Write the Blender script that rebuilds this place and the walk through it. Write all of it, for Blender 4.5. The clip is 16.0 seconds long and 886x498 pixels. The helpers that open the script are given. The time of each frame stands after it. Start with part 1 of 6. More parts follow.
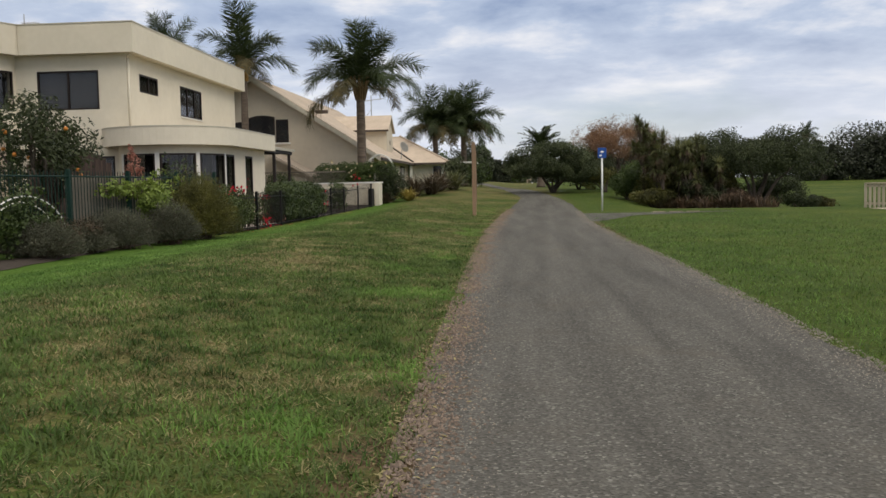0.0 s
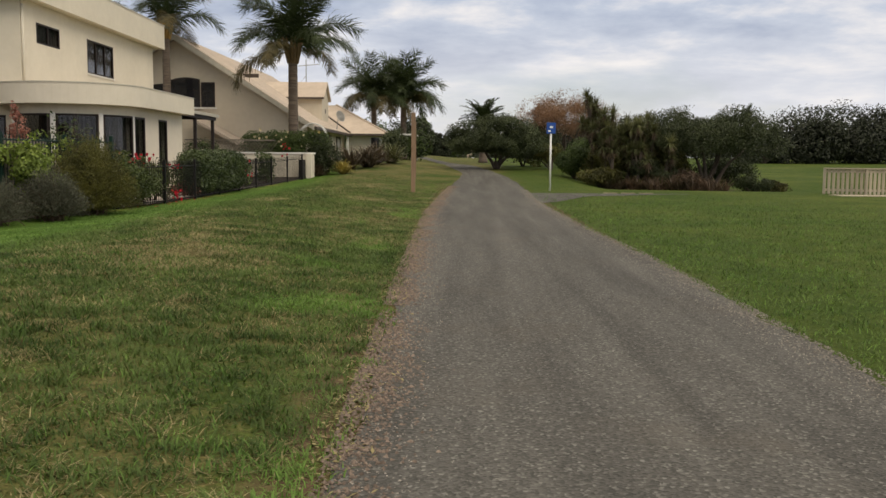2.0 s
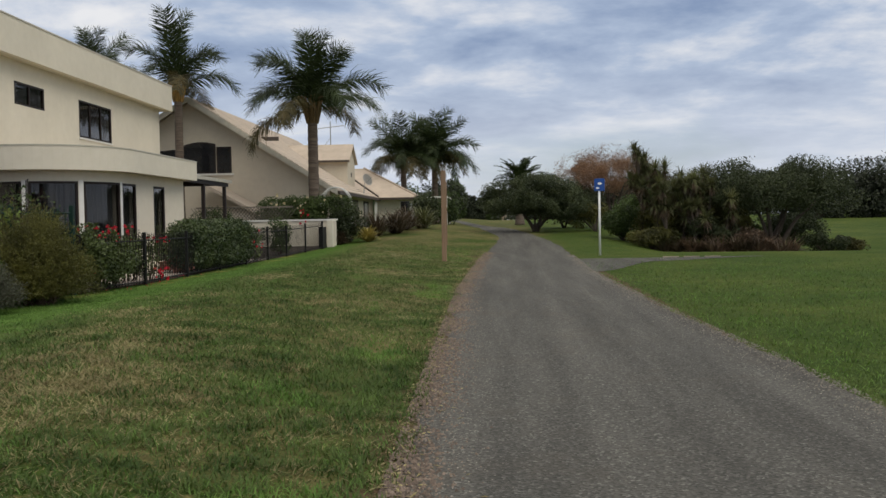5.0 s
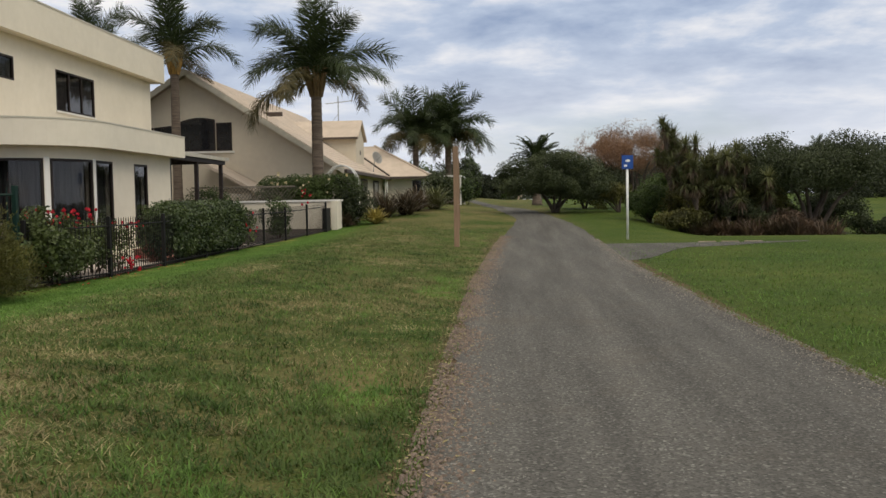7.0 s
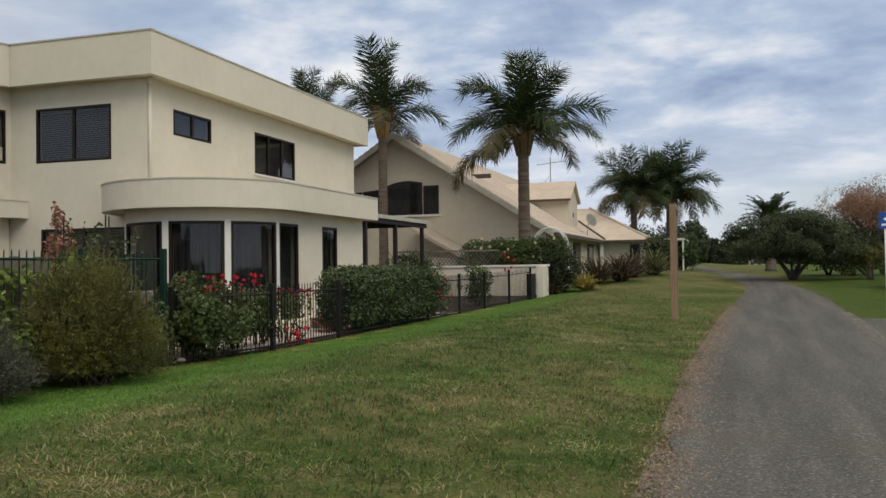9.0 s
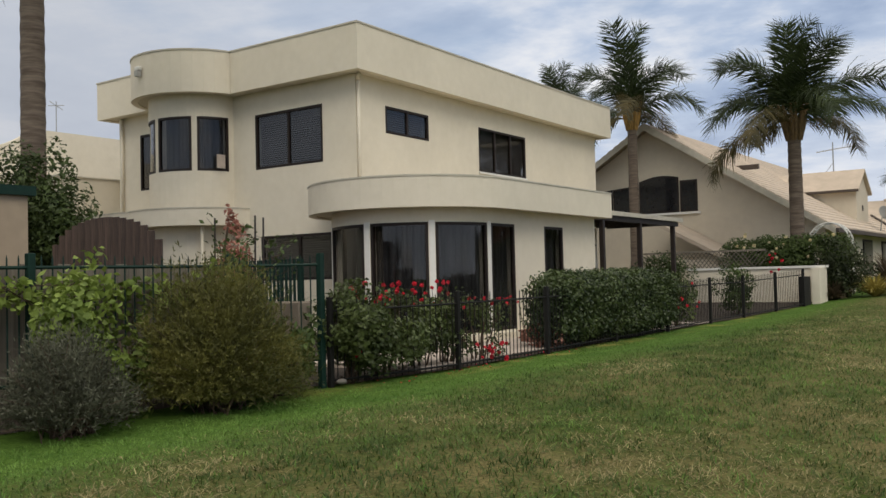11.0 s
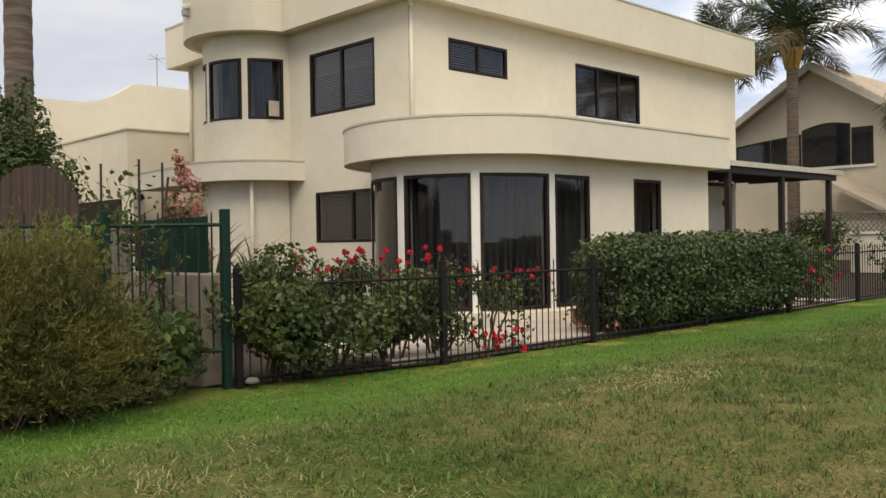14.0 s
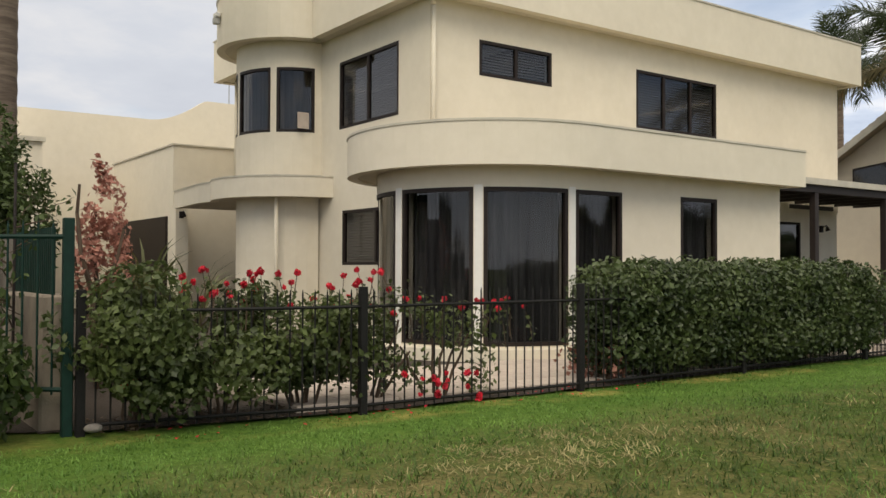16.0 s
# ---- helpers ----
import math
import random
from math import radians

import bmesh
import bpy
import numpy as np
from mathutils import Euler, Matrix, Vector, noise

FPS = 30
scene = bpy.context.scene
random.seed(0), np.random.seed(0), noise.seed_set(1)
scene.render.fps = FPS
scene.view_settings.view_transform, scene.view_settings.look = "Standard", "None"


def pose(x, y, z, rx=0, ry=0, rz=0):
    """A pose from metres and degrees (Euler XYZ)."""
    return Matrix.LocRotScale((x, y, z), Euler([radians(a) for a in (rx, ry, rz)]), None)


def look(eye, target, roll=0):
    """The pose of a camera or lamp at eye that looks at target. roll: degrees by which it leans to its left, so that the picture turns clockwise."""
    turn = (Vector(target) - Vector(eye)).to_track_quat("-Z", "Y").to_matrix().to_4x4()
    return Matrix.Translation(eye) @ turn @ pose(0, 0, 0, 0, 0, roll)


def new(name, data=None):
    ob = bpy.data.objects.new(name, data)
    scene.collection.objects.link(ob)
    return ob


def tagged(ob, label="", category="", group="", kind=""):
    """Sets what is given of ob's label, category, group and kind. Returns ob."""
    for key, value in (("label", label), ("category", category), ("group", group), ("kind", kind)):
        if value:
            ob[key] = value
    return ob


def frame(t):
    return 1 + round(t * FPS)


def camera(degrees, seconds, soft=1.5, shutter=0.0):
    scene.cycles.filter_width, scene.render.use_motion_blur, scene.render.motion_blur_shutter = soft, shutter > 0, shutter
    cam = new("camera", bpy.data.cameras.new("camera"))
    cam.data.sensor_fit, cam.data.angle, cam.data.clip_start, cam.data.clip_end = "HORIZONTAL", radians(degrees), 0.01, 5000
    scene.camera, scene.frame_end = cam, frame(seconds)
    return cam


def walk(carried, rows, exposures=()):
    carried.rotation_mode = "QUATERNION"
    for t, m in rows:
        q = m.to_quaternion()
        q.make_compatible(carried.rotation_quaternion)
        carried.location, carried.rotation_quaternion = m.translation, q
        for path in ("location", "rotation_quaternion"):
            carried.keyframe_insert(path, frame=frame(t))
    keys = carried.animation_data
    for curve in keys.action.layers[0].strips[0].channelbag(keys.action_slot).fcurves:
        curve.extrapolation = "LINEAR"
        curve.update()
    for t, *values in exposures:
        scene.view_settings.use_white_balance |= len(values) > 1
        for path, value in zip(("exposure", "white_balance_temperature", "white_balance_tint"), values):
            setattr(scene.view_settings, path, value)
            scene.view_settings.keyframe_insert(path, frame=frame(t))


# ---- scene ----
cam = camera(52.2, 16.0)
METRES, EYE, TILT, LEAN, TURN = 21.25, 1.38, 0.0, 0.0, 5.0
ROWS = [
    (0.0, 0.0, 0.0, 0.0, -0.08, -4.02, 1.1),
    (0.5, 0.0016, 0.0332, -0.0006, 0.33, -5.52, 0.82),
    (1.0, 0.0019, 0.066, -0.0001, -0.71, -6.54, 0.95),
    (1.5, 0.0057, 0.097, 0.0006, -1.67, -6.57, 0.16),
    (2.0, 0.0053, 0.129, 0.0014, -3.89, -5.73, -0.47),
    (2.5, 0.0065, 0.1588, 0.0019, -3.36, -2.34, 0.43),
    (3.0, 0.0054, 0.1903, 0.0028, -1.85, -0.08, 0.76),
    (3.5, 0.0082, 0.2209, 0.002, -2.54, -0.17, 1.42),
    (4.0, 0.0119, 0.2551, 0.0018, -2.38, -1.09, 0.65),
    (4.2, 0.0134, 0.2688, 0.0017, -2.76, -1.41, 0.92),
    (6.3, 0.0219, 0.3977, 0.0048, 0.44, -2.07, 1.05),
    (6.5, 0.0226, 0.4104, 0.0049, -0.75, -3.01, 1.42),
    (7.0, 0.0244, 0.4421, 0.0052, -0.78, -3.04, 0.98),
    (7.5, 0.025, 0.4732, 0.0049, -0.35, -1.96, 0.55),
    (8.0, 0.0299, 0.5052, 0.005, 1.18, -0.87, 1.01),
    (8.5, 0.0321, 0.5362, 0.0053, 6.11, 0.8, 0.45),
    (9.0, 0.0366, 0.5665, 0.0058, 13.17, 1.27, 0.82),
    (9.5, 0.0377, 0.5985, 0.0061, 19.15, 0.99, 1.44),
    (10.0, 0.0401, 0.6297, 0.0056, 23.31, 0.3, 2.05),
    (10.2, 0.0411, 0.6422, 0.0054, 24.93, 0.52, 2.03),
    (12.3, 0.0486, 0.7718, 0.0055, 37.24, 1.74, 0.01),
    (12.5, 0.0486, 0.784, 0.0058, 38.08, 0.82, 0.25),
    (13.0, 0.0486, 0.8144, 0.0066, 39.06, 0.59, 1.22),
    (13.5, 0.0512, 0.8459, 0.0067, 41.72, 0.46, 0.78),
    (14.0, 0.0504, 0.8754, 0.0059, 41.91, -0.41, 0.92),
    (14.5, 0.0526, 0.9052, 0.006, 45.42, -0.59, 1.4),
    (15.0, 0.0513, 0.9361, 0.0058, 48.32, 0.27, 1.22),
    (15.5, 0.0541, 0.9667, 0.0057, 49.35, 1.63, 0.1),
    (16.0, 0.0526, 0.9969, 0.0041, 50.09, 1.27, -0.2),
]
walk(cam, [(t, pose(0, 0, EYE, TILT, LEAN, TURN) @ pose(METRES * x, METRES * y, METRES * z, 90 + pitch, roll, yaw)) for t, x, y, z, yaw, pitch, roll in ROWS],
     exposures=[(0.0, -0.22, 6500, 11), (1.0, -0.12, 7000, 12), (2.0, -0.2, 7000, 12), (2.5, -0.38, 6500, 10), (3.0, -0.5, 6150, 9), (4.0, -0.52, 6150, 9), (6.5, -0.27, 6600, 11), (8.0, -0.24, 6450, 9), (9.0, -0.33, 6350, 9), (10.0, -0.29, 6350, 9), (12.5, -0.14, 6750, 11), (13.0, 0.18, 6800, 11), (13.5, -0.02, 6800, 11), (14.0, 0.15, 6800, 11), (15.0, 0.31, 6800, 11), (15.5, 0.17, 6850, 10), (16.0, 0.09, 6850, 10)])

# ---- light ----
SUN_EL, SUN_AZ = 44.0, 132.0   # degrees; azimuth clockwise from +y
world = bpy.data.worlds.new("sky")
scene.world = world
world.use_nodes = True
wn, wl = world.node_tree.nodes, world.node_tree.links
wn.clear()


def node(tree_nodes, kind, **values):
    n = tree_nodes.new(kind)
    for k, v in values.items():
        if k in n.inputs:
            n.inputs[k].default_value = v
    return n


sky = wn.new("ShaderNodeTexSky")
sky.sky_type, sky.sun_disc = "NISHITA", False
sky.sun_elevation, sky.sun_rotation = radians(SUN_EL), radians(SUN_AZ)
sky.air_density, sky.dust_density = 1.0, 1.5
coord = wn.new("ShaderNodeTexCoord")
flat = node(wn, "ShaderNodeMapping")
flat.inputs["Scale"].default_value = (1.0, 1.0, 2.6)
wl.new(coord.outputs["Generated"], flat.inputs["Vector"])
big = node(wn, "ShaderNodeTexNoise", Scale=2.1, Detail=9.0, Roughness=0.52, Distortion=0.35)
wl.new(flat.outputs["Vector"], big.inputs["Vector"])
cover = wn.new("ShaderNodeValToRGB")
cover.color_ramp.elements[0].position, cover.color_ramp.elements[1].position = 0.22, 0.46
wl.new(big.outputs["Fac"], cover.inputs["Fac"])
# the cloud sheet is flat, so that it closes up towards the horizon
split = wn.new("ShaderNodeSeparateXYZ")
wl.new(coord.outputs["Generated"], split.inputs["Vector"])
height = wn.new("ShaderNodeMath")
height.operation = "MAXIMUM"
wl.new(split.outputs["Z"], height.inputs[0])
height.inputs[1].default_value = 0.0
above = wn.new("ShaderNodeMath")
above.inputs[1].default_value = 0.16
wl.new(height.outputs["Value"], above.inputs[0])
sheet = wn.new("ShaderNodeCombineXYZ")
for axis in ("X", "Y"):
    over = wn.new("ShaderNodeMath")
    over.operation = "DIVIDE"
    wl.new(split.outputs[axis], over.inputs[0])
    wl.new(above.outputs["Value"], over.inputs[1])
    wl.new(over.outputs["Value"], sheet.inputs[axis])
shade = node(wn, "ShaderNodeTexNoise", Scale=1.5, Detail=9.0, Roughness=0.58, Distortion=0.12)
wl.new(sheet.outputs["Vector"], shade.inputs["Vector"])
tone = wn.new("ShaderNodeValToRGB")
tone.color_ramp.elements[0].position, tone.color_ramp.elements[0].color = 0.36, (2.6, 3.4, 5.0, 1)
tone.color_ramp.elements[1].position, tone.color_ramp.elements[1].color = 0.66, (8.7, 8.6, 8.6, 1)
mid_tone = tone.color_ramp.elements.new(0.5)
mid_tone.color = (4.4, 5.2, 6.6, 1)
wl.new(shade.outputs["Fac"], tone.inputs["Fac"])
# clouds are brightest overhead
axes = wn.new("ShaderNodeSeparateXYZ")
wl.new(coord.outputs["Generated"], axes.inputs["Vector"])
lift = node(wn, "ShaderNodeMapRange")
lift.inputs["From Min"].default_value, lift.inputs["From Max"].default_value = 0.30, 0.95
lift.inputs["To Min"].default_value, lift.inputs["To Max"].default_value = 1.0, 2.2
wl.new(axes.outputs["Z"], lift.inputs["Value"])
bright = wn.new("ShaderNodeVectorMath")
bright.operation = "SCALE"
wl.new(lift.outputs["Result"], bright.inputs["Scale"])
# a paler, even veil low down and towards the houses
veil = node(wn, "ShaderNodeMapRange")
veil.interpolation_type = "SMOOTHSTEP"
for k_, v_ in (("From Min", 0.20), ("From Max", 0.02), ("To Min", 0.0), ("To Max", 0.85)):
    veil.inputs[k_].default_value = v_
wl.new(axes.outputs["Z"], veil.inputs["Value"])
west = node(wn, "ShaderNodeMapRange")
west.interpolation_type = "SMOOTHSTEP"
for k_, v_ in (("From Min", -0.35), ("From Max", -0.85), ("To Min", 0.0), ("To Max", 0.8)):
    west.inputs[k_].default_value = v_
wl.new(axes.outputs["X"], west.inputs["Value"])
most = wn.new("ShaderNodeMath")
most.operation = "MAXIMUM"
wl.new(veil.outputs["Result"], most.inputs[0])
wl.new(west.outputs["Result"], most.inputs[1])
pale = wn.new("ShaderNodeMix")
pale.data_type = "RGBA"
wl.new(most.outputs["Value"], pale.inputs["Factor"])
wl.new(tone.outputs["Color"], pale.inputs["A"])
veil_tone = wn.new("ShaderNodeMix")
veil_tone.data_type = "RGBA"
wl.new(west.outputs["Result"], veil_tone.inputs["Factor"])
veil_tone.inputs["A"].default_value = (7.0, 7.3, 7.9, 1)
veil_tone.inputs["B"].default_value = (4.3, 4.5, 4.95, 1)
wl.new(veil_tone.outputs["Result"], pale.inputs["B"])
# thin warm cloud overhead, where the hidden sun stands
high = node(wn, "ShaderNodeMapRange")
high.interpolation_type = "SMOOTHSTEP"
for k_, v_ in (("From Min", 0.32), ("From Max", 0.6), ("To Min", 0.0), ("To Max", 0.85)):
    high.inputs[k_].default_value = v_
wl.new(axes.outputs["Z"], high.inputs["Value"])
warm = wn.new("ShaderNodeMix")
warm.data_type = "RGBA"
wl.new(high.outputs["Result"], warm.inputs["Factor"])
wl.new(pale.outputs["Result"], warm.inputs["A"])
warm.inputs["B"].default_value = (6.2, 5.7, 4.9, 1)
wl.new(warm.outputs["Result"], bright.inputs[0])
mix = wn.new("ShaderNodeMix")
mix.data_type = "RGBA"
wl.new(cover.outputs["Color"], mix.inputs["Factor"])
wl.new(sky.outputs["Color"], mix.inputs["A"])
wl.new(bright.outputs["Vector"], mix.inputs["B"])
back = node(wn, "ShaderNodeBackground", Strength=0.13)
wl.new(mix.outputs["Result"], back.inputs["Color"])
out = wn.new("ShaderNodeOutputWorld")
wl.new(back.outputs["Background"], out.inputs["Surface"])

sun = new("sun", bpy.data.lights.new("sun", "SUN"))
sun.data.energy, sun.data.angle, sun.data.color = 1.35, radians(28), (1.0, 0.945, 0.85)
az, el = radians(SUN_AZ), radians(SUN_EL)
sun.matrix_basis = look((20, 0, 30), Vector((20, 0, 30)) - Vector((math.sin(az) * math.cos(el), math.cos(az) * math.cos(el), math.sin(el))))


# ---- materials ----
def material(name, base, second=None, scale=8.0, rough=0.8, metal=0.0, bump=0.0, bump_scale=60.0, grime=0.0, spread=0.0, stretch=(1, 1, 1), spec=0.5):
    """A principled surface: two colours mixed by noise, larger stains, fine bump, and a spread of tone from piece to piece."""
    m = bpy.data.materials.new(name)
    m.use_nodes = True
    n, l = m.node_tree.nodes, m.node_tree.links
    b = n["Principled BSDF"]
    b.inputs["Roughness"].default_value, b.inputs["Metallic"].default_value = rough, metal
    b.inputs["Specular IOR Level"].default_value = spec
    tc = n.new("ShaderNodeTexCoord")
    mp = n.new("ShaderNodeMapping")
    mp.inputs["Scale"].default_value = stretch
    l.new(tc.outputs["Object"], mp.inputs["Vector"])
    fine = node(n, "ShaderNodeTexNoise", Scale=scale, Detail=6.0, Roughness=0.6)
    l.new(mp.outputs["Vector"], fine.inputs["Vector"])
    ramp = n.new("ShaderNodeValToRGB")
    ramp.color_ramp.elements[0].position, ramp.color_ramp.elements[1].position = 0.35, 0.68
    second = second or tuple(0.8 * c for c in base)
    ramp.color_ramp.elements[0].color, ramp.color_ramp.elements[1].color = (*second, 1), (*base, 1)
    l.new(fine.outputs["Fac"], ramp.inputs["Fac"])
    colour = ramp.outputs["Color"]
    if grime:
        wide = node(n, "ShaderNodeTexNoise", Scale=0.7, Detail=5.0, Roughness=0.65)
        l.new(tc.outputs["Object"], wide.inputs["Vector"])
        r2 = n.new("ShaderNodeMapRange")
        for k, v in (("From Min", 0.35), ("From Max", 0.7), ("To Min", 1 - grime), ("To Max", 1.0)):
            r2.inputs[k].default_value = v
        l.new(wide.outputs["Fac"], r2.inputs["Value"])
        sc = n.new("ShaderNodeVectorMath")
        sc.operation = "SCALE"
        l.new(colour, sc.inputs[0])
        l.new(r2.outputs["Result"], sc.inputs["Scale"])
        colour = sc.outputs["Vector"]
    if spread:
        geo = n.new("ShaderNodeNewGeometry")
        info = n.new("ShaderNodeObjectInfo")
        add = n.new("ShaderNodeMath")
        add.operation = "ADD"
        l.new(geo.outputs["Random Per Island"], add.inputs[0])
        l.new(info.outputs["Random"], add.inputs[1])
        r3 = n.new("ShaderNodeMapRange")
        for k, v in (("From Min", 0.0), ("From Max", 2.0), ("To Min", 1 - spread), ("To Max", 1 + spread)):
            r3.inputs[k].default_value = v
        l.new(add.outputs["Value"], r3.inputs["Value"])
        sc = n.new("ShaderNodeVectorMath")
        sc.operation = "SCALE"
        l.new(colour, sc.inputs[0])
        l.new(r3.outputs["Result"], sc.inputs["Scale"])
        colour = sc.outputs["Vector"]
    l.new(colour, b.inputs["Base Color"])
    if bump:
        bn = node(n, "ShaderNodeTexNoise", Scale=bump_scale, Detail=4.0)
        l.new(mp.outputs["Vector"], bn.inputs["Vector"])
        bp = node(n, "ShaderNodeBump", Strength=bump, Distance=0.02)
        l.new(bn.outputs["Fac"], bp.inputs["Height"])
        l.new(bp.outputs["Normal"], b.inputs["Normal"])
    return m


def leaf_material(name, base, second, rough=0.55, through_light=0.25):
    m = material(name, base, second, scale=1.6, rough=rough, spread=0.45, spec=0.3)
    n, l = m.node_tree.nodes, m.node_tree.links
    b = n["Principled BSDF"]
    tr = n.new("ShaderNodeBsdfTranslucent")
    l.new(b.inputs["Base Color"].links[0].from_socket, tr.inputs["Color"])
    mx = node(n, "ShaderNodeMixShader", Fac=through_light)
    l.new(b.outputs["BSDF"], mx.inputs[1])
    l.new(tr.outputs["BSDF"], mx.inputs[2])
    l.new(mx.outputs["Shader"], n["Material Output"].inputs["Surface"])
    return m


def ground_material():
    """Lawn: green turf with straw-coloured dry patches and worn brown along the path."""
    m = bpy.data.materials.new("lawn_turf")
    m.use_nodes = True
    n, l = m.node_tree.nodes, m.node_tree.links
    b = n["Principled BSDF"]
    b.inputs["Roughness"].default_value = 0.95
    b.inputs["Specular IOR Level"].default_value = 0.1
    tc = n.new("ShaderNodeTexCoord")

    def ramp(scale, detail, p0, p1, rough=0.6):
        t = node(n, "ShaderNodeTexNoise", Scale=scale, Detail=detail, Roughness=rough)
        l.new(tc.outputs["Object"], t.inputs["Vector"])
        r = n.new("ShaderNodeMapRange")
        r.inputs["From Min"].default_value, r.inputs["From Max"].default_value = p0, p1
        l.new(t.outputs["Fac"], r.inputs["Value"])
        return r.outputs["Result"]

    def blend(fac, a, c):
        x = n.new("ShaderNodeMix")
        x.data_type = "RGBA"
        l.new(fac, x.inputs["Factor"])
        for sock, v in (("A", a), ("B", c)):
            if isinstance(v, tuple):
                x.inputs[sock].default_value = (*v, 1)
            else:
                l.new(v, x.inputs[sock])
        return x.outputs["Result"]
    axes_ = n.new("ShaderNodeSeparateXYZ")
    l.new(tc.outputs["Object"], axes_.inputs["Vector"])

    def across(lo, hi):
        r = n.new("ShaderNodeMapRange")
        r.interpolation_type = "SMOOTHSTEP"
        r.inputs["From Min"].default_value, r.inputs["From Max"].default_value = lo, hi
        l.new(axes_.outputs["X"], r.inputs["Value"])
        return r.outputs["Result"]

    def times(*socks):
        out_ = socks[0]
        for q in socks[1:]:
            mm = n.new("ShaderNodeMath")
            mm.operation = "MULTIPLY"
            l.new(out_, mm.inputs[0])
            l.new(q, mm.inputs[1])
            out_ = mm.outputs["Value"]
        return out_
    def along(lo, hi):
        r = n.new("ShaderNodeMapRange")
        r.inputs["From Min"].default_value, r.inputs["From Max"].default_value = lo, hi
        l.new(axes_.outputs["Y"], r.inputs["Value"])
        return r.outputs["Result"]
    green = blend(ramp(22, 6, 0.35, 0.7), (0.022, 0.042, 0.006), (0.074, 0.116, 0.018))
    green = blend(across(-4.6, -6.4), green, blend(ramp(16, 6, 0.35, 0.7), (0.044, 0.090, 0.012), (0.096, 0.172, 0.027)))
    straw = blend(ramp(38, 6, 0.3, 0.7), (0.060, 0.056, 0.018), (0.23, 0.19, 0.080))
    soil = blend(ramp(30, 4, 0.35, 0.65), (0.075, 0.050, 0.030), (0.15, 0.105, 0.060))
    # the strip by the garden fence and the field across the path stay lush
    patch = times(ramp(0.42, 10, 0.40, 0.62, 0.72), across(-6.6, -4.6), across(3.2, 1.2))
    col = blend(patch, green, straw)
    far = times(ramp(0.22, 8, 0.42, 0.66, 0.7), across(2.0, 4.0))
    col = blend(far, col, blend(ramp(12, 6, 0.35, 0.7), (0.050, 0.070, 0.012), (0.135, 0.155, 0.034)))
    fleck = times(ramp(9, 6, 0.54, 0.66, 0.7), across(-6.8, -5.2), across(2.4, 1.2))
    col = blend(fleck, col, straw)
    bare = times(ramp(1.7, 8, 0.66, 0.76, 0.65), across(-6.0, -5.0), across(3.0, 1.0))
    col = blend(bare, col, soil)
    strip = times(ramp(1.1, 7, 0.48, 0.64), across(-6.85, -7.15), along(21.5, 23.5))
    col = blend(strip, col, blend(ramp(14, 5, 0.35, 0.65), (0.16, 0.17, 0.030), (0.34, 0.29, 0.090)))
    near_ = n.new("ShaderNodeMapRange")
    near_.inputs["From Min"].default_value, near_.inputs["From Max"].default_value = 44.0, 34.0
    l.new(axes_.outputs["Y"], near_.inputs["Value"])
    edge = times(near_.outputs["Result"], across(-1.15, -0.85), across(2.48, 2.40), ramp(2.2, 6, 0.36, 0.52))
    col = blend(edge, col, soil)
    l.new(col, b.inputs["Base Color"])
    bn = node(n, "ShaderNodeTexNoise", Scale=55.0, Detail=5.0)
    l.new(tc.outputs["Object"], bn.inputs["Vector"])
    bp = node(n, "ShaderNodeBump", Strength=0.7, Distance=0.03)
    l.new(bn.outputs["Fac"], bp.inputs["Height"])
    l.new(bp.outputs["Normal"], b.inputs["Normal"])
    return m


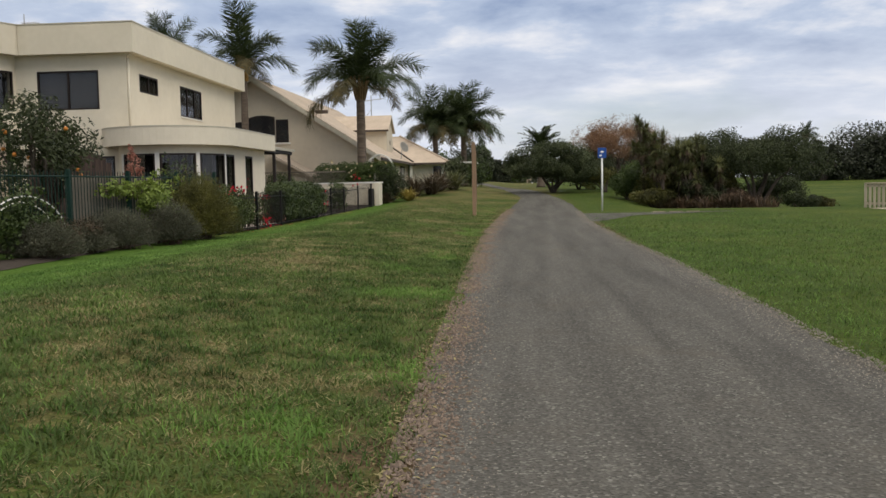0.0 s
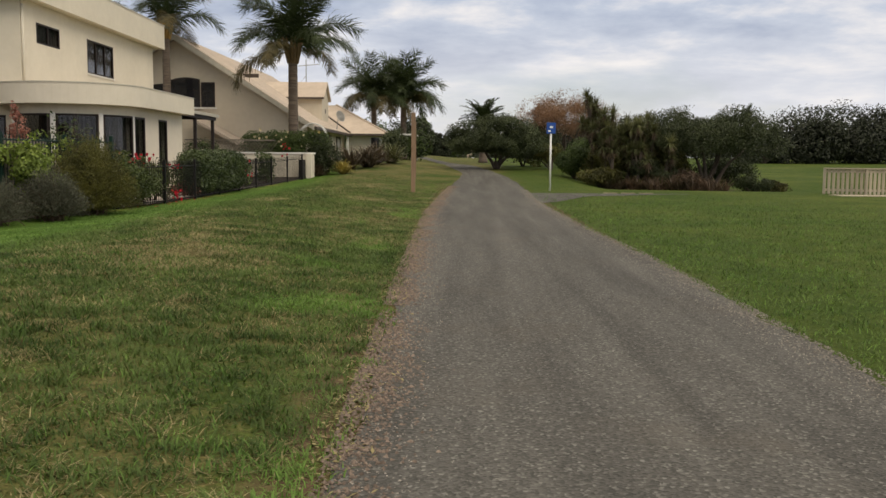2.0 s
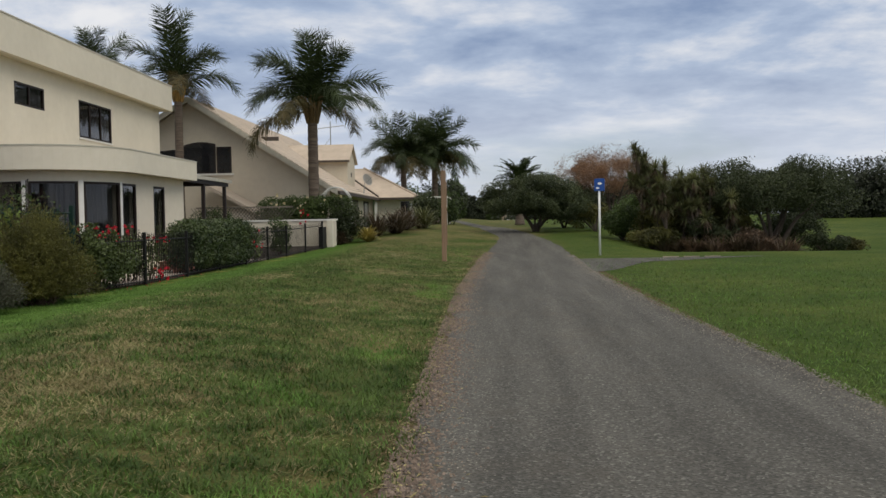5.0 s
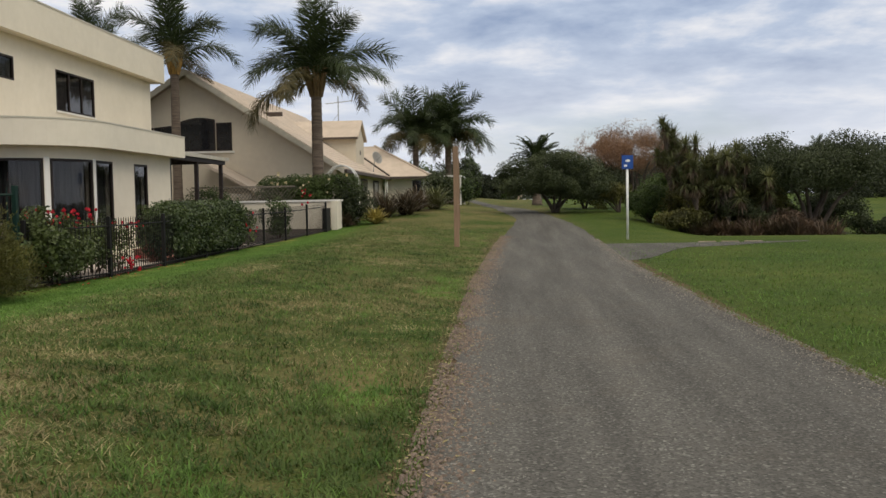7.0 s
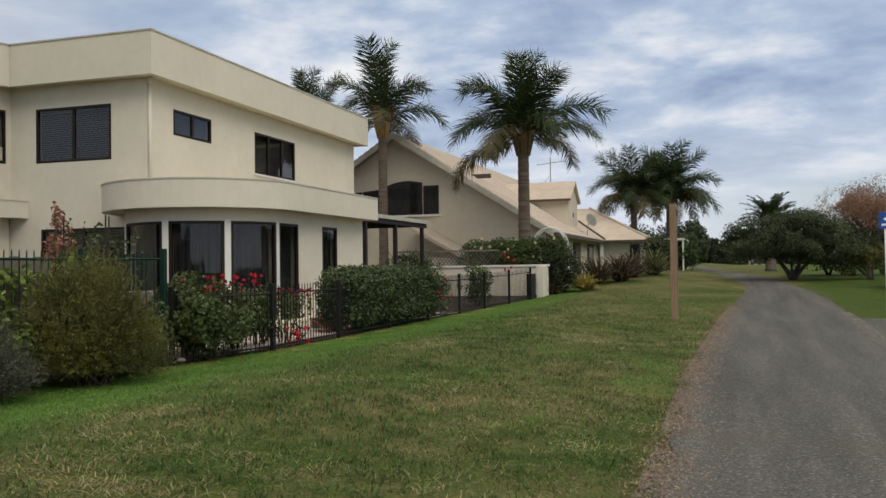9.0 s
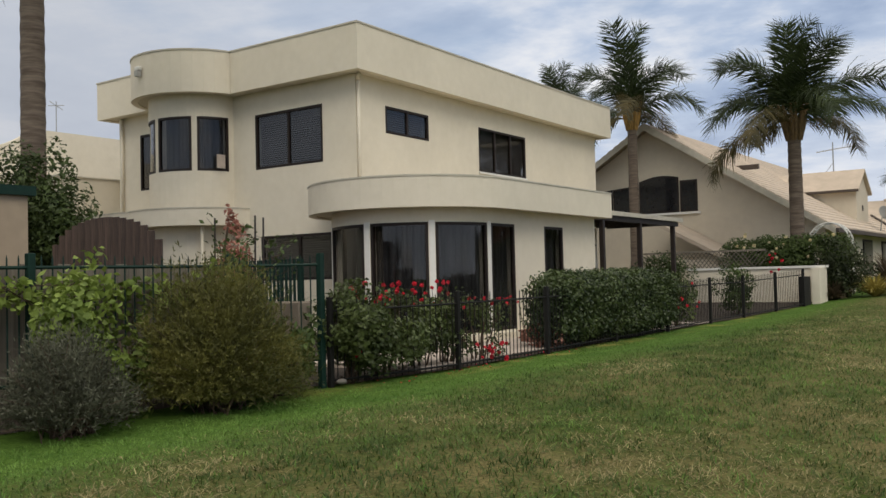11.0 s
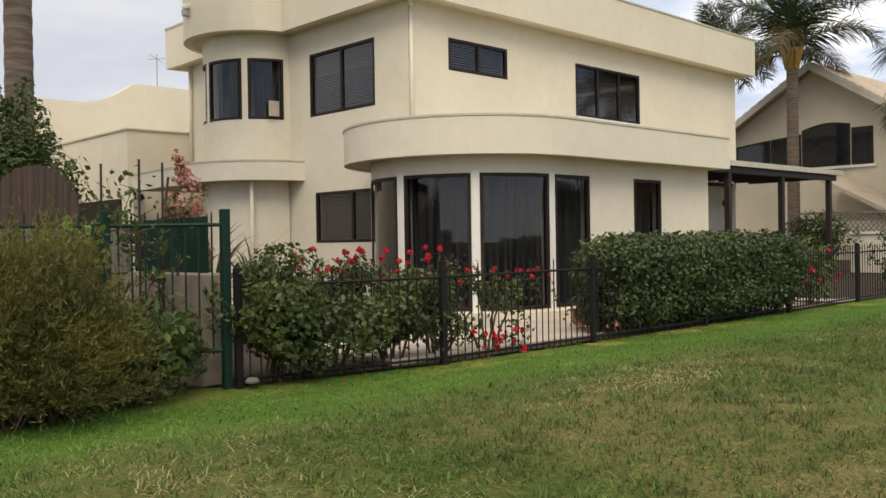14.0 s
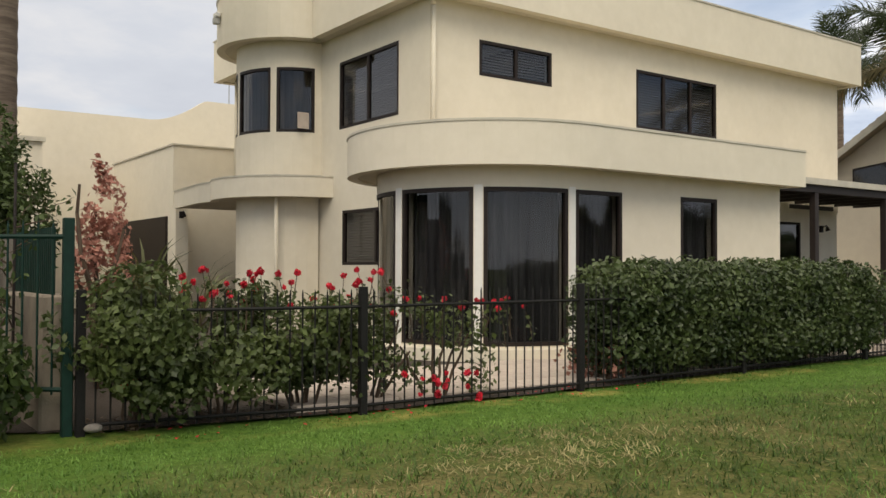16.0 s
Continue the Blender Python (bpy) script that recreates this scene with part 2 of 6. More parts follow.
def gravel_material():
    """Fine grey crushed stone: cells of pale and dark chips, packed wheel lines and brown dust."""
    m = bpy.data.materials.new("crushed_gravel")
    m.use_nodes = True
    n, l = m.node_tree.nodes, m.node_tree.links
    b = n["Principled BSDF"]
    b.inputs["Roughness"].default_value = 0.92
    b.inputs["Specular IOR Level"].default_value = 0.2
    tc = n.new("ShaderNodeTexCoord")
    chips = node(n, "ShaderNodeTexVoronoi", Scale=62.0)
    l.new(tc.outputs["Object"], chips.inputs["Vector"])
    r1 = n.new("ShaderNodeValToRGB")
    r1.color_ramp.elements[0].color, r1.color_ramp.elements[1].color = (0.054, 0.0525, 0.046, 1), (0.245, 0.238, 0.211, 1)
    e = r1.color_ramp.elements.new(0.75)
    e.color = (0.117, 0.112, 0.098, 1)
    l.new(chips.outputs["Color"], r1.inputs["Fac"])
    mp = n.new("ShaderNodeMapping")
    mp.inputs["Scale"].default_value = (1.5, 0.12, 1)
    l.new(tc.outputs["Object"], mp.inputs["Vector"])
    ruts = node(n, "ShaderNodeTexNoise", Scale=1.6, Detail=5.0, Roughness=0.6)
    l.new(mp.outputs["Vector"], ruts.inputs["Vector"])
    r2 = n.new("ShaderNodeMapRange")
    for k, v in (("From Min", 0.35), ("From Max", 0.68), ("To Min", 0.72), ("To Max", 1.15)):
        r2.inputs[k].default_value = v
    l.new(ruts.outputs["Fac"], r2.inputs["Value"])
    dirt = node(n, "ShaderNodeTexNoise", Scale=0.8, Detail=7.0, Roughness=0.7)
    l.new(tc.outputs["Object"], dirt.inputs["Vector"])
    r3 = n.new("ShaderNodeMapRange")
    for k, v in (("From Min", 0.52), ("From Max", 0.75), ("To Min", 0.0), ("To Max", 0.55)):
        r3.inputs[k].default_value = v
    l.new(dirt.outputs["Fac"], r3.inputs["Value"])
    x = n.new("ShaderNodeMix")
    x.data_type = "RGBA"
    l.new(r3.outputs["Result"], x.inputs["Factor"])
    l.new(r1.outputs["Color"], x.inputs["A"])
    x.inputs["B"].default_value = (0.104, 0.090, 0.070, 1)
    sc = n.new("ShaderNodeVectorMath")
    sc.operation = "SCALE"
    l.new(x.outputs["Result"], sc.inputs[0])
    l.new(r2.outputs["Result"], sc.inputs["Scale"])
    l.new(sc.outputs["Vector"], b.inputs["Base Color"])
    bp = node(n, "ShaderNodeBump", Strength=0.6, Distance=0.012)
    l.new(chips.outputs["Distance"], bp.inputs["Height"])
    l.new(bp.outputs["Normal"], b.inputs["Normal"])
    return m


def glass_material(name, tint):
    m = bpy.data.materials.new(name)
    m.use_nodes = True
    b = m.node_tree.nodes["Principled BSDF"]
    b.inputs["Base Color"].default_value = (*tint, 1)
    b.inputs["Transmission Weight"].default_value = 1.0
    b.inputs["Roughness"].default_value = 0.01
    b.inputs["IOR"].default_value = 1.45
    return m


STUCCO = material("cream_stucco", (0.74, 0.675, 0.545), (0.71, 0.645, 0.515), scale=5, rough=0.9, bump=0.12, bump_scale=90, grime=0.08, spec=0.2)
# the wall cream turned darker, for soffits and floor undersides
STUCCO_SOFFIT = material("soffit_darker_cream", (0.62, 0.56, 0.44), (0.58, 0.52, 0.41), scale=6, rough=0.9, grime=0.1)
WHITE = material("white_paint", (0.78, 0.76, 0.70), (0.74, 0.72, 0.66), scale=14, rough=0.5, grime=0.06)
BRONZE = material("dark_bronze_aluminium", (0.016, 0.011, 0.009), (0.022, 0.015, 0.012), rough=0.55, spec=0.25)
BLIND = material("charcoal_blind", (0.36, 0.35, 0.34), (0.31, 0.30, 0.29), rough=0.6)
# upright streaks paint lit and shaded folds into the grey cloth
CURTAIN = material("grey_curtain_fold_shade", (0.15, 0.15, 0.15), (0.035, 0.035, 0.037), scale=2.2, rough=0.95, stretch=(6, 6, 0.3))
# dimness of the rooms behind the glass, put into the base colour
ROOM = material("room_gloom", (0.05, 0.045, 0.04), rough=0.95)
GLASS = glass_material("window_glass", (0.26, 0.265, 0.28))
CAPPING = material("metal_capping", (0.60, 0.55, 0.44), (0.5, 0.46, 0.37), scale=4, rough=0.45, grime=0.15)
BLACK = material("black_powder_coat", (0.009, 0.009, 0.008), (0.014, 0.013, 0.012), scale=30, rough=0.65, spread=0.2, spec=0.2)
GREEN = material("green_powder_coat", (0.007, 0.036, 0.024), (0.005, 0.025, 0.018), scale=12, rough=0.6, spec=0.25, grime=0.25)
TURF, GRAVEL = ground_material(), gravel_material()
SOIL = material("bark_mulch", (0.055, 0.040, 0.028), (0.028, 0.020, 0.014), scale=25, rough=0.95, bump=0.8, bump_scale=40)
CONCRETE = material("weathered_concrete", (0.38, 0.315, 0.24), (0.26, 0.21, 0.16), scale=3, rough=0.9, bump=0.3, grime=0.35)
PAVING = material("pink_beige_paving", (0.60, 0.51, 0.43), (0.50, 0.42, 0.35), scale=6, rough=0.85, bump=0.2, grime=0.2, spread=0.1)
PALE_WOOD = material("pale_weathered_timber", (0.46, 0.40, 0.30), (0.32, 0.27, 0.20), scale=4, rough=0.9, bump=0.3, bump_scale=25, stretch=(7, 7, 0.3), spread=0.25)
TIMBER = material("weathered_pine", (0.36, 0.235, 0.145), (0.26, 0.165, 0.10), scale=6, rough=0.85, bump=0.35, bump_scale=30, stretch=(6, 6, 0.35), grime=0.2)
OLD_WOOD = material("stained_dark_planks", (0.105, 0.068, 0.052), (0.018, 0.012, 0.010), scale=5, rough=0.85, bump=0.4, bump_scale=25, stretch=(7, 7, 0.3), spread=0.4)
GREY_WOOD = material("silvered_palings", (0.19, 0.165, 0.13), (0.11, 0.095, 0.075), scale=4, rough=0.9, bump=0.4, bump_scale=25, stretch=(7, 7, 0.3), spread=0.3)
BROWN_POST = material("brown_stained_timber", (0.030, 0.020, 0.016), (0.018, 0.012, 0.010), scale=6, rough=0.6)
TILE = material("cream_roof_tile", (0.60, 0.495, 0.385), (0.52, 0.43, 0.335), scale=2.5, rough=0.85, grime=0.16, spread=0.12)
TILE_BROWN = material("brown_roof_tile", (0.20, 0.125, 0.09), (0.15, 0.095, 0.07), scale=3, rough=0.85, grime=0.15)
GUTTER = material("brown_gutter", (0.075, 0.055, 0.042), (0.055, 0.04, 0.03), rough=0.6)
TAUPE = material("taupe_stucco", (0.64, 0.565, 0.44), (0.61, 0.535, 0.415), scale=4, rough=0.9, grime=0.1, bump=0.1)
BEIGE = material("beige_shed_panel", (0.42, 0.33, 0.23), (0.38, 0.30, 0.21), scale=5, rough=0.85, grime=0.12)
BARK = material("tree_bark", (0.10, 0.078, 0.058), (0.05, 0.038, 0.028), scale=7, rough=0.95, bump=0.6, bump_scale=20)
PALM_BARK = material("ringed_palm_bark", (0.20, 0.155, 0.115), (0.085, 0.062, 0.046), scale=2.2, rough=0.95, bump=0.5, bump_scale=12, stretch=(0.8, 0.8, 7))
BOOT = material("fibrous_leaf_bases", (0.20, 0.13, 0.055), (0.10, 0.065, 0.03), scale=6, rough=0.95, stretch=(4, 4, 0.6))
BOOT_GOLD = material("golden_leaf_bases", (0.42, 0.25, 0.06), (0.20, 0.115, 0.035), scale=6, rough=0.95, stretch=(4, 4, 0.6))
TWIG = material("brown_twigs", (0.10, 0.065, 0.040), (0.06, 0.04, 0.026), scale=10, rough=0.95)
ALU = material("galvanised_aluminium", (0.45, 0.45, 0.44), (0.36, 0.36, 0.35), rough=0.4, metal=0.7)
DISH = material("grey_dish_paint", (0.42, 0.41, 0.38), (0.36, 0.35, 0.32), rough=0.6)
BLUE = material("blue_sign_sheet", (0.012, 0.075, 0.33), (0.010, 0.06, 0.27), rough=0.35)
SIGN_WHITE = material("white_sign_sheet", (0.86, 0.84, 0.76), (0.76, 0.76, 0.76), rough=0.4)
TERRACOTTA = material("terracotta", (0.22, 0.10, 0.06), (0.16, 0.07, 0.045), rough=0.85)
PEBBLE = material("gravel_chip", (0.30, 0.27, 0.23), (0.13, 0.115, 0.095), scale=30, rough=0.9, spread=0.45)
PEBBLE_PALE = material("pale_gravel_chip", (0.29, 0.222, 0.172), (0.115, 0.082, 0.060), scale=30, rough=0.9, spread=0.5)
STONE = material("grey_field_stone", (0.22, 0.20, 0.17), (0.14, 0.125, 0.11), scale=12, rough=0.9, bump=0.4)
L_PALM = leaf_material("palm_leaflet", (0.062, 0.086, 0.026), (0.024, 0.038, 0.013))
L_PALM_DRY = leaf_material("yellowing_palm_leaflet", (0.15, 0.115, 0.045), (0.06, 0.058, 0.022))
L_DARK = leaf_material("dark_tree_leaf", (0.078, 0.096, 0.038), (0.034, 0.045, 0.019))
L_FAR = leaf_material("far_tree_leaf", (0.050, 0.060, 0.030), (0.022, 0.028, 0.014), through_light=0.1)
L_MID = leaf_material("green_shrub_leaf", (0.095, 0.135, 0.036), (0.042, 0.066, 0.019))
L_LIME = leaf_material("lime_shrub_leaf", (0.22, 0.28, 0.055), (0.11, 0.16, 0.030))
L_GREY = leaf_material("grey_green_lavender_leaf", (0.135, 0.137, 0.092), (0.055, 0.058, 0.036))
L_OLIVE = leaf_material("olive_bronze_leaf", (0.145, 0.136, 0.032), (0.042, 0.045, 0.013))
L_HEDGE = leaf_material("glossy_hedge_leaf", (0.075, 0.100, 0.034), (0.032, 0.048, 0.018), rough=0.35)
L_ROSE = leaf_material("rose_leaf", (0.120, 0.152, 0.046), (0.036, 0.052, 0.018), rough=0.45)
L_RED = leaf_material("red_petal", (0.70, 0.035, 0.065), (0.50, 0.014, 0.030))
L_CREAM = leaf_material("cream_petal", (0.75, 0.66, 0.42), (0.6, 0.52, 0.32))
L_RUST = leaf_material("rusty_autumn_leaf", (0.28, 0.165, 0.095), (0.17, 0.10, 0.058))
L_BRACKEN = leaf_material("dead_bracken", (0.19, 0.125, 0.078), (0.062, 0.047, 0.032))
L_PINK = leaf_material("dusky_red_leaf", (0.42, 0.20, 0.15), (0.26, 0.115, 0.08))
L_FLAX = leaf_material("bronze_flax_blade", (0.135, 0.095, 0.055), (0.060, 0.050, 0.030))
L_FLAXY = leaf_material("yellow_striped_flax_blade", (0.42, 0.34, 0.09), (0.26, 0.22, 0.06))
L_CORDY = leaf_material("cabbage_tree_blade", (0.17, 0.175, 0.070), (0.072, 0.08, 0.032))
L_GRASS = leaf_material("grass_blade", (0.122, 0.176, 0.046), (0.038, 0.072, 0.013), rough=0.7, through_light=0.35)
L_STRAW = leaf_material("dry_grass_blade", (0.41, 0.355, 0.175), (0.21, 0.18, 0.08), rough=0.8, through_light=0.3)
L_LUSH = leaf_material("lush_grass_blade", (0.158, 0.262, 0.055), (0.072, 0.148, 0.025), rough=0.7, through_light=0.35)
ORANGE = material("orange_rind", (0.55, 0.20, 0.02), (0.48, 0.15, 0.015), rough=0.5)


# ---- building tools ----
def thing(name, at, label, category, group="", kind=""):
    """An Empty at the base of a thing, which carries its parts."""
    ob = new(name)
    ob.matrix_basis = Matrix.Translation(at)
    ob.empty_display_size = 0.2
    return tagged(ob, label, category, group, kind)


def attach(ob, parent):
    ob.parent = parent
    if parent.type == "EMPTY":
        ob.matrix_parent_inverse = parent.matrix_basis.inverted()
    return ob


def part(name, bm, mat, parent=None, label="", smooth=False):
    """One bmesh, in world places, as one mesh object under a thing or a part."""
    me = bpy.data.meshes.new(name)
    bmesh.ops.recalc_face_normals(bm, faces=bm.faces)
    bm.to_mesh(me)
    bm.free()
    me.materials.append(mat)
    if smooth:
        me.shade_smooth()
    ob = new(name, me)
    if label:
        ob["label"] = label
    return attach(ob, parent) if parent else ob


def raw(name, verts, faces, mat, parent=None, label="", smooth=False):
    """A mesh from numpy arrays: verts (n, 3), faces (m, 3 or 4)."""
    me = bpy.data.meshes.new(name)
    verts, faces = np.asarray(verts, np.float32), np.asarray(faces, np.int32)
    k = faces.shape[1]
    me.vertices.add(len(verts))
    me.vertices.foreach_set("co", verts.ravel())
    me.loops.add(faces.size)
    me.loops.foreach_set("vertex_index", faces.ravel())
    me.polygons.add(len(faces))
    me.polygons.foreach_set("loop_start", np.arange(0, faces.size, k, dtype=np.int32))
    me.update(calc_edges=True)
    me.validate()
    me.materials.append(mat)
    if smooth:
        me.shade_smooth()
    ob = new(name, me)
    if label:
        ob["label"] = label
    return attach(ob, parent) if parent else ob


def box(bm, x0, x1, y0, y1, z0, z1, bevel=0.0):
    m = Matrix.LocRotScale(((x0 + x1) / 2, (y0 + y1) / 2, (z0 + z1) / 2), None, (abs(x1 - x0), abs(y1 - y0), abs(z1 - z0)))
    made = bmesh.ops.create_cube(bm, size=1, matrix=m)
    if bevel:
        edges = list({e for v in made["verts"] for e in v.link_edges})
        bmesh.ops.bevel(bm, geom=edges, offset=bevel, segments=1, affect="EDGES")
    return bm


def one_box(*a, **k):
    return box(bmesh.new(), *a, **k)


def tube(bm, points, radii, sides=8, cap=True):
    """A tapered tube along points."""
    rings, up = [], Vector((0, 0, 1))
    pts = [Vector(p) for p in points]
    for i, p in enumerate(pts):
        d = (pts[min(i + 1, len(pts) - 1)] - pts[max(i - 1, 0)]).normalized()
        a = d.orthogonal().normalized() if abs(d.dot(up)) > 0.95 else d.cross(up).normalized()
        if abs(d.dot(up)) > 0.95:
            a = (Vector((1, 0, 0)) - d * d.x).normalized()
        b = d.cross(a)
        r = float(radii[i]) if hasattr(radii, "__len__") else float(radii)
        rings.append([bm.verts.new(p + r * (math.cos(2 * math.pi * k / sides) * a + math.sin(2 * math.pi * k / sides) * b)) for k in range(sides)])
    for r0, r1 in zip(rings, rings[1:]):
        for k in range(sides):
            bm.faces.new((r0[k], r0[(k + 1) % sides], r1[(k + 1) % sides], r1[k]))
    if cap:
        bm.faces.new(rings[0][::-1])
        bm.faces.new(rings[-1])
    return bm


class Line:
    """A plan line walked with its outer face on the right; slabs, walls and windows are laid along it."""

    def __init__(self, points):
        self.p = [Vector(q) for q in points]
        self.s = [0.0]
        for a, b in zip(self.p, self.p[1:]):
            self.s.append(self.s[-1] + (b - a).length)
        self.length = self.s[-1]

    def normal(self, i):
        d = (self.p[i + 1] - self.p[i]).normalized()
        return Vector((d.y, -d.x))

    def at(self, s, d=0.0):
        for i, q in enumerate(self.s):
            if abs(q - s) < 1e-6:
                n0 = self.normal(max(i - 1, 0))
                n1 = self.normal(min(i, len(self.p) - 2))
                m = n0 + n1
                return self.p[i] + m * (2 * d / m.length_squared)
        i = max(k for k in range(len(self.p) - 1) if self.s[k] <= s + 1e-9)
        f = (s - self.s[i]) / (self.s[i + 1] - self.s[i])
        return self.p[i].lerp(self.p[i + 1], f) + self.normal(i) * d

    def near(self, x, y):
        q, best = Vector((x, y)), None
        for i in range(len(self.p) - 1):
            a, b = self.p[i], self.p[i + 1]
            f = min(1, max(0, (q - a).dot(b - a) / (b - a).length_squared))
            c = a.lerp(b, f)
            if best is None or (c - q).length < best[0]:
                best = ((c - q).length, self.s[i] + f * (b - a).length)
        return best[1]


def arc(cx, cy, r, a0, a1, n):
    return [(cx + r * math.cos(radians(a0 + (a1 - a0) * i / n)), cy + r * math.sin(radians(a0 + (a1 - a0) * i / n))) for i in range(n + 1)]


def slab(bm, line, s0, s1, d0, d1, z0, z1):
    """A solid along the line from s0 to s1, from d0 to d1 outwards, from z0 to z1."""
    stops = [s0] + [s for s in line.s if s0 + 1e-4 < s < s1 - 1e-4] + [s1]
    rows = []
    for s in stops:
        a, b = line.at(s, d0), line.at(s, d1)
        rows.append([bm.verts.new((a.x, a.y, z0)), bm.verts.new((b.x, b.y, z0)), bm.verts.new((b.x, b.y, z1)), bm.verts.new((a.x, a.y, z1))])
    for r, q in zip(rows, rows[1:]):
        for k in range(4):
            bm.faces.new((r[k], r[(k + 1) % 4], q[(k + 1) % 4], q[k]))
    bm.faces.new(rows[0][::-1])
    bm.faces.new(rows[-1])
    return bm


def pierced(line, z0, z1, thick, holes):
    """A wall inside the line with openings (s0, s1, z0, z1) that go through it."""
    bm = bmesh.new()
    cuts = sorted({0.0, line.length, *[h[0] for h in holes], *[h[1] for h in holes]})
    for a, b in zip(cuts, cuts[1:]):
        if b - a < 1e-4:
            continue
        mid = (a + b) / 2
        z = z0
        for h in sorted([h for h in holes if h[0] < mid < h[1]], key=lambda h: h[2]):
            if h[2] > z + 1e-4:
                slab(bm, line, a, b, -thick, 0, z, h[2])
            z = h[3]
        if z1 > z + 1e-4:
            slab(bm, line, a, b, -thick, 0, z, z1)
    bmesh.ops.remove_doubles(bm, verts=bm.verts, dist=1e-4)
    return bm


def window(house, line, s0, s1, z0, z1, splits=1, inside="blind", frame_mat=None, sill=False, name="window"):
    """A framed window set 6 cm into the wall, with panes, and a blind or curtain behind."""
    fm = frame_mat or BRONZE
    bm = bmesh.new()
    w = 0.055
    for a, b, c, d in ((s0, s1, z0, z0 + w), (s0, s1, z1 - w, z1), (s0, s0 + w, z0 + w, z1 - w), (s1 - w, s1, z0 + w, z1 - w)):
        slab(bm, line, a, b, -0.08, 0.004, c, d)
    step = (s1 - s0) / splits
    for i in range(1, splits):
        slab(bm, line, s0 + i * step - 0.03, s0 + i * step + 0.03, -0.075, -0.002, z0 + w, z1 - w)
    win = part(name, bm, fm, house, "dark bronze aluminium window frame" if fm == BRONZE else "")
    for i in range(splits):
        pane = part("pane", slab(bmesh.new(), line, s0 + i * step + 0.03, s0 + (i + 1) * step - 0.03, -0.045, -0.033, z0 + w - 0.01, z1 - w + 0.01), GLASS, win)
        pane.visible_shadow = False
    if inside == "blind":
        bm = bmesh.new()
        z = z0 + 0.06
        while z < z1 - 0.05:
            slab(bm, line, s0 + 0.04, s1 - 0.04, -0.13, -0.105, z, z + 0.026)
            z += 0.05
        part("blind", bm, BLIND, win, "charcoal venetian blind slats")
    elif inside == "curtain":
        verts, faces, n = [], [], int((s1 - s0) / 0.022)
        for i in range(n + 1):
            s = s0 + (s1 - s0) * i / n
            d = -0.24 + 0.03 * math.sin(i * 0.95 + 1.3 * math.sin(i * 0.21))
            p = line.at(s, d)
            verts += [(p.x, p.y, z0 + 0.02), (p.x, p.y, z1)]
        faces = [(2 * i, 2 * i + 2, 2 * i + 3, 2 * i + 1) for i in range(n)]
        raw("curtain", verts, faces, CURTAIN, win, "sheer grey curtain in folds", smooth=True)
    if sill:
        part("sill", slab(bmesh.new(), line, s0 - 0.03, s1 + 0.03, -0.02, 0.035, z0 - 0.05, z0), WHITE, win)
    return win


# ---- foliage tools ----
rng = np.random.default_rng(7)


def unit(n):
    v = rng.normal(size=(n, 3))
    return v / np.linalg.norm(v, axis=1)[:, None]


def leaf_cloud(points, length, width, outward=None, up=0.2, jitter=0.35):
    """Folded leaves, four corners and two triangles each, at the points; they face roughly outward."""
    n = len(points)
    nrm = unit(n) * 0.9
    if outward is not None:
        nrm = nrm + outward * 0.8
    nrm[:, 2] += up
    nrm /= np.linalg.norm(nrm, axis=1)[:, None]
    d = np.cross(nrm, unit(n))
    d /= np.linalg.norm(d, axis=1)[:, None] + 1e-9
    s = np.cross(nrm, d)
    ln = length * (1 + jitter * rng.uniform(-1, 1, n))[:, None]
    wd = width * (1 + jitter * rng.uniform(-1, 1, n))[:, None]
    a, c = points - d * ln / 2, points + d * ln / 2
    b, e = points + s * wd / 2 + nrm * wd * 0.18, points - s * wd / 2 + nrm * wd * 0.18
    verts = np.stack([a, b, c, e], 1).reshape(-1, 3)
    i = np.arange(n) * 4
    faces = np.stack([np.stack([i, i + 1, i + 2], 1), np.stack([i, i + 2, i + 3], 1)], 1).reshape(-1, 3)
    return verts, faces


def lobes_points(lobes, n, inner=0.55, gaps=0.0, gap_scale=1.2):
    """Points in the shells of ellipsoids (x, y, z, rx, ry, rz), thinned where a noise field says so."""
    lobes = np.array(lobes, float)
    weight = (lobes[:, 3] * lobes[:, 4] + lobes[:, 4] * lobes[:, 5] + lobes[:, 3] * lobes[:, 5])
    pick = rng.choice(len(lobes), n, p=weight / weight.sum())
    u = unit(n)
    r = inner + (1.08 - inner) * rng.uniform(0, 1, n) ** 0.6
    off = u * lobes[pick, 3:6] * r[:, None]
    pts = lobes[pick, :3] + off
    if gaps:
        keep = np.array([noise.noise(Vector(p) * gap_scale) > gaps - 0.5 for p in pts])
        pts, u = pts[keep], u[keep]
    return pts, u


def blades(at, n, length, width, spread=(10, 80), droop=0.5, seg=4):
    """Sword-like leaves from one base, arching outwards."""
    verts, faces = [], []
    for _ in range(n):
        az, tilt = rng.uniform(0, 2 * math.pi), radians(rng.uniform(*spread))
        ln, w = length * rng.uniform(0.65, 1.1), width * rng.uniform(0.7, 1.2)
        h = np.array([math.cos(az), math.sin(az), 0.0])
        side = np.array([-math.sin(az), math.cos(az), 0.0])
        p = np.array(at, float) + h * 0.04
        base = len(verts)
        for k in range(seg + 1):
            f = k / seg
            ww = w * (1 - f ** 2.2) + 0.002
            verts += [p - side * ww / 2, p + side * ww / 2]
            ang = tilt + droop * f * f * 1.6
            p = p + (h * math.sin(ang) + np.array([0, 0, math.cos(ang)])) * ln / seg
        for k in range(seg):
            b = base + 2 * k
            faces += [(b, b + 1, b + 3), (b, b + 3, b + 2)]
    return np.array(verts), np.array(faces)


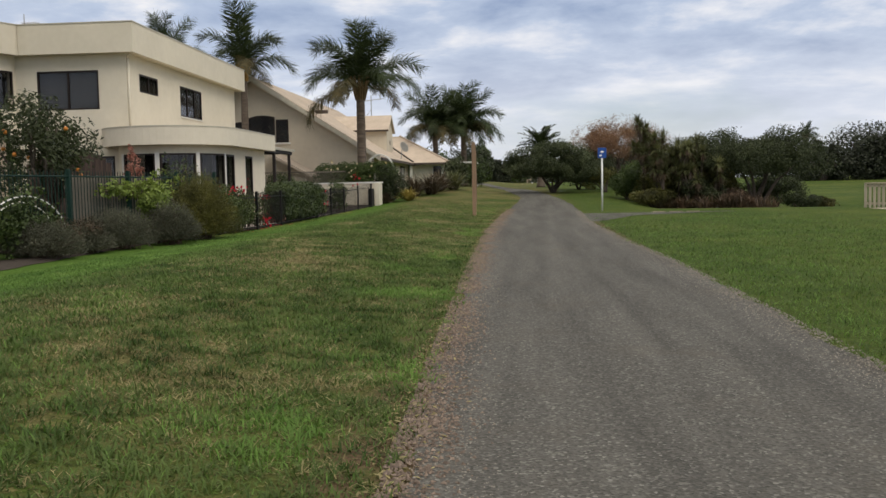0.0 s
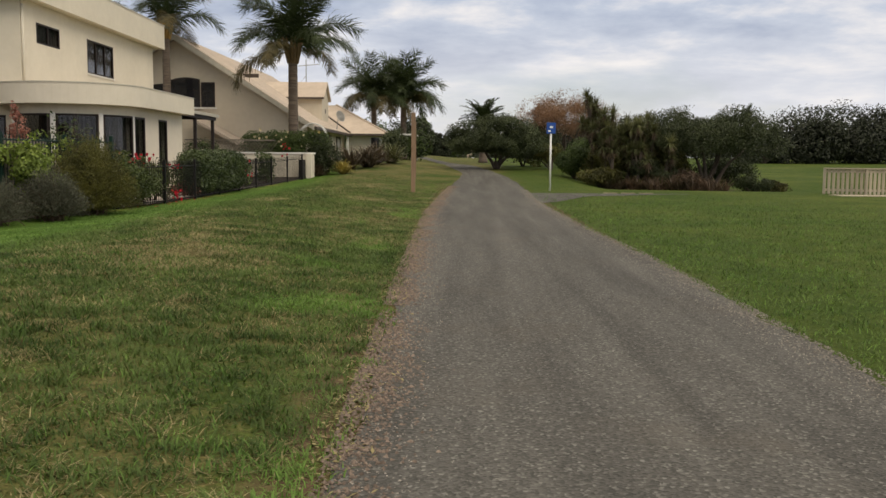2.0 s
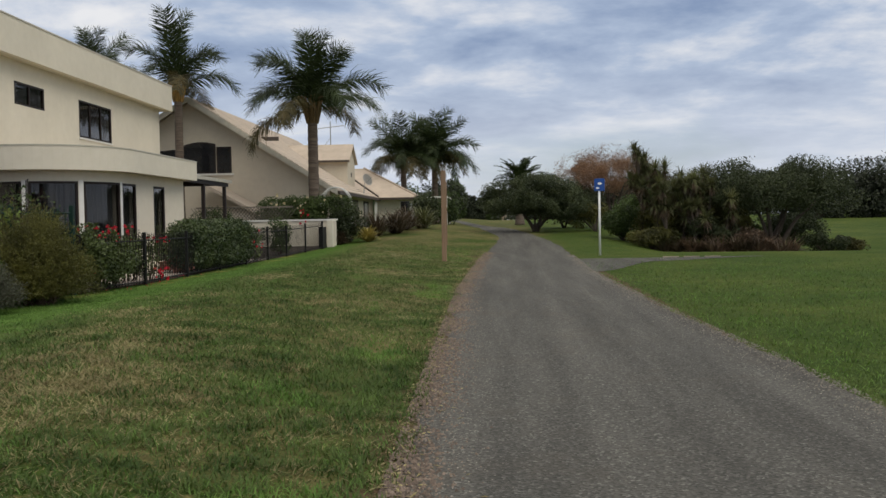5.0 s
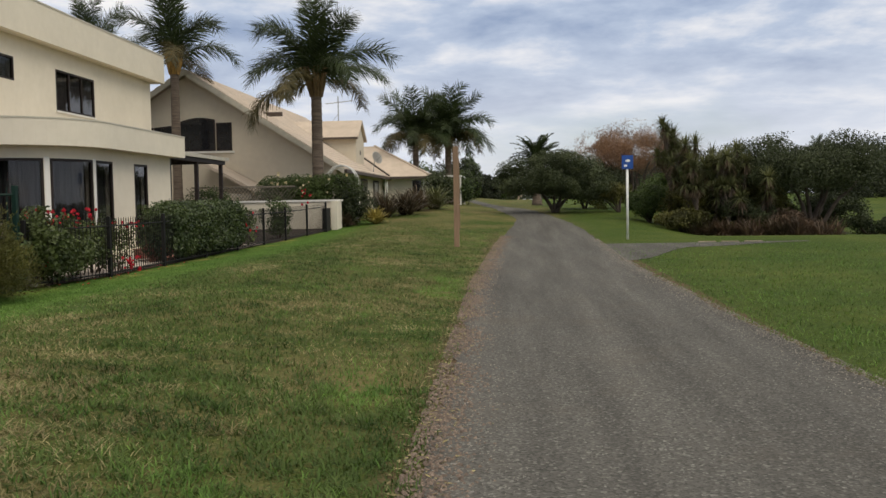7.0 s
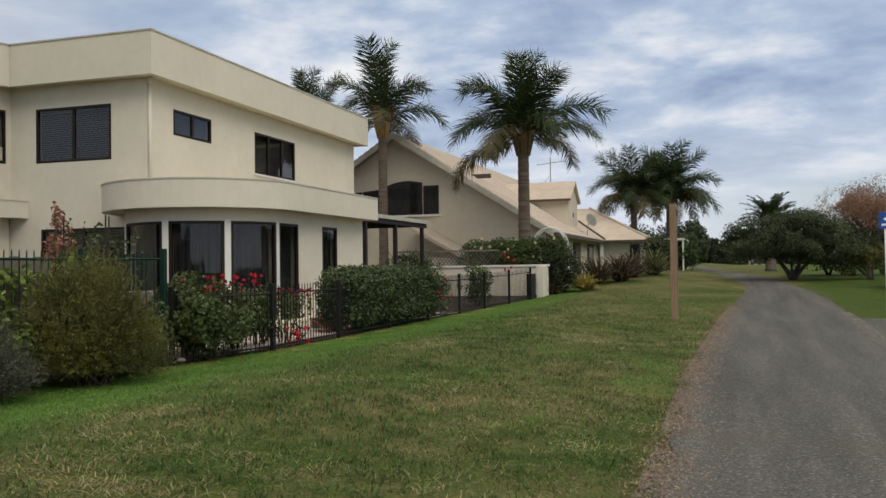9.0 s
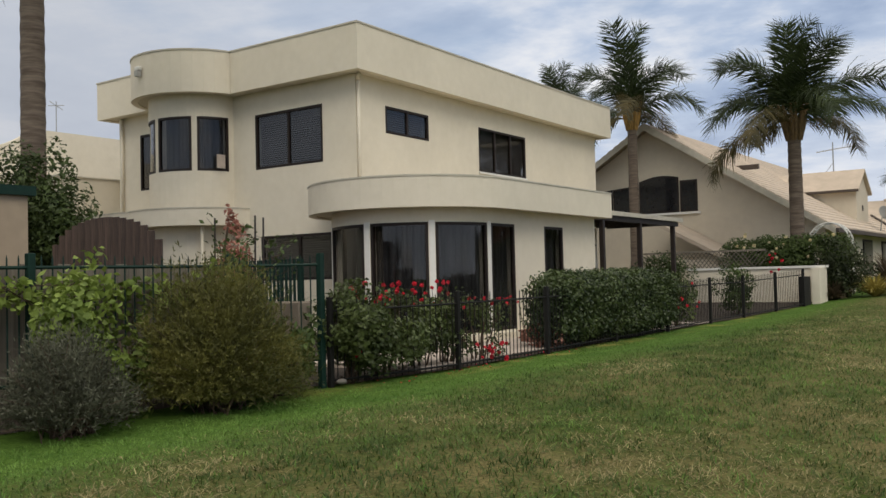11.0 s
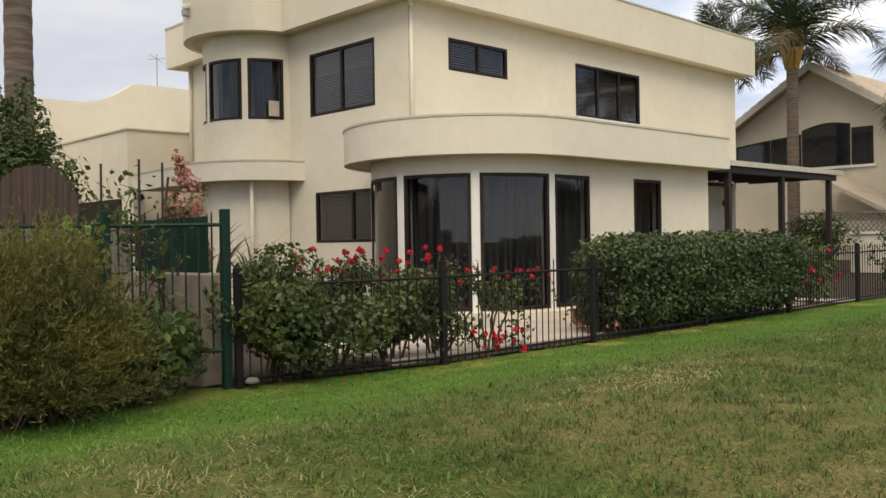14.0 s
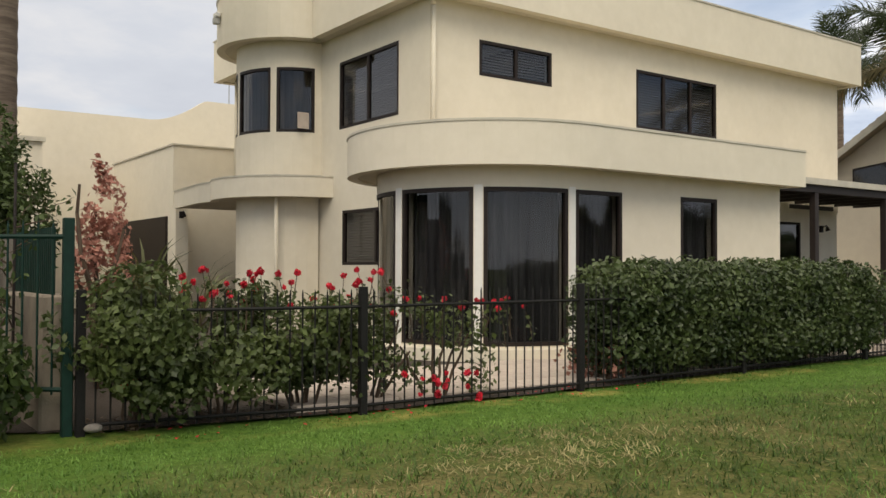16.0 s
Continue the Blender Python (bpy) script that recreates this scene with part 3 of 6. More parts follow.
def join(*sets):
    vs, fs, o = [], [], 0
    for v, f in sets:
        vs.append(v)
        fs.append(np.asarray(f) + o)
        o += len(v)
    return np.concatenate(vs), np.concatenate(fs)


# ---- ground ----
def step(a, b, x):
    u = min(1.0, max(0.0, (x - a) / (b - a)))
    return u * u * (3 - 2 * u)


def ground_z(x, y):
    z = 0.005 * min(max(y, -10), 40)
    z += 0.25 * step(-0.5, -4.2, x) - 0.15 * step(-4.5, -7.5, x)
    z += 0.80 * step(36, 60, y) * step(16, 5, x) + 0.5 * step(60, 120, y) * step(16, 5, x)
    z += 1.5 * step(50, 130, y) * step(5, 20, x)
    z -= 0.45 * step(38.5, 43.5, y) * step(58, 49, y) * step(4.2, 7.5, x) * step(48, 30, x)
    return z


def spaced(lo, hi, fine, far):
    """Even steps from lo to hi, then ever longer ones out to far on both sides."""
    v = list(np.arange(lo, hi + fine / 2, fine))
    a, s = hi, fine
    while a < far:
        s *= 1.35
        a += s
        v.append(a)
    a, s = lo, fine
    while a > -far:
        s *= 1.35
        a -= s
        v.insert(0, a)
    return v


gx, gy = spaced(-12, 18, 0.5, 2500), spaced(-4, 70, 0.8, 2500)
gv = [(x, y, ground_z(x, y)) for y in gy for x in gx]
gf = [(j * len(gx) + i, j * len(gx) + i + 1, (j + 1) * len(gx) + i + 1, (j + 1) * len(gx) + i) for j in range(len(gy) - 1) for i in range(len(gx) - 1)]
tagged(raw("ground", gv, gf, TURF, smooth=True), "mown green lawn with straw-coloured dry patches", "lawn", kind="structure")


def track(y, table):
    return float(np.interp(y, [a for a, _ in table], [b for _, b in table]))


LEFT_EDGE = [(-30, -0.45), (2, -0.52), (8, -0.66), (14, -0.78), (24, -0.88), (36, -0.68), (42, -0.42), (46, -0.12), (49, 0.0), (52, -0.4), (56, -0.9), (60, -1.2), (70, -2.2), (90, -4.5), (120, -10)]
RIGHT_EDGE = [(-30, 2.48), (8, 2.5), (15, 2.46), (20, 2.25), (26, 2.15), (31, 2.15), (36, 2.35), (42, 2.4), (46, 2.15), (50, 1.65), (54, 1.05), (58, 0.5), (64, -0.1), (75, -1.3), (90, -3.3), (120, -8.5)]
pv, pf, rows_n, across = [], [], 0, 9
y = -30.0
while y < 120:
    wob = 0.09 * noise.noise(Vector((3.1, y * 0.7, 0))) + 0.06 * noise.noise(Vector((9.7, y * 4.1, 0)))
    wob2 = 0.08 * noise.noise(Vector((23.1, y * 0.7, 0))) + 0.05 * noise.noise(Vector((19.7, y * 4.1, 0)))
    a, b = track(y, LEFT_EDGE) + wob, track(y, RIGHT_EDGE) + wob2
    for k in range(across + 1):
        f = k / across
        x = a + (b - a) * f
        pv.append((x, y, ground_z(x, y) + 0.012 + 0.015 * math.sin(math.pi * f)))
    rows_n += 1
    y += 0.1 if y < 40 else 0.6
pf = [(j * (across + 1) + i, j * (across + 1) + i + 1, (j + 1) * (across + 1) + i + 1, (j + 1) * (across + 1) + i) for j in range(rows_n - 1) for i in range(across)]
tagged(raw("path", pv, pf, GRAVEL, smooth=True), "grey crushed-gravel footpath with ragged grass edges", "path", kind="structure")
# side path to the bridge
bv, bf = [], []
for i in range(41):
    x = 2.15 + 6.0 * i / 40
    y0 = 29.0 + 4.6 * step(2.2, 4.6, x) + 1.9 * step(4.4, 8, x) + 0.05 * noise.noise(Vector((x * 2, 1, 0)))
    y1 = 35.6 + 0.3 * step(5, 8, x) + 0.05 * noise.noise(Vector((x * 2, 5, 0)))
    for f in (0, 0.33, 0.66, 1):
        yy = y0 + (y1 - y0) * f
        bv.append((x, yy, ground_z(x, yy) + 0.010))
bf = [(4 * i + k, 4 * i + 4 + k, 4 * i + 5 + k, 4 * i + 1 + k) for i in range(40) for k in range(3)]
tagged(raw("side_path", bv, bf, GRAVEL, smooth=True), "gravel side path that branches off at the sign", "path", kind="structure")


# ---- first house: cream, two storeys, flat roof ----
def first_house():
    house = thing("house", (-15, 33, 0.3), "two-storey cream stucco house with rounded balcony and flat roof", "house")
    X0, YF, XR, XB, YB = -21.5, 29.55, -13.08, -13.32, 41.75
    turret = arc(-18.2, YF, 1.22, 180, 360, 20)
    upper = Line([(X0, YB), (X0, YF), *turret, (XR, YF), (XB, YB), (X0, YB)])
    holes, wins = [], []

    def opening(line, xa, ya, xb, yb, z0, z1, splits, inside, sill=False):
        s0, s1 = line.near(xa, ya), line.near(xb, yb)
        return (s0, s1, z0, z1), (line, s0, s1, z0, z1, splits, inside, None, sill)
    c, r = (-18.2, YF), 1.22

    def on(a):
        return c[0] + r * math.cos(radians(a)), c[1] + r * math.sin(radians(a))
    for spec in ((upper, -16.22, YF, -14.07, YF, 4.16, 5.46, 2, "blind"),
                 (upper, XR, 30.58, XR, 32.27, 4.81, 5.43, 2, "blind"),
                 (upper, XR, 34.54, XR, 37.05, 4.27, 5.44, 3, "blind", True),
                 (upper, *on(317), *on(353), 4.18, 5.47, 1, "curtain"),
                 (upper, *on(268), *on(311), 4.18, 5.47, 1, "curtain"),
                 (upper, *on(218), *on(262), 4.18, 5.47, 1, "curtain"),
                 (upper, -20.6, YF, -20.0, YF, 4.0, 5.47, 1, "blind")):
        h, w = opening(*spec)
        holes.append(h)
        wins.append(w)
    part("wall", pierced(upper, 2.86, 6.0, 0.2, holes), STUCCO, house, "cream upper storey wall")
    for line, s0, s1, z0, z1, n, inside, fm, sill in wins:
        window(house, line, s0, s1, z0, z1, n, inside, fm, sill)
    # parapet that stands out all round
    part("parapet", slab(bmesh.new(), upper, 0, upper.length, 0.24, 0.40, 5.97, 6.95), STUCCO, house)
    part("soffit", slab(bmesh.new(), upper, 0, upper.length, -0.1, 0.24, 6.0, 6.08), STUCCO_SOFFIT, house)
    part("capping", slab(bmesh.new(), upper, 0, upper.length, 0.22, 0.42, 6.95, 6.985), CAPPING, house, "thin metal capping on the parapet")
    part("roof", one_box(X0, XR, YF, YB, 6.2, 6.4), CAPPING, house)
    # lower storey with the bowed bay
    bay = arc(-11.62, 29.7, 1.75, 184.9, 360, 28)
    low = Line([(X0, 41.7), (X0, 31.8), (-19.35, 31.8), (-19.35, YF), *bay, (-9.87, 34.42), (-13.14, 34.42), (XB, 41.7), (X0, 41.7)])
    holes, wins = [], []
    bc = (-11.62, 29.7)

    def ob(a):
        return bc[0] + 1.75 * math.cos(radians(a)), bc[1] + 1.75 * math.sin(radians(a))
    for spec in ((low, -16.08, YF, -13.62, YF, 1.54, 2.58, 2, "blind"),
                 (low, *ob(228), *ob(271.5), 0.44, 2.57, 1, "curtain"),
                 (low, *ob(276.5), *ob(314.0), 0.44, 2.57, 1, "curtain"),
                 (low, *ob(318.5), -9.87, 29.66, 0.44, 2.57, 1, "curtain"),
                 (low, -9.87, 29.80, -9.87, 30.70, 0.44, 2.57, 1, "curtain"),
                 (low, -9.87, 31.95, -9.87, 32.80, 0.44, 2.57, 1, "curtain"),
                 (low, XR, 39.25, XR, 40.15, 0.44, 2.58, 1, "none")):
        h, w = opening(*spec)
        holes.append(h)
        wins.append(w)
    part("wall", pierced(low, 0.2, 2.86, 0.2, holes), STUCCO, house, "cream lower storey wall with bowed bay")
    for line, s0, s1, z0, z1, n, inside, fm, sill in wins:
        window(house, line, s0, s1, z0, z1, n, inside, fm, sill)
    for a0, a1 in ((222, 228), (271.5, 276.5), (314.0, 318.5), (354, 362)):
        s0 = low.near(*ob(a0))
        s1 = low.near(*ob(a1)) if a1 < 360 else low.near(-9.87, 29.80)
        if a1 > 360:
            s0 = low.near(-9.87, 29.66)
        part("mullion", slab(bmesh.new(), low, s0 + 0.012, s1 - 0.012, -0.03, 0.012, 0.42, 2.6), WHITE, house, "white painted mullion between the bay windows")
    # balcony band
    band = Line([*arc(-11.68, 29.75, 2.21, 176, 360, 32), (-9.47, 34.55)])
    part("balcony_band", slab(bmesh.new(), band, 0, band.length, -0.16, 0, 2.83, 3.40), STUCCO, house, "curved cream balcony parapet")
    part("capping", slab(bmesh.new(), band, 0, band.length, -0.18, 0.014, 3.40, 3.432), CAPPING, house, "thin weathered capping")
    bm = bmesh.new()
    pts = [band.at(s, -0.02) for s in band.s] + [Vector((XR, 34.53)), Vector((XR, YF + 0.1)), Vector((-13.7, YF + 0.1))]
    for z in (2.865, 2.95):
        f = bm.faces.new([bm.verts.new((p.x, p.y, z)) for p in pts])
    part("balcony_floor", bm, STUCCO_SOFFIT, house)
    part("balcony_end", one_box(XR, -9.49, 34.40, 34.55, 2.835, 3.395), STUCCO, house)
    # entrance canopy below the turret
    cb = Line([(-21.75, 28.15), (-19.5, 27.95), *arc(-18.2, YF, 1.72, 242, 348, 16), (-16.46, YF)])
    part("canopy_band", slab(bmesh.new(), cb, 0, cb.length, -0.16, 0, 2.86, 3.25), STUCCO, house, "curved cream entrance canopy")
    part("capping", slab(bmesh.new(), cb, 0, cb.length, -0.18, 0.014, 3.25, 3.28), CAPPING, house)
    bm = bmesh.new()
    pts = [cb.at(s, -0.02) for s in cb.s] + [Vector((-21.75, YF + 0.1))]
    bm.faces.new([bm.verts.new((p.x, p.y, 2.88)) for p in pts])
    bm.faces.new([bm.verts.new((p.x, p.y, 3.0)) for p in pts])
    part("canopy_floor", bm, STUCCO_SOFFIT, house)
    lower_turret = Line([*arc(-18.2, YF, 1.2, 185, 358, 16)])
    part("turret_wall", slab(bmesh.new(), lower_turret, 0, lower_turret.length, -0.18, 0, 0.2, 2.9), STUCCO, house, "rounded cream wall below the canopy")
    # pipes
    for x, y, z0, z1 in ((-13.03, 29.58, 3.0, 5.85), (-17.06, 28.62, 0.4, 2.9), (-21.3, 29.49, 3.35, 6.0)):
        bm = tube(bmesh.new(), [(x, y, z0), (x, y, z1)], 0.04, 10)
        if z1 > 5.8:
            tube(bm, [(x, y, z1), (x + 0.03, y - 0.05, z1 + 0.08), (x + 0.12, y - 0.09, z1 + 0.1)], 0.045, 8)
        part("downpipe", bm, STUCCO, house, "cream round downpipe", smooth=True)
    # security light on the turret parapet
    light = part("security_light", one_box(-18.42, -18.30, 27.80, 27.93, 6.42, 6.56, bevel=0.015), DISH, house, "small cream security light")
    part("shade", one_box(-18.45, -18.27, 27.82, 27.93, 6.56, 6.66, bevel=0.02), WHITE, light)
    # wall lamps
    for x, y, z in ((-13.14, 40.72, 2.36), (-21.85, 28.36, 2.65)):
        bm = one_box(x, x + 0.06, y - 0.05, y + 0.05, z, z + 0.16, bevel=0.01)
        tube(bm, [(x + 0.03, y, z + 0.1), (x + 0.16, y, z + 0.16), (x + 0.2, y, z + 0.04)], [0.015, 0.015, 0.06], 8)
        part("wall_lamp", bm, BRONZE, house, "small black wall lamp")
    part("picture_card", one_box(-16.98, -16.955, 29.02, 29.26, 4.24, 4.56), PAVING, house, "pale card on the turret sill")
    # floors and partitions added inside, near-black to stand for unlit rooms
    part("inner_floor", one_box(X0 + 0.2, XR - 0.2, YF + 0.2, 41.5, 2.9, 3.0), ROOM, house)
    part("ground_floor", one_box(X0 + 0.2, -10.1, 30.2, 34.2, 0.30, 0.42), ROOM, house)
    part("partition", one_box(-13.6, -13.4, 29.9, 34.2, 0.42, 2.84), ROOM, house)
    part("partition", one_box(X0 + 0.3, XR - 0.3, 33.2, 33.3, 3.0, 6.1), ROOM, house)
    # roof aerial
    bm = tube(bmesh.new(), [(-18.5, 33, 6.4), (-18.5, 33, 8.1)], 0.02, 6)
    for k in range(6):
        tube(bm, [(-18.5 + 0.1 * k, 32.75, 7.75), (-18.5 + 0.1 * k, 33.25, 7.75)], 0.008, 4)
    tube(bm, [(-18.6, 33, 7.75), (-17.9, 33, 7.75)], 0.012, 5)
    part("aerial", bm, ALU, house, "thin roof aerial")
    return house


first_house()


# ---- pergola beside the first house ----
def pergola():
    p = thing("pergola", (-11, 38, 0.3), "dark-stained timber pergola with pale fascia against the house", "pergola")
    for y in (37.0, 39.5, 42.1):
        part("post", one_box(-10.96, -10.84, y - 0.06, y + 0.06, 0.2, 2.96), BROWN_POST, p)
    part("beam", one_box(-10.98, -10.82, 34.6, 42.4, 2.96, 3.1), BROWN_POST, p)
    part("fascia", one_box(-10.80, -10.73, 34.6, 42.6, 3.1, 3.22), CAPPING, p, "pale gutter edge")
    part("canopy", one_box(-13.2, -10.80, 34.58, 42.6, 3.16, 3.19), TAUPE, p)
    for i in range(10):
        y = 35.0 + 0.8 * i
        part("rafter", one_box(-13.2, -10.98, y, y + 0.06, 3.0, 3.14), BROWN_POST, p)


pergola()


# ---- second house: steep cream tiled roof ----
def roof_plane(house, x_top, z_top, x_low, z_low, y0, y1, mat, name="roof"):
    """A tiled slope that falls towards +x or -x, with courses of tiles as real steps."""
    n = int(math.hypot(x_top - x_low, z_top - z_low) / 0.32)
    verts, faces = [], []
    for i in range(n):
        f0, f1 = i / n, (i + 1) / n
        xa, za = x_top + (x_low - x_top) * f0, z_top + (z_low - z_top) * f0
        xb, zb = x_top + (x_low - x_top) * f1, z_top + (z_low - z_top) * f1
        b = len(verts)
        for yy in (y0, y1):
            verts += [(xa, yy, za), (xb, yy, zb + 0.035), (xb, yy, zb - 0.16), (xa, yy, za - 0.16)]
        faces += [(b, b + 1, b + 5, b + 4), (b + 1, b + 2, b + 6, b + 5), (b + 2, b + 3, b + 7, b + 6), (b, b + 3, b + 2, b + 1), (b + 4, b + 5, b + 6, b + 7)]
    bm = bmesh.new()
    vs = [bm.verts.new(v) for v in verts]
    for fc in faces:
        bm.faces.new([vs[k] for k in fc])
    bmesh.ops.remove_doubles(bm, verts=bm.verts, dist=1e-4)
    return part(name, bm, mat, house)


def gable_wall(house, pts, y0, y1, mat, name="wall"):
    bm = bmesh.new()
    a = [bm.verts.new((x, y0, z)) for x, z in pts]
    b = [bm.verts.new((x, y1, z)) for x, z in pts]
    bm.faces.new(a)
    bm.faces.new(b[::-1])
    for i in range(len(pts)):
        j = (i + 1) % len(pts)
        bm.faces.new((a[i], b[i], b[j], a[j]))
    return part(name, bm, mat, house)


def prism(outline, axis, a, b, offset):
    """A solid with the outline (across, up) drawn along one axis from a to b."""
    bm = bmesh.new()
    place = (lambda d, u, z: (d, offset + u, z)) if axis == "x" else (lambda d, u, z: (offset + u, d, z))
    p = [bm.verts.new(place(a, u, z)) for u, z in outline]
    q = [bm.verts.new(place(b, u, z)) for u, z in outline]
    bm.faces.new(p)
    bm.faces.new(q[::-1])
    for i in range(len(outline)):
        j = (i + 1) % len(outline)
        bm.faces.new((p[i], q[i], q[j], p[j]))
    return bm


def second_house():
    h = thing("house", (-13, 56, 0.7), "cream gabled house with a long tiled roof", "house")
    ax, az, ex, ez = -15.03, 7.71, -7.75, 3.05
    roof_plane(h, ax, az, ex, ez, 50.0, 74.0, TILE)
    roof_plane(h, ax, az, -22.3, 3.05, 50.0, 74.0, TILE)
    gable_wall(h, [(-21.6, 0.4), (-8.2, 0.4), (-8.2, 3.1), (-15.03, 7.50), (-21.6, 3.3)], 50.5, 50.7, TAUPE)
    part("wall", one_box(-8.4, -8.2, 50.7, 66, 0.4, 3.1), TAUPE, h)
    part("wall", one_box(-21.6, -8.2, 65.5, 65.7, 0.4, 3.1), TAUPE, h)
    part("wall", one_box(-21.6, -21.4, 50.7, 66, 0.4, 3.1), TAUPE, h)
    # rake boards and gutter
    for x1, z1 in ((ex, ez), (-22.3, 3.05)):
        bm = bmesh.new()
        q = [(ax, az - 0.02), (x1, z1 - 0.02), (x1, z1 - 0.26), (ax, az - 0.30)]
        a = [bm.verts.new((x, 49.94, z)) for x, z in q]
        b = [bm.verts.new((x, 50.0, z)) for x, z in q]
        bm.faces.new(a)
        bm.faces.new(b[::-1])
        for i in range(4):
            bm.faces.new((a[i], b[i], b[(i + 1) % 4], a[(i + 1) % 4]))
        part("rake_board", bm, CAPPING, h, "pale rake board")
    part("gutter", one_box(ex - 0.02, ex + 0.12, 50, 66, ez - 0.2, ez - 0.05), GUTTER, h)
    # arched upper windows
    wall = Line([(-21.6, 50.5), (-8.2, 50.5)])
    for s0, s1, za, zb in ((3.5, 4.85, 4.95, 5.1), (4.9, 6.02, 5.1, 5.2), (6.08, 7.78, 5.33, 5.42), (7.84, 8.56, 5.27, 5.27)):
        def arched(inset, y0, y1):
            """A window outline whose head rises in a shallow arc."""
            n_ = 8
            top = [(-21.6 + s1 - inset - (s1 - s0 - 2 * inset) * k / n_, zb - inset + (za - zb) * (k / n_) + 0.14 * (zb > 5.3) * math.sin(math.pi * k / n_)) for k in range(n_ + 1)]
            q = [(-21.6 + s0 + inset, 3.98 + inset), (-21.6 + s1 - inset, 3.98 + inset), *top]
            bm = bmesh.new()
            a = [bm.verts.new((x, y0, z)) for x, z in q]
            b = [bm.verts.new((x, y1, z)) for x, z in q]
            bm.faces.new(a)
            bm.faces.new(b[::-1])
            for k in range(len(q)):
                bm.faces.new((a[k], b[k], b[(k + 1) % len(q)], a[(k + 1) % len(q)]))
            return bm
        w = part("window", arched(0.0, 50.45, 50.5), BRONZE, h, "dark upper window with an arched head")
        part("pane", arched(0.07, 50.444, 50.45), material_dark_pane, w)
    part("sill", slab(bmesh.new(), wall, 6.15, 8.66, 0, 0.08, 3.88, 3.97), WHITE, h)
    # lean-to with small roof
    bm = bmesh.new()
    q = [(-13.9, 3.55), (-11.3, 2.15), (-11.3, 2.0), (-13.9, 3.40)]
    a = [bm.verts.new((x, 47.8, z)) for x, z in q]
    b = [bm.verts.new((x, 50.45, z)) for x, z in q]
    bm.faces.new(a)
    bm.faces.new(b[::-1])
    for i in range(4):
        bm.faces.new((a[i], b[i], b[(i + 1) % 4], a[(i + 1) % 4]))
    part("porch_roof", bm, TILE, h, "small lean-to roof")
    part("porch_wall", one_box(-14.2, -11.6, 48.2, 48.4, 0.3, 2.0), TAUPE, h)
    # dormer that faces the path
    q = [(-1.32, 3.2), (1.32, 3.2), (1.32, 5.12), (0, 5.98), (-1.32, 5.12)]
    d = part("dormer", prism(q, "x", -12.4, -8.66, 60.0), TAUPE, h, "gabled dormer")
    for sgn in (-1, 1):
        q = [(sgn * 1.52, 5.06), (0, 6.09), (0, 5.97), (sgn * 1.52, 4.94)]
        part("dormer_roof", prism(q, "x", -12.6, -8.5, 60.0), TILE, d)
    part("dormer_gutter", one_box(-11.2, -8.52, 58.36, 58.47, 4.95, 5.06), GUTTER, d)
    part("dormer_vent", one_box(-8.662, -8.64, 59.85, 60.15, 4.15, 4.4, bevel=0.01), GUTTER, d)
    # roof vent bar
    part("roof_vent", one_box(-12.6, -11.3, 53.0, 53.12, 5.75, 5.95), GUTTER, h, "dark roof flashing bar")
    # aerial
    bm = tube(bmesh.new(), [(-9.85, 60.0, 5.7), (-9.85, 60.0, 7.45)], 0.03, 6)
    tube(bm, [(-10.6, 60.0, 7.05), (-9.0, 60.0, 7.2)], 0.022, 6)
    for k in range(6):
        tube(bm, [(-10.5 + 0.28 * k, 59.75, 7.06 + 0.026 * k), (-10.5 + 0.28 * k, 60.25, 7.06 + 0.026 * k)], 0.012, 4)
    tube(bm, [(-9.85, 60.0, 6.5), (-10.5, 60.2, 5.75)], 0.012, 4)
    part("aerial", bm, ALU, h, "roof television aerial")
    # hipped wing that turns towards the path
    ye, xe, ze, rise = 65.0, -5.1, 3.05, 2.13
    top = ((xe - 4.1, ye + 4.1, ze + rise), (xe - 4.1, 74.0, ze + rise))
    for corners in (((-11.0, ye, ze), (xe, ye, ze), top[0], (-11.0, ye + 4.1, ze + rise)), ((xe, ye, ze), (xe, 74.0, ze), top[1], top[0])):
        bm = bmesh.new()
        up_ = [bm.verts.new(c) for c in corners]
        dn_ = [bm.verts.new((c[0], c[1], c[2] - 0.14)) for c in corners]
        bm.faces.new(up_)
        bm.faces.new(dn_[::-1])
        for i in range(4):
            bm.faces.new((up_[i], dn_[i], dn_[(i + 1) % 4], up_[(i + 1) % 4]))
        part("wing_roof", bm, TILE, h)
    hip = tube(bmesh.new(), [(xe, ye, ze + 0.02), (top[0][0], top[0][1], top[0][2] + 0.03)], 0.07, 7)
    part("hip_tiles", hip, TILE, h)
    part("valley_flashing", tube(bmesh.new(), [(-7.72, 65.0, 3.12), (-9.6, 67.35, 4.32)], 0.06, 6), GUTTER, h)
    part("wing_gutter", one_box(-7.7, xe + 0.06, ye - 0.12, ye - 0.01, 2.9, 3.03), GUTTER, h)
    part("wing_gutter", one_box(xe + 0.005, xe + 0.12, ye, 74, 2.9, 3.03), GUTTER, h)
    front = Line([(-8.0, 65.6), (-5.55, 65.6)])
    part("wing_wall", slab(bmesh.new(), front, 0, 2.45, -0.2, 0, 0.5, 3.0), STUCCO, h)
    w = part("window", slab(bmesh.new(), front, 1.6, 2.43, 0.0, 0.05, 0.8, 2.85), WHITE, h)
    part("pane", slab(bmesh.new(), front, 1.66, 2.25, 0.05, 0.056, 0.85, 2.8), material_dark_pane, w)
    part("wing_wall", one_box(-5.75, -5.55, 65.8, 74, 0.5, 3.0), STUCCO, h)
    side = Line([(-5.55, 65.8), (-5.55, 74)])
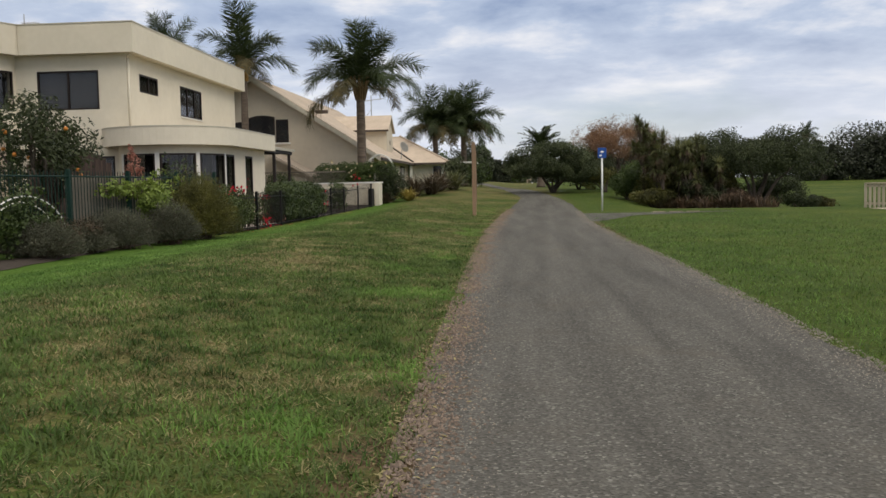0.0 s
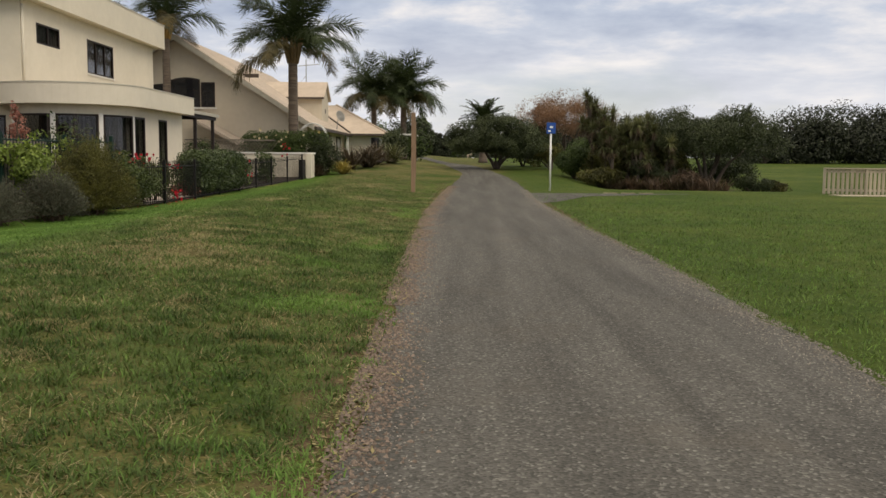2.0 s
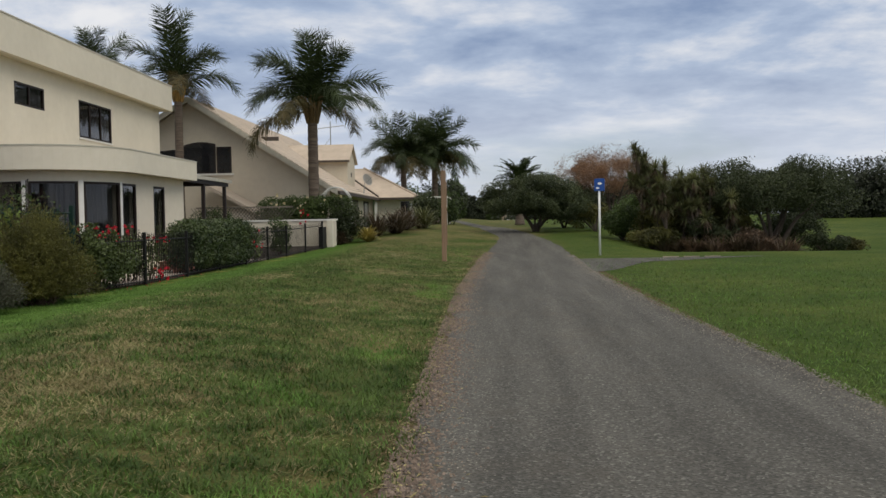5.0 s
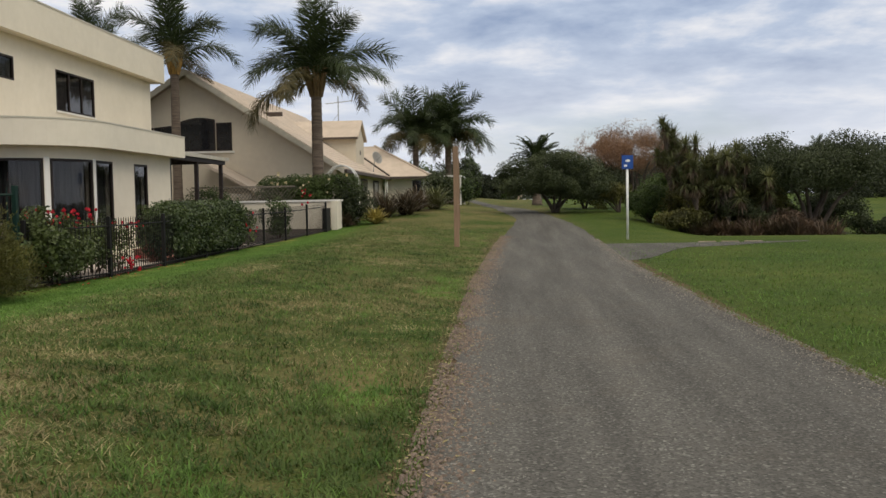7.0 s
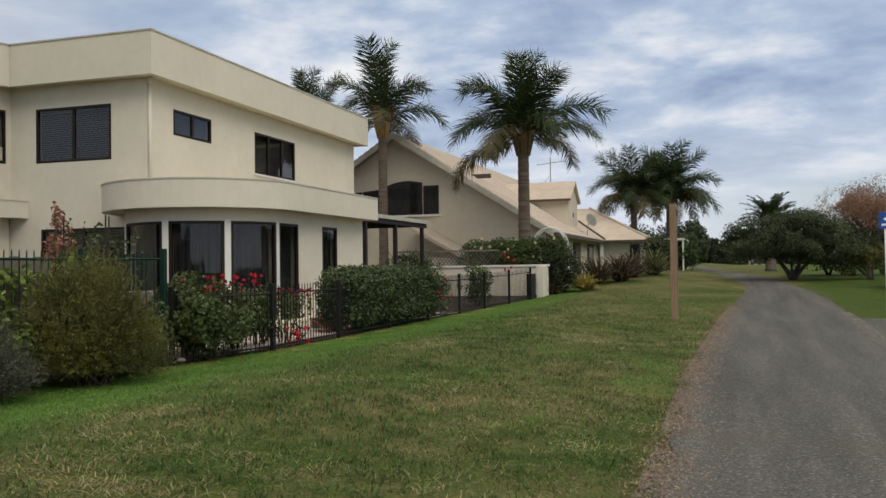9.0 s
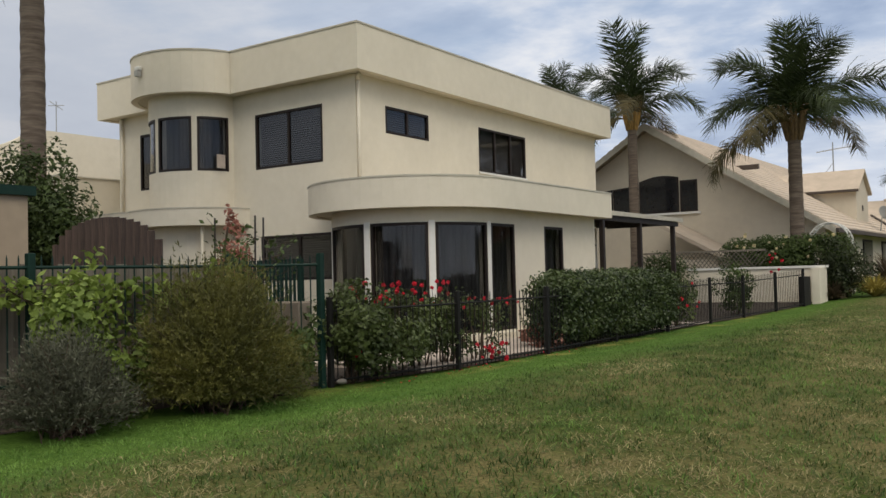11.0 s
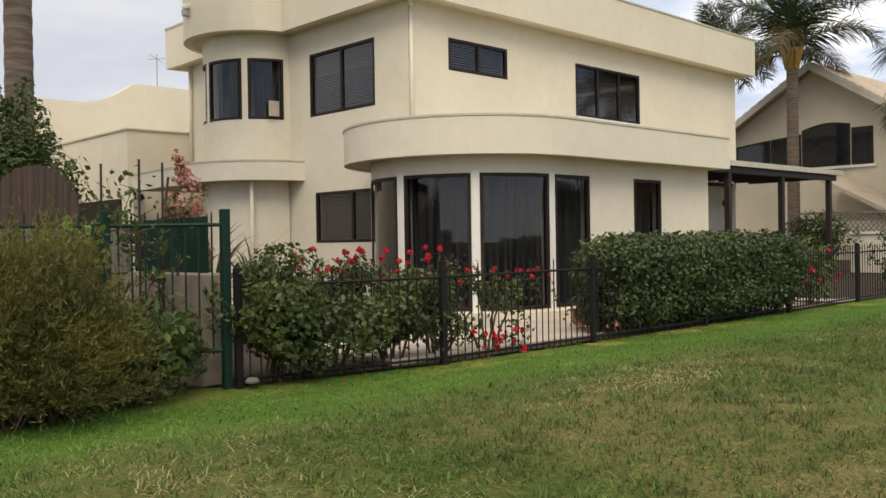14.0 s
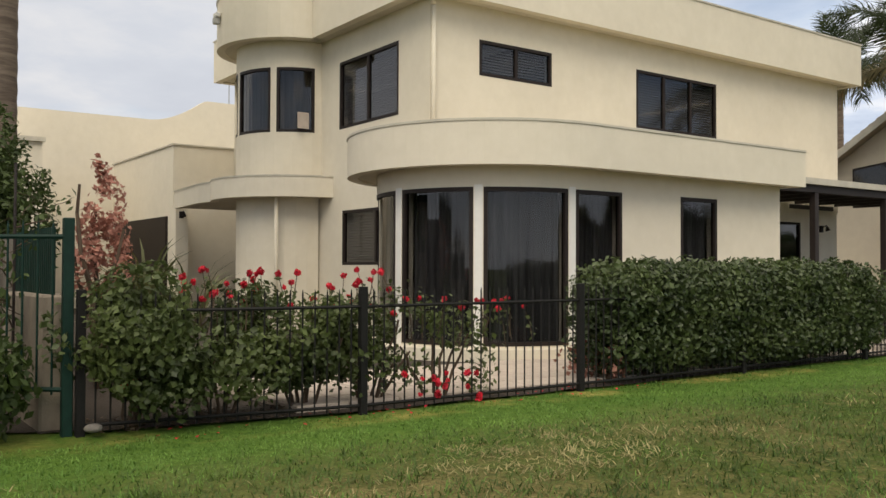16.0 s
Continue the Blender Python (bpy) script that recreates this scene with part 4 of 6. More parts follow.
    for s0, s1 in ((0.5, 3.0), (3.6, 6.4)):
        w = part("window", slab(bmesh.new(), side, s0, s1, 0.0, 0.05, 0.9, 2.85), BRONZE, h)
        part("pane", slab(bmesh.new(), side, s0 + 0.1, s1 - 0.1, 0.05, 0.056, 0.95, 2.75), material_dark_pane, w)
    win = Line([(-8.2, 52.0), (-8.2, 65)])
    for s0, s1 in ((5.2, 7.2), (9.6, 11.6)):
        w = part("window", slab(bmesh.new(), win, s0, s1, 0, 0.05, 1.2, 2.75), BRONZE, h)
        part("pane", slab(bmesh.new(), win, s0 + 0.1, s1 - 0.1, 0.05, 0.056, 1.3, 2.65), material_dark_pane, w)
    part("corner_post", one_box(-7.92, -7.76, 64.5, 64.66, 0.5, 3.0), WHITE, h, "white painted verandah post")
    # flat verandah
    part("verandah_roof", one_box(-4.96, -3.25, 65.1, 70, 2.96, 3.06), WHITE, h, "flat pale verandah roof")
    for x, y in ((-3.32, 65.2), (-3.32, 69.9)):
        part("verandah_post", one_box(x - 0.045, x + 0.045, y - 0.045, y + 0.045, 0.9, 2.96), WHITE, h)


material_dark_pane = material("dark_reflecting_pane", (0.018, 0.019, 0.022), (0.012, 0.012, 0.014), rough=0.06)
second_house()


def satellite_dish():
    d = thing("satellite_dish", (-7.9, 60.0, 3.1), "grey satellite dish on a short mast", "dish")
    bm = bmesh.new()
    c, ax = Vector((-7.68, 60.0, 4.0)), Vector((0.75, -0.55, 0.36)).normalized()
    u = ax.orthogonal().normalized()
    v = ax.cross(u)
    rings = []
    for k in range(6):
        r = 0.37 * k / 5
        rings.append([bm.verts.new(c + ax * (0.3 * r * r - 0.06) + u * r * math.cos(t * math.pi / 12) + v * r * math.sin(t * math.pi / 12)) for t in range(24)] if k else [bm.verts.new(c - ax * 0.06)])
    for t in range(24):
        bm.faces.new((rings[0][0], rings[1][t], rings[1][(t + 1) % 24]))
        for k in range(1, 5):
            bm.faces.new((rings[k][t], rings[k + 1][t], rings[k + 1][(t + 1) % 24], rings[k][(t + 1) % 24]))
    bmesh.ops.solidify(bm, geom=bm.faces[:], thickness=0.02)
    part("reflector", bm, DISH, d, smooth=True)
    bm = tube(bmesh.new(), [c - ax * 0.1, c - ax * 0.25, (-7.95, 60.1, 3.15)], 0.025, 8)
    part("mast", bm, ALU, d)
    bm = tube(bmesh.new(), [c - u * 0.3, c + ax * 0.38], 0.012, 6)
    part("feed_arm", bm, ALU, d)


satellite_dish()


# ---- buildings behind, beside the first house ----
def neighbour_house():
    h = thing("house", (-32, 33, 0.3), "low cream stucco neighbour house with stepped parapets", "house")
    bm = bmesh.new()
    pts = [(6, 0.2), (42, 0.2), (42, 6.86), (31.6, 6.86)] + [(31.5 - 1.7 * f, 6.1 + 0.74 * (1 - f) ** 1.7) for f in np.linspace(0.02, 0.98, 9)] + [(6, 6.1)]
    a = [bm.verts.new((-29.0, y, z)) for y, z in pts]
    b = [bm.verts.new((-29.3, y, z)) for y, z in pts]
    bm.faces.new(a)
    bm.faces.new(b[::-1])
    for i in range(len(pts)):
        j = (i + 1) % len(pts)
        bm.faces.new((a[i], b[i], b[j], a[j]))
    part("parapet_wall", bm, STUCCO, h, "cream parapet wall with a curved step")
    bm = tube(bmesh.new(), [(-29.15, 32.4, 6.7), (-29.15, 32.4, 7.95)], 0.018, 6)
    tube(bm, [(-29.15, 32.1, 7.75), (-29.15, 32.7, 7.85)], 0.012, 5)
    tube(bm, [(-29.15, 32.15, 7.92), (-29.15, 32.65, 7.68)], 0.012, 5)
    part("aerial", bm, ALU, h, "thin roof aerial")
    part("wing", one_box(-28.9, -24.5, 10, 25.8, 0.2, 4.63), STUCCO, h)
    part("ledge", one_box(-24.5, -24.4, 10, 25.85, 4.55, 4.66), CAPPING, h)
    part("garage", one_box(-28.0, -22.62, 28.42, 33.0, 0.2, 4.48), STUCCO, h)
    part("column", one_box(-22.4, -22.05, 28.30, 28.6, 0.2, 2.9), STUCCO, h)
    part("capping", one_box(-28.0, -22.58, 28.38, 33.0, 4.48, 4.52), CAPPING, h)
    part("garage_door", one_box(-27.6, -23.0, 28.36, 28.42, 0.2, 2.75), BRONZE, h, "dark garage door")


neighbour_house()


def shed():
    s = thing("garden_shed", (-15, 19.8, 0.3), "beige garden shed with a green metal roof edge", "shed")
    part("wall", one_box(-17.0, -13.0, 17.6, 22.03, 0.2, 2.86), BEIGE, s)
    part("roof", one_box(-17.1, -12.92, 17.5, 22.12, 2.86, 3.0), GREEN, s, "green metal roof edge")


shed()


# ---- fences ----
picket_mesh = {}


def black_fence():
    pts = [(-7.80, 22.85), (-7.45, 25.06), (-7.44, 27.58), (-7.46, 30.2), (-7.52, 32.9), (-7.6, 35.79), (-7.5, 38.0), (-7.3, 40.2), (-7.0, 42.0)]
    f = thing("fence", (-7.5, 32, 0.25), "black tubular steel fence with pointed pickets", "fence")
    for i, (x, y) in enumerate(pts):
        g = ground_z(x, y)
        part("post", one_box(x - 0.032, x + 0.032, y - 0.032, y + 0.032, g - 0.1, g + 1.09, bevel=0.004), BLACK, f)
        if i == len(pts) - 1:
            break
        x1, y1 = pts[i + 1]
        g1 = ground_z(x1, y1)
        for h in (0.08, 0.92):
            part("rail", tube(bmesh.new(), [(x, y, g + h), (x1, y1, g1 + h)], 0.015, 6), BLACK, f)
        n = int(math.hypot(x1 - x, y1 - y) / 0.105)
        for k in range(1, n):
            t = k / n
            px, py, pz = x + (x1 - x) * t, y + (y1 - y) * t, g + (g1 - g) * t
            if "p" not in picket_mesh:
                bm = tube(bmesh.new(), [(0, 0, 0.03), (0, 0, 1.03), (0, 0, 1.07)], [0.008, 0.008, 0.002], 5)
                ob = part("picket", bm, BLACK, f)
                picket_mesh["p"] = ob.data
            else:
                ob = attach(new("picket", picket_mesh["p"]), f)
            ob.matrix_basis = Matrix.Translation((px, py, pz))
    end = pts[-1]
    part("gate_panel", one_box(end[0] - 0.15, end[0] + 0.02, end[1] + 0.05, end[1] + 0.75, 0.35, 1.3), BLACK, f, "solid dark gate panel")


black_fence()


def green_fence():
    pts = [(-7.87, 22.77), (-8.55, 21.95), (-8.75, 19.6), (-8.9, 17.2), (-9.1, 14.8), (-9.3, 12.0), (-9.5, 9.0)]
    f = thing("fence", (-8.8, 17, 0.3), "dark green tubular steel fence with tall pickets", "fence")
    mesh = None
    for i, (x, y) in enumerate(pts):
        g = 0.32
        part("post", one_box(x - 0.038, x + 0.038, y - 0.038, y + 0.038, g - 0.15, g + 1.52, bevel=0.006), GREEN, f)
        if i == len(pts) - 1:
            break
        x1, y1 = pts[i + 1]
        for h in (0.24, 1.38):
            part("rail", tube(bmesh.new(), [(x, y, g + h), (x1, y1, g + h)], 0.02, 6), GREEN, f)
        n = int(math.hypot(x1 - x, y1 - y) / 0.11)
        for k in range(1, n):
            t = k / n
            if mesh is None:
                ob = part("picket", tube(bmesh.new(), [(0, 0, 0.2), (0, 0, 1.46), (0, 0, 1.50)], [0.009, 0.009, 0.003], 5), GREEN, f)
                mesh = ob.data
            else:
                ob = attach(new("picket", mesh), f)
            ob.matrix_basis = Matrix.Translation((x + (x1 - x) * t, y + (y1 - y) * t, g))


green_fence()


def plank_fence(name, label, a, b, z0, z1, mat, arch_h=0.0):
    """Close-boarded fence from a to b, with an arched top if asked."""
    f = thing(name, (*a, z0), label, "fence")
    length = math.hypot(b[0] - a[0], b[1] - a[1])
    n = max(2, int(length / 0.13))
    ang = math.degrees(math.atan2(b[1] - a[1], b[0] - a[0]))
    for k in range(n):
        t = (k + 0.5) / n
        top = z1 + (arch_h * math.sqrt(max(0.0, 1 - (2 * t - 1) ** 2)) if arch_h else 0.02 * math.sin(k * 2.3))
        bm = one_box(-0.068, 0.068, -0.012 + 0.006 * (k % 2), 0.012 + 0.006 * (k % 2), z0, top, bevel=0.003)
        ob = part("plank", bm, mat, f)
        ob.matrix_basis = pose(a[0] + (b[0] - a[0]) * t, a[1] + (b[1] - a[1]) * t, 0, 0, 0, ang)
    for h in (0.4, 1.2):
        bm = one_box(0, length, 0.012, 0.06, z0 + h, z0 + h + 0.08)
        ob = part("rail", bm, mat, f)
        ob.matrix_basis = pose(a[0], a[1], 0, 0, 0, ang)
    return f


plank_fence("garden_gate", "dark-stained plank gate with an arched top", (-12.55, 22.15), (-10.45, 22.45), 0.3, 1.93, OLD_WOOD, arch_h=0.54)
plank_fence("paling_fence", "weathered grey paling fence behind the green fence", (-9.05, 17.4), (-8.85, 21.7), 0.25, 1.72, GREY_WOOD)

wall = thing("garden_wall", (-8.6, 23.2, 0.3), "weathered concrete block retaining wall behind the green fence", "wall")
part("block", one_box(-8.9, -8.08, 22.62, 22.85, 0.15, 1.26, bevel=0.02), CONCRETE, wall)
part("block", one_box(-9.72, -8.905, 22.625, 22.845, 0.15, 1.25, bevel=0.02), CONCRETE, wall)
for k in range(22):
    part("slat", one_box(-8.12 - 0.07 * k, -8.10 - 0.07 * k, 22.70, 22.73, 1.26, 1.78), GREEN, wall, "green slat screen on the wall")
plank_fence("paling_fence", "weathered grey board panel beside the block wall", (-10.5, 22.72), (-9.74, 22.72), 0.25, 1.74, GREY_WOOD)

wall = thing("garden_wall", (-7.0, 43, 0.4), "low cream stucco garden wall with capping", "wall")
part("panel", one_box(-11.0, -6.75, 43.6, 43.82, 0.2, 1.55), STUCCO, wall)
part("panel", one_box(-6.97, -6.75, 42.85, 43.6, 0.2, 1.55), STUCCO, wall)
part("capping", one_box(-11.0, -6.70, 43.55, 43.87, 1.55, 1.62), WHITE, wall)
trel = thing("trellis", (-10.5, 44.2, 1.6), "grey diamond trellis on the garden wall", "trellis")
bm = bmesh.new()
for k in range(26):
    x = -12.4 + 0.14 * k
    for sg in (-1, 1):
        x1 = x + 0.5 * sg
        tube(bm, [(x, 44.0 + 0.01 * sg, 1.55), (x1, 44.0 + 0.01 * sg, 2.15)], 0.012, 4)
part("lattice", bm, GREY_WOOD, trel)
part("frame", one_box(-12.7, -8.6, 43.97, 44.03, 2.13, 2.19), GREY_WOOD, trel)

# garden floor inside the fence
FENCE_X = [(17, -9.3), (21.9, -8.6), (22.85, -7.86), (25.06, -7.5), (27.6, -7.49), (33, -7.56), (36, -7.64), (40.2, -7.35), (42, -7.05), (50, -7.0)]
bv, bf = [], []
for j_ in range(67):
    yy = 17 + 0.5 * j_
    edge_x = track(yy, FENCE_X)
    for i_ in range(9):
        xx = edge_x - 22 * (i_ / 8) ** 2
        bv.append((xx, yy, ground_z(xx, yy) + 0.02 + 0.02 * noise.noise(Vector((xx * 1.5, yy * 1.5, 0)))))
bf = [(9 * a + c, 9 * a + c + 1, 9 * a + c + 10, 9 * a + c + 9) for a in range(66) for c in range(8)]
bed = raw("garden_ground", bv, bf, SOIL, smooth=True)
tagged(bed, "dark mulched garden soil behind the fence", "garden bed", kind="structure")
patio = thing("patio", (-9, 30, 0.28), "pinkish beige paved patio beside the bay window", "patio", kind="structure")
pm = None
for i in range(5):
    for j in range(33):
        x, y = -9.62 + 0.42 * i, 24.84 + 0.52 * j
        if pm is None:
            ob = part("paver", one_box(-0.20, 0.20, -0.25, 0.25, 0.12, 0.30, bevel=0.008), PAVING, patio)
            pm = ob.data
        else:
            ob = attach(new("paver", pm), patio)
        ob.matrix_basis = Matrix.Translation((x, y, 0.0))
tagged(part("plinth", slab(bmesh.new(), Line([*arc(-11.62, 29.7, 2.07, 200, 360, 24), (-9.55, 34.4)]), 0, 10.4, -0.4, 0, 0.2, 0.42), STUCCO), "pale concrete step round the bay", "step", kind="structure")


# ---- posts and signs ----
def timber_post():
    p = thing("timber_post", (-1.75, 33.9, ground_z(-1.75, 33.9)), "tall square weathered pine post in the lawn", "post")
    g = ground_z(-1.75, 33.9)
    bm = one_box(-1.82, -1.68, 33.83, 33.97, g - 0.1, g + 2.72, bevel=0.008)
    part("shaft", bm, TIMBER, p)
    part("strip", one_box(-1.676, -1.655, 33.86, 33.94, g + 0.5, g + 2.4), TIMBER, p)


timber_post()


def path_sign():
    x, y = 3.33, 37.8
    g = ground_z(x, y)
    s = thing("sign", (x, y, g), "blue square path sign on a white pole", "sign")
    part("pole", tube(bmesh.new(), [(x, y, g - 0.1), (x, y, g + 2.55)], 0.038, 12), SIGN_WHITE, s, "white round pole", smooth=True)
    board = part("board", one_box(x - 0.175, x + 0.175, y - 0.065, y - 0.045, g + 2.18, g + 2.60, bevel=0.004), BLUE, s, "blue square board")
    part("symbol", one_box(x - 0.11, x - 0.01, y - 0.072, y - 0.066, g + 2.25, g + 2.31), SIGN_WHITE, board)
    bm = bmesh.new()
    bmesh.ops.create_cone(bm, cap_ends=True, segments=20, radius1=0.066, radius2=0.066, depth=0.006, matrix=Matrix.Translation((x + 0.01, y - 0.069, g + 2.43)) @ Matrix.Diagonal((1.1, 1, 0.6, 1)) @ pose(0, 0, 0, 90))
    part("symbol", bm, SIGN_WHITE, board)
    part("clamp", one_box(x - 0.05, x + 0.05, y - 0.045, y + 0.045, g + 2.3, g + 2.36), ALU, s)


path_sign()


def bridge_rail():
    b = thing("bridge_railing", (14, 37.5, 0.2), "weathered timber paling railing of a small footbridge", "railing")
    pts = [(13.6, 37.2), (14.9, 36.6), (19.0, 36.4)]
    for i in range(2):
        (x0, y0), (x1, y1) = pts[i], pts[i + 1]
        ln = math.hypot(x1 - x0, y1 - y0)
        ang = math.degrees(math.atan2(y1 - y0, x1 - x0))
        ob = part("handrail", one_box(-0.05, ln + 0.05, -0.07, 0.07, 1.02, 1.07, bevel=0.008), PALE_WOOD, b)
        ob.matrix_basis = pose(x0, y0, 0.1, 0, 0, ang)
        for h in (0.2, 0.9):
            ob = part("rail", one_box(0, ln, 0.0, 0.04, h, h + 0.09), PALE_WOOD, b)
            ob.matrix_basis = pose(x0, y0, 0.1, 0, 0, ang)
        n = int(ln / 0.15)
        for k in range(n + 1):
            big = k % 6 == 0
            bm = one_box(-0.05, 0.05, -0.06 if big else -0.022, 0.06 if big else -0.002, -0.1 if big else 0.1, 1.02, bevel=0.004)
            ob = part("post" if big else "paling", bm, PALE_WOOD, b)
            ob.matrix_basis = pose(x0 + (x1 - x0) * k / n, y0 + (y1 - y0) * k / n, 0.1, 0, 0, ang)
    part("deck", one_box(13.4, 19, 35.2, 36.3, 0.12, 0.2), PALE_WOOD, b)


bridge_rail()


# ---- palms ----
def frond(length, droop, leaflet, n=46, hang=0.6, seed=0, width=0.035, lift=0.0, plume=0.3):
    """One feather frond along +x from the origin: a rachis that rises and arches over, with leaflets standing out on all sides and hanging at their ends."""
    r = np.random.default_rng(seed)
    pts, p = [], np.zeros(3)
    seg = 16
    for k in range(seg + 1):
        pts.append(p.copy())
        a = lift - droop * (k / seg) ** 1.7
        p = p + np.array([math.cos(a), 0, math.sin(a)]) * length / seg
    pts = np.array(pts)
    verts, faces = [], []
    for i in range(n):
        f = 0.12 + 0.88 * i / n
        q = f * seg
        k = min(int(q), seg - 1)
        base = pts[k] + (pts[k + 1] - pts[k]) * (q - k)
        d = pts[k + 1] - pts[k]
        d = d / np.linalg.norm(d)
        upv = np.array([-d[2], 0, d[0]])
        ln = leaflet * (0.40 + 0.80 * math.sin(math.pi * (0.14 + 0.76 * f))) * r.uniform(0.75, 1.15)
        for sg in (-1, 1):
            phi = r.normal(0.15, plume)
            out = np.array([0, sg * math.cos(phi), 0.0]) + upv * math.sin(phi)
            dirn = out * 0.8 + d * r.uniform(0.35, 0.7)
            dirn /= np.linalg.norm(dirn)
            line = [base]
            for sag, part_ in ((0.12, 0.38), (0.55, 0.34), (1.05, 0.28)):
                step_ = dirn + np.array([0, 0, -hang * sag * r.uniform(0.7, 1.3)])
                line.append(line[-1] + step_ / np.linalg.norm(step_) * ln * part_)
            w = d * width * r.uniform(0.8, 1.2)
            b = len(verts)
            verts += [line[0] - w * 0.3, line[0] + w * 0.3, line[1] + w * 0.5, line[1] - w * 0.5, line[2] + w * 0.42, line[2] - w * 0.42, line[3]]
            faces += [(b, b + 1, b + 2), (b, b + 2, b + 3), (b + 3, b + 2, b + 4), (b + 3, b + 4, b + 5), (b + 5, b + 4, b + 6)]
    stem = tube(bmesh.new(), [tuple(q) for q in pts], list(np.linspace(0.035, 0.008, seg + 1)), 5)
    stem.verts.index_update()
    sv = np.array([v.co[:] for v in stem.verts])
    sf = []
    for fc in stem.faces:
        ids = [v.index for v in fc.verts]
        for k in range(1, len(ids) - 1):
            sf.append((ids[0], ids[k], ids[k + 1]))
    stem.free()
    return join((np.array(verts), np.array(faces)), (sv, np.array(sf)))


FROND = {}


def frond_mesh(kind, variant):
    key = (kind, variant)
    if key not in FROND:
        s = variant + (0 if kind == "queen" else 50)
        if kind == "queen":
            v, f = frond(3.5, (0.75, 1.75, 2.15, 1.7)[variant], 0.85, 125, (0.5, 1.0, 1.3, 1.5)[variant], s, 0.040, lift=0.15, plume=(0.6, 0.5, 0.4, 0.3)[variant])
        else:
            v, f = frond(2.5, 0.85 + 0.1 * variant, 0.34, 60, 0.1, s, 0.055, lift=0.12, plume=0.2)
        FROND[key] = (v, f)
    return FROND[key]


def palm(name, label, x, y, g, crown_z, trunk_r, fronds, kind="queen", size=1.0, seed=1, lean=(0, 0), boots=True, boot_mat=None, steepest=88):
    r = np.random.default_rng(seed)
    p = thing(name, (x, y, g), label, "palm tree")
    n = max(8, int((crown_z - g) / 0.16))
    pts = [(x + lean[0] * (k / n) ** 2, y + lean[1] * (k / n) ** 2, g - 0.1 + (crown_z - g + 0.1) * k / n) for k in range(n + 1)]
    radii = [trunk_r * (1.25 - 0.35 * min(1, k / n * 4)) * (1.0 if k % 2 else 1.05) * (1 - 0.15 * k / n) for k in range(n + 1)]
    part("trunk", tube(bmesh.new(), pts, radii, 14), PALM_BARK, p, "ringed grey-brown trunk", smooth=True)
    top = Vector(pts[-1])
    if boots:
        bm = bmesh.new()
        for k in range(14):
            a = k * 2.4
            o = Vector((math.cos(a), math.sin(a), 0)) * trunk_r * 0.8
            tube(bm, [top + o + Vector((0, 0, -0.5 * size)), top + o * 1.5 + Vector((0, 0, 0.1)), top + o * 2.2 + Vector((0, 0, 0.7 * size))], [0.05, 0.09 * size, 0.03], 5)
        part("crownshaft", bm, boot_mat or BOOT, p, "fibrous brown leaf bases")
    meshes = {}
    for k in range(fronds):
        f = (k + 0.5) / fronds
        az = math.degrees(k * 2.39996) + r.uniform(-12, 12)
        rise = steepest - (steepest + 4) * f ** 0.95 if kind == "queen" else 66 - 74 * f
        variant = min(3, int(f * 4))
        dry = f > 0.80 and kind == "queen"
        key = (variant, dry)
        if key not in meshes:
            v, fc = frond_mesh(kind, variant)
            ob = raw("frond", v, fc, L_PALM_DRY if dry else L_PALM, p)
            meshes[key] = ob.data
        else:
            ob = attach(new("frond", meshes[key]), p)
        s = size * r.uniform(0.88, 1.1)
        ob.matrix_basis = Matrix.Translation(top + Vector((0, 0, 0.25 * size * (1 - f)))) @ pose(0, 0, 0, r.uniform(-25, 25), -rise + r.uniform(-8, 8), az) @ Matrix.Scale(s, 4)
    return p


palm("queen_palm", "tall queen palm with arching feathery fronds", -8.1, 46.0, 0.6, 6.3, 0.27, 18, seed=3, size=1.0)
palm("queen_palm", "queen palm rising behind the cream house", -14.92, 48.5, 0.4, 7.7, 0.23, 13, seed=5, size=0.95, boot_mat=BOOT_GOLD)
palm("queen_palm", "queen palm half hidden behind the roof parapet", -23.2, 58.0, 0.4, 9.5, 0.24, 16, seed=6, size=0.95)
palm("queen_palm", "tall palm with a stout grey ringed trunk", -15.25, 23.44, 0.25, 8.5, 0.245, 18, seed=8, size=0.95)
palm("queen_palm", "queen palm of a pair behind the verandah", -6.5, 69.5, 0.9, 5.7, 0.24, 24, seed=9, size=0.95, steepest=74)
palm("queen_palm", "queen palm of a pair with drooping brown skirts", -4.4, 70.5, 0.9, 5.6, 0.26, 32, seed=12, size=0.95, steepest=74)
palm("date_palm", "date palm with stiff radiating fronds above a tree", 1.6, 73.0, 1.2, 4.1, 0.3, 46, kind="date", size=0.82, seed=4, boots=False)


# ---- trees and shrubs ----
def limbs(bm, base, top_points, r0, seed=0, sides=7):
    """Tapered crooked limbs from the base to each point of the crown."""
    r = np.random.default_rng(seed)
    b = Vector(base)
    for t in top_points:
        t = Vector(t)
        pts = []
        for k in range(6):
            f = k / 5
            q = b.lerp(t, f)
            q.z = b.z + (t.z - b.z) * f ** 0.8
            if 0 < k < 5:
                q += Vector(r.uniform(-0.12, 0.12, 3)) * (t - b).length * 0.25
            pts.append(q)
        tube(bm, pts, [r0 * (1 - 0.8 * k / 5) + 0.008 for k in range(6)], sides)
    return bm


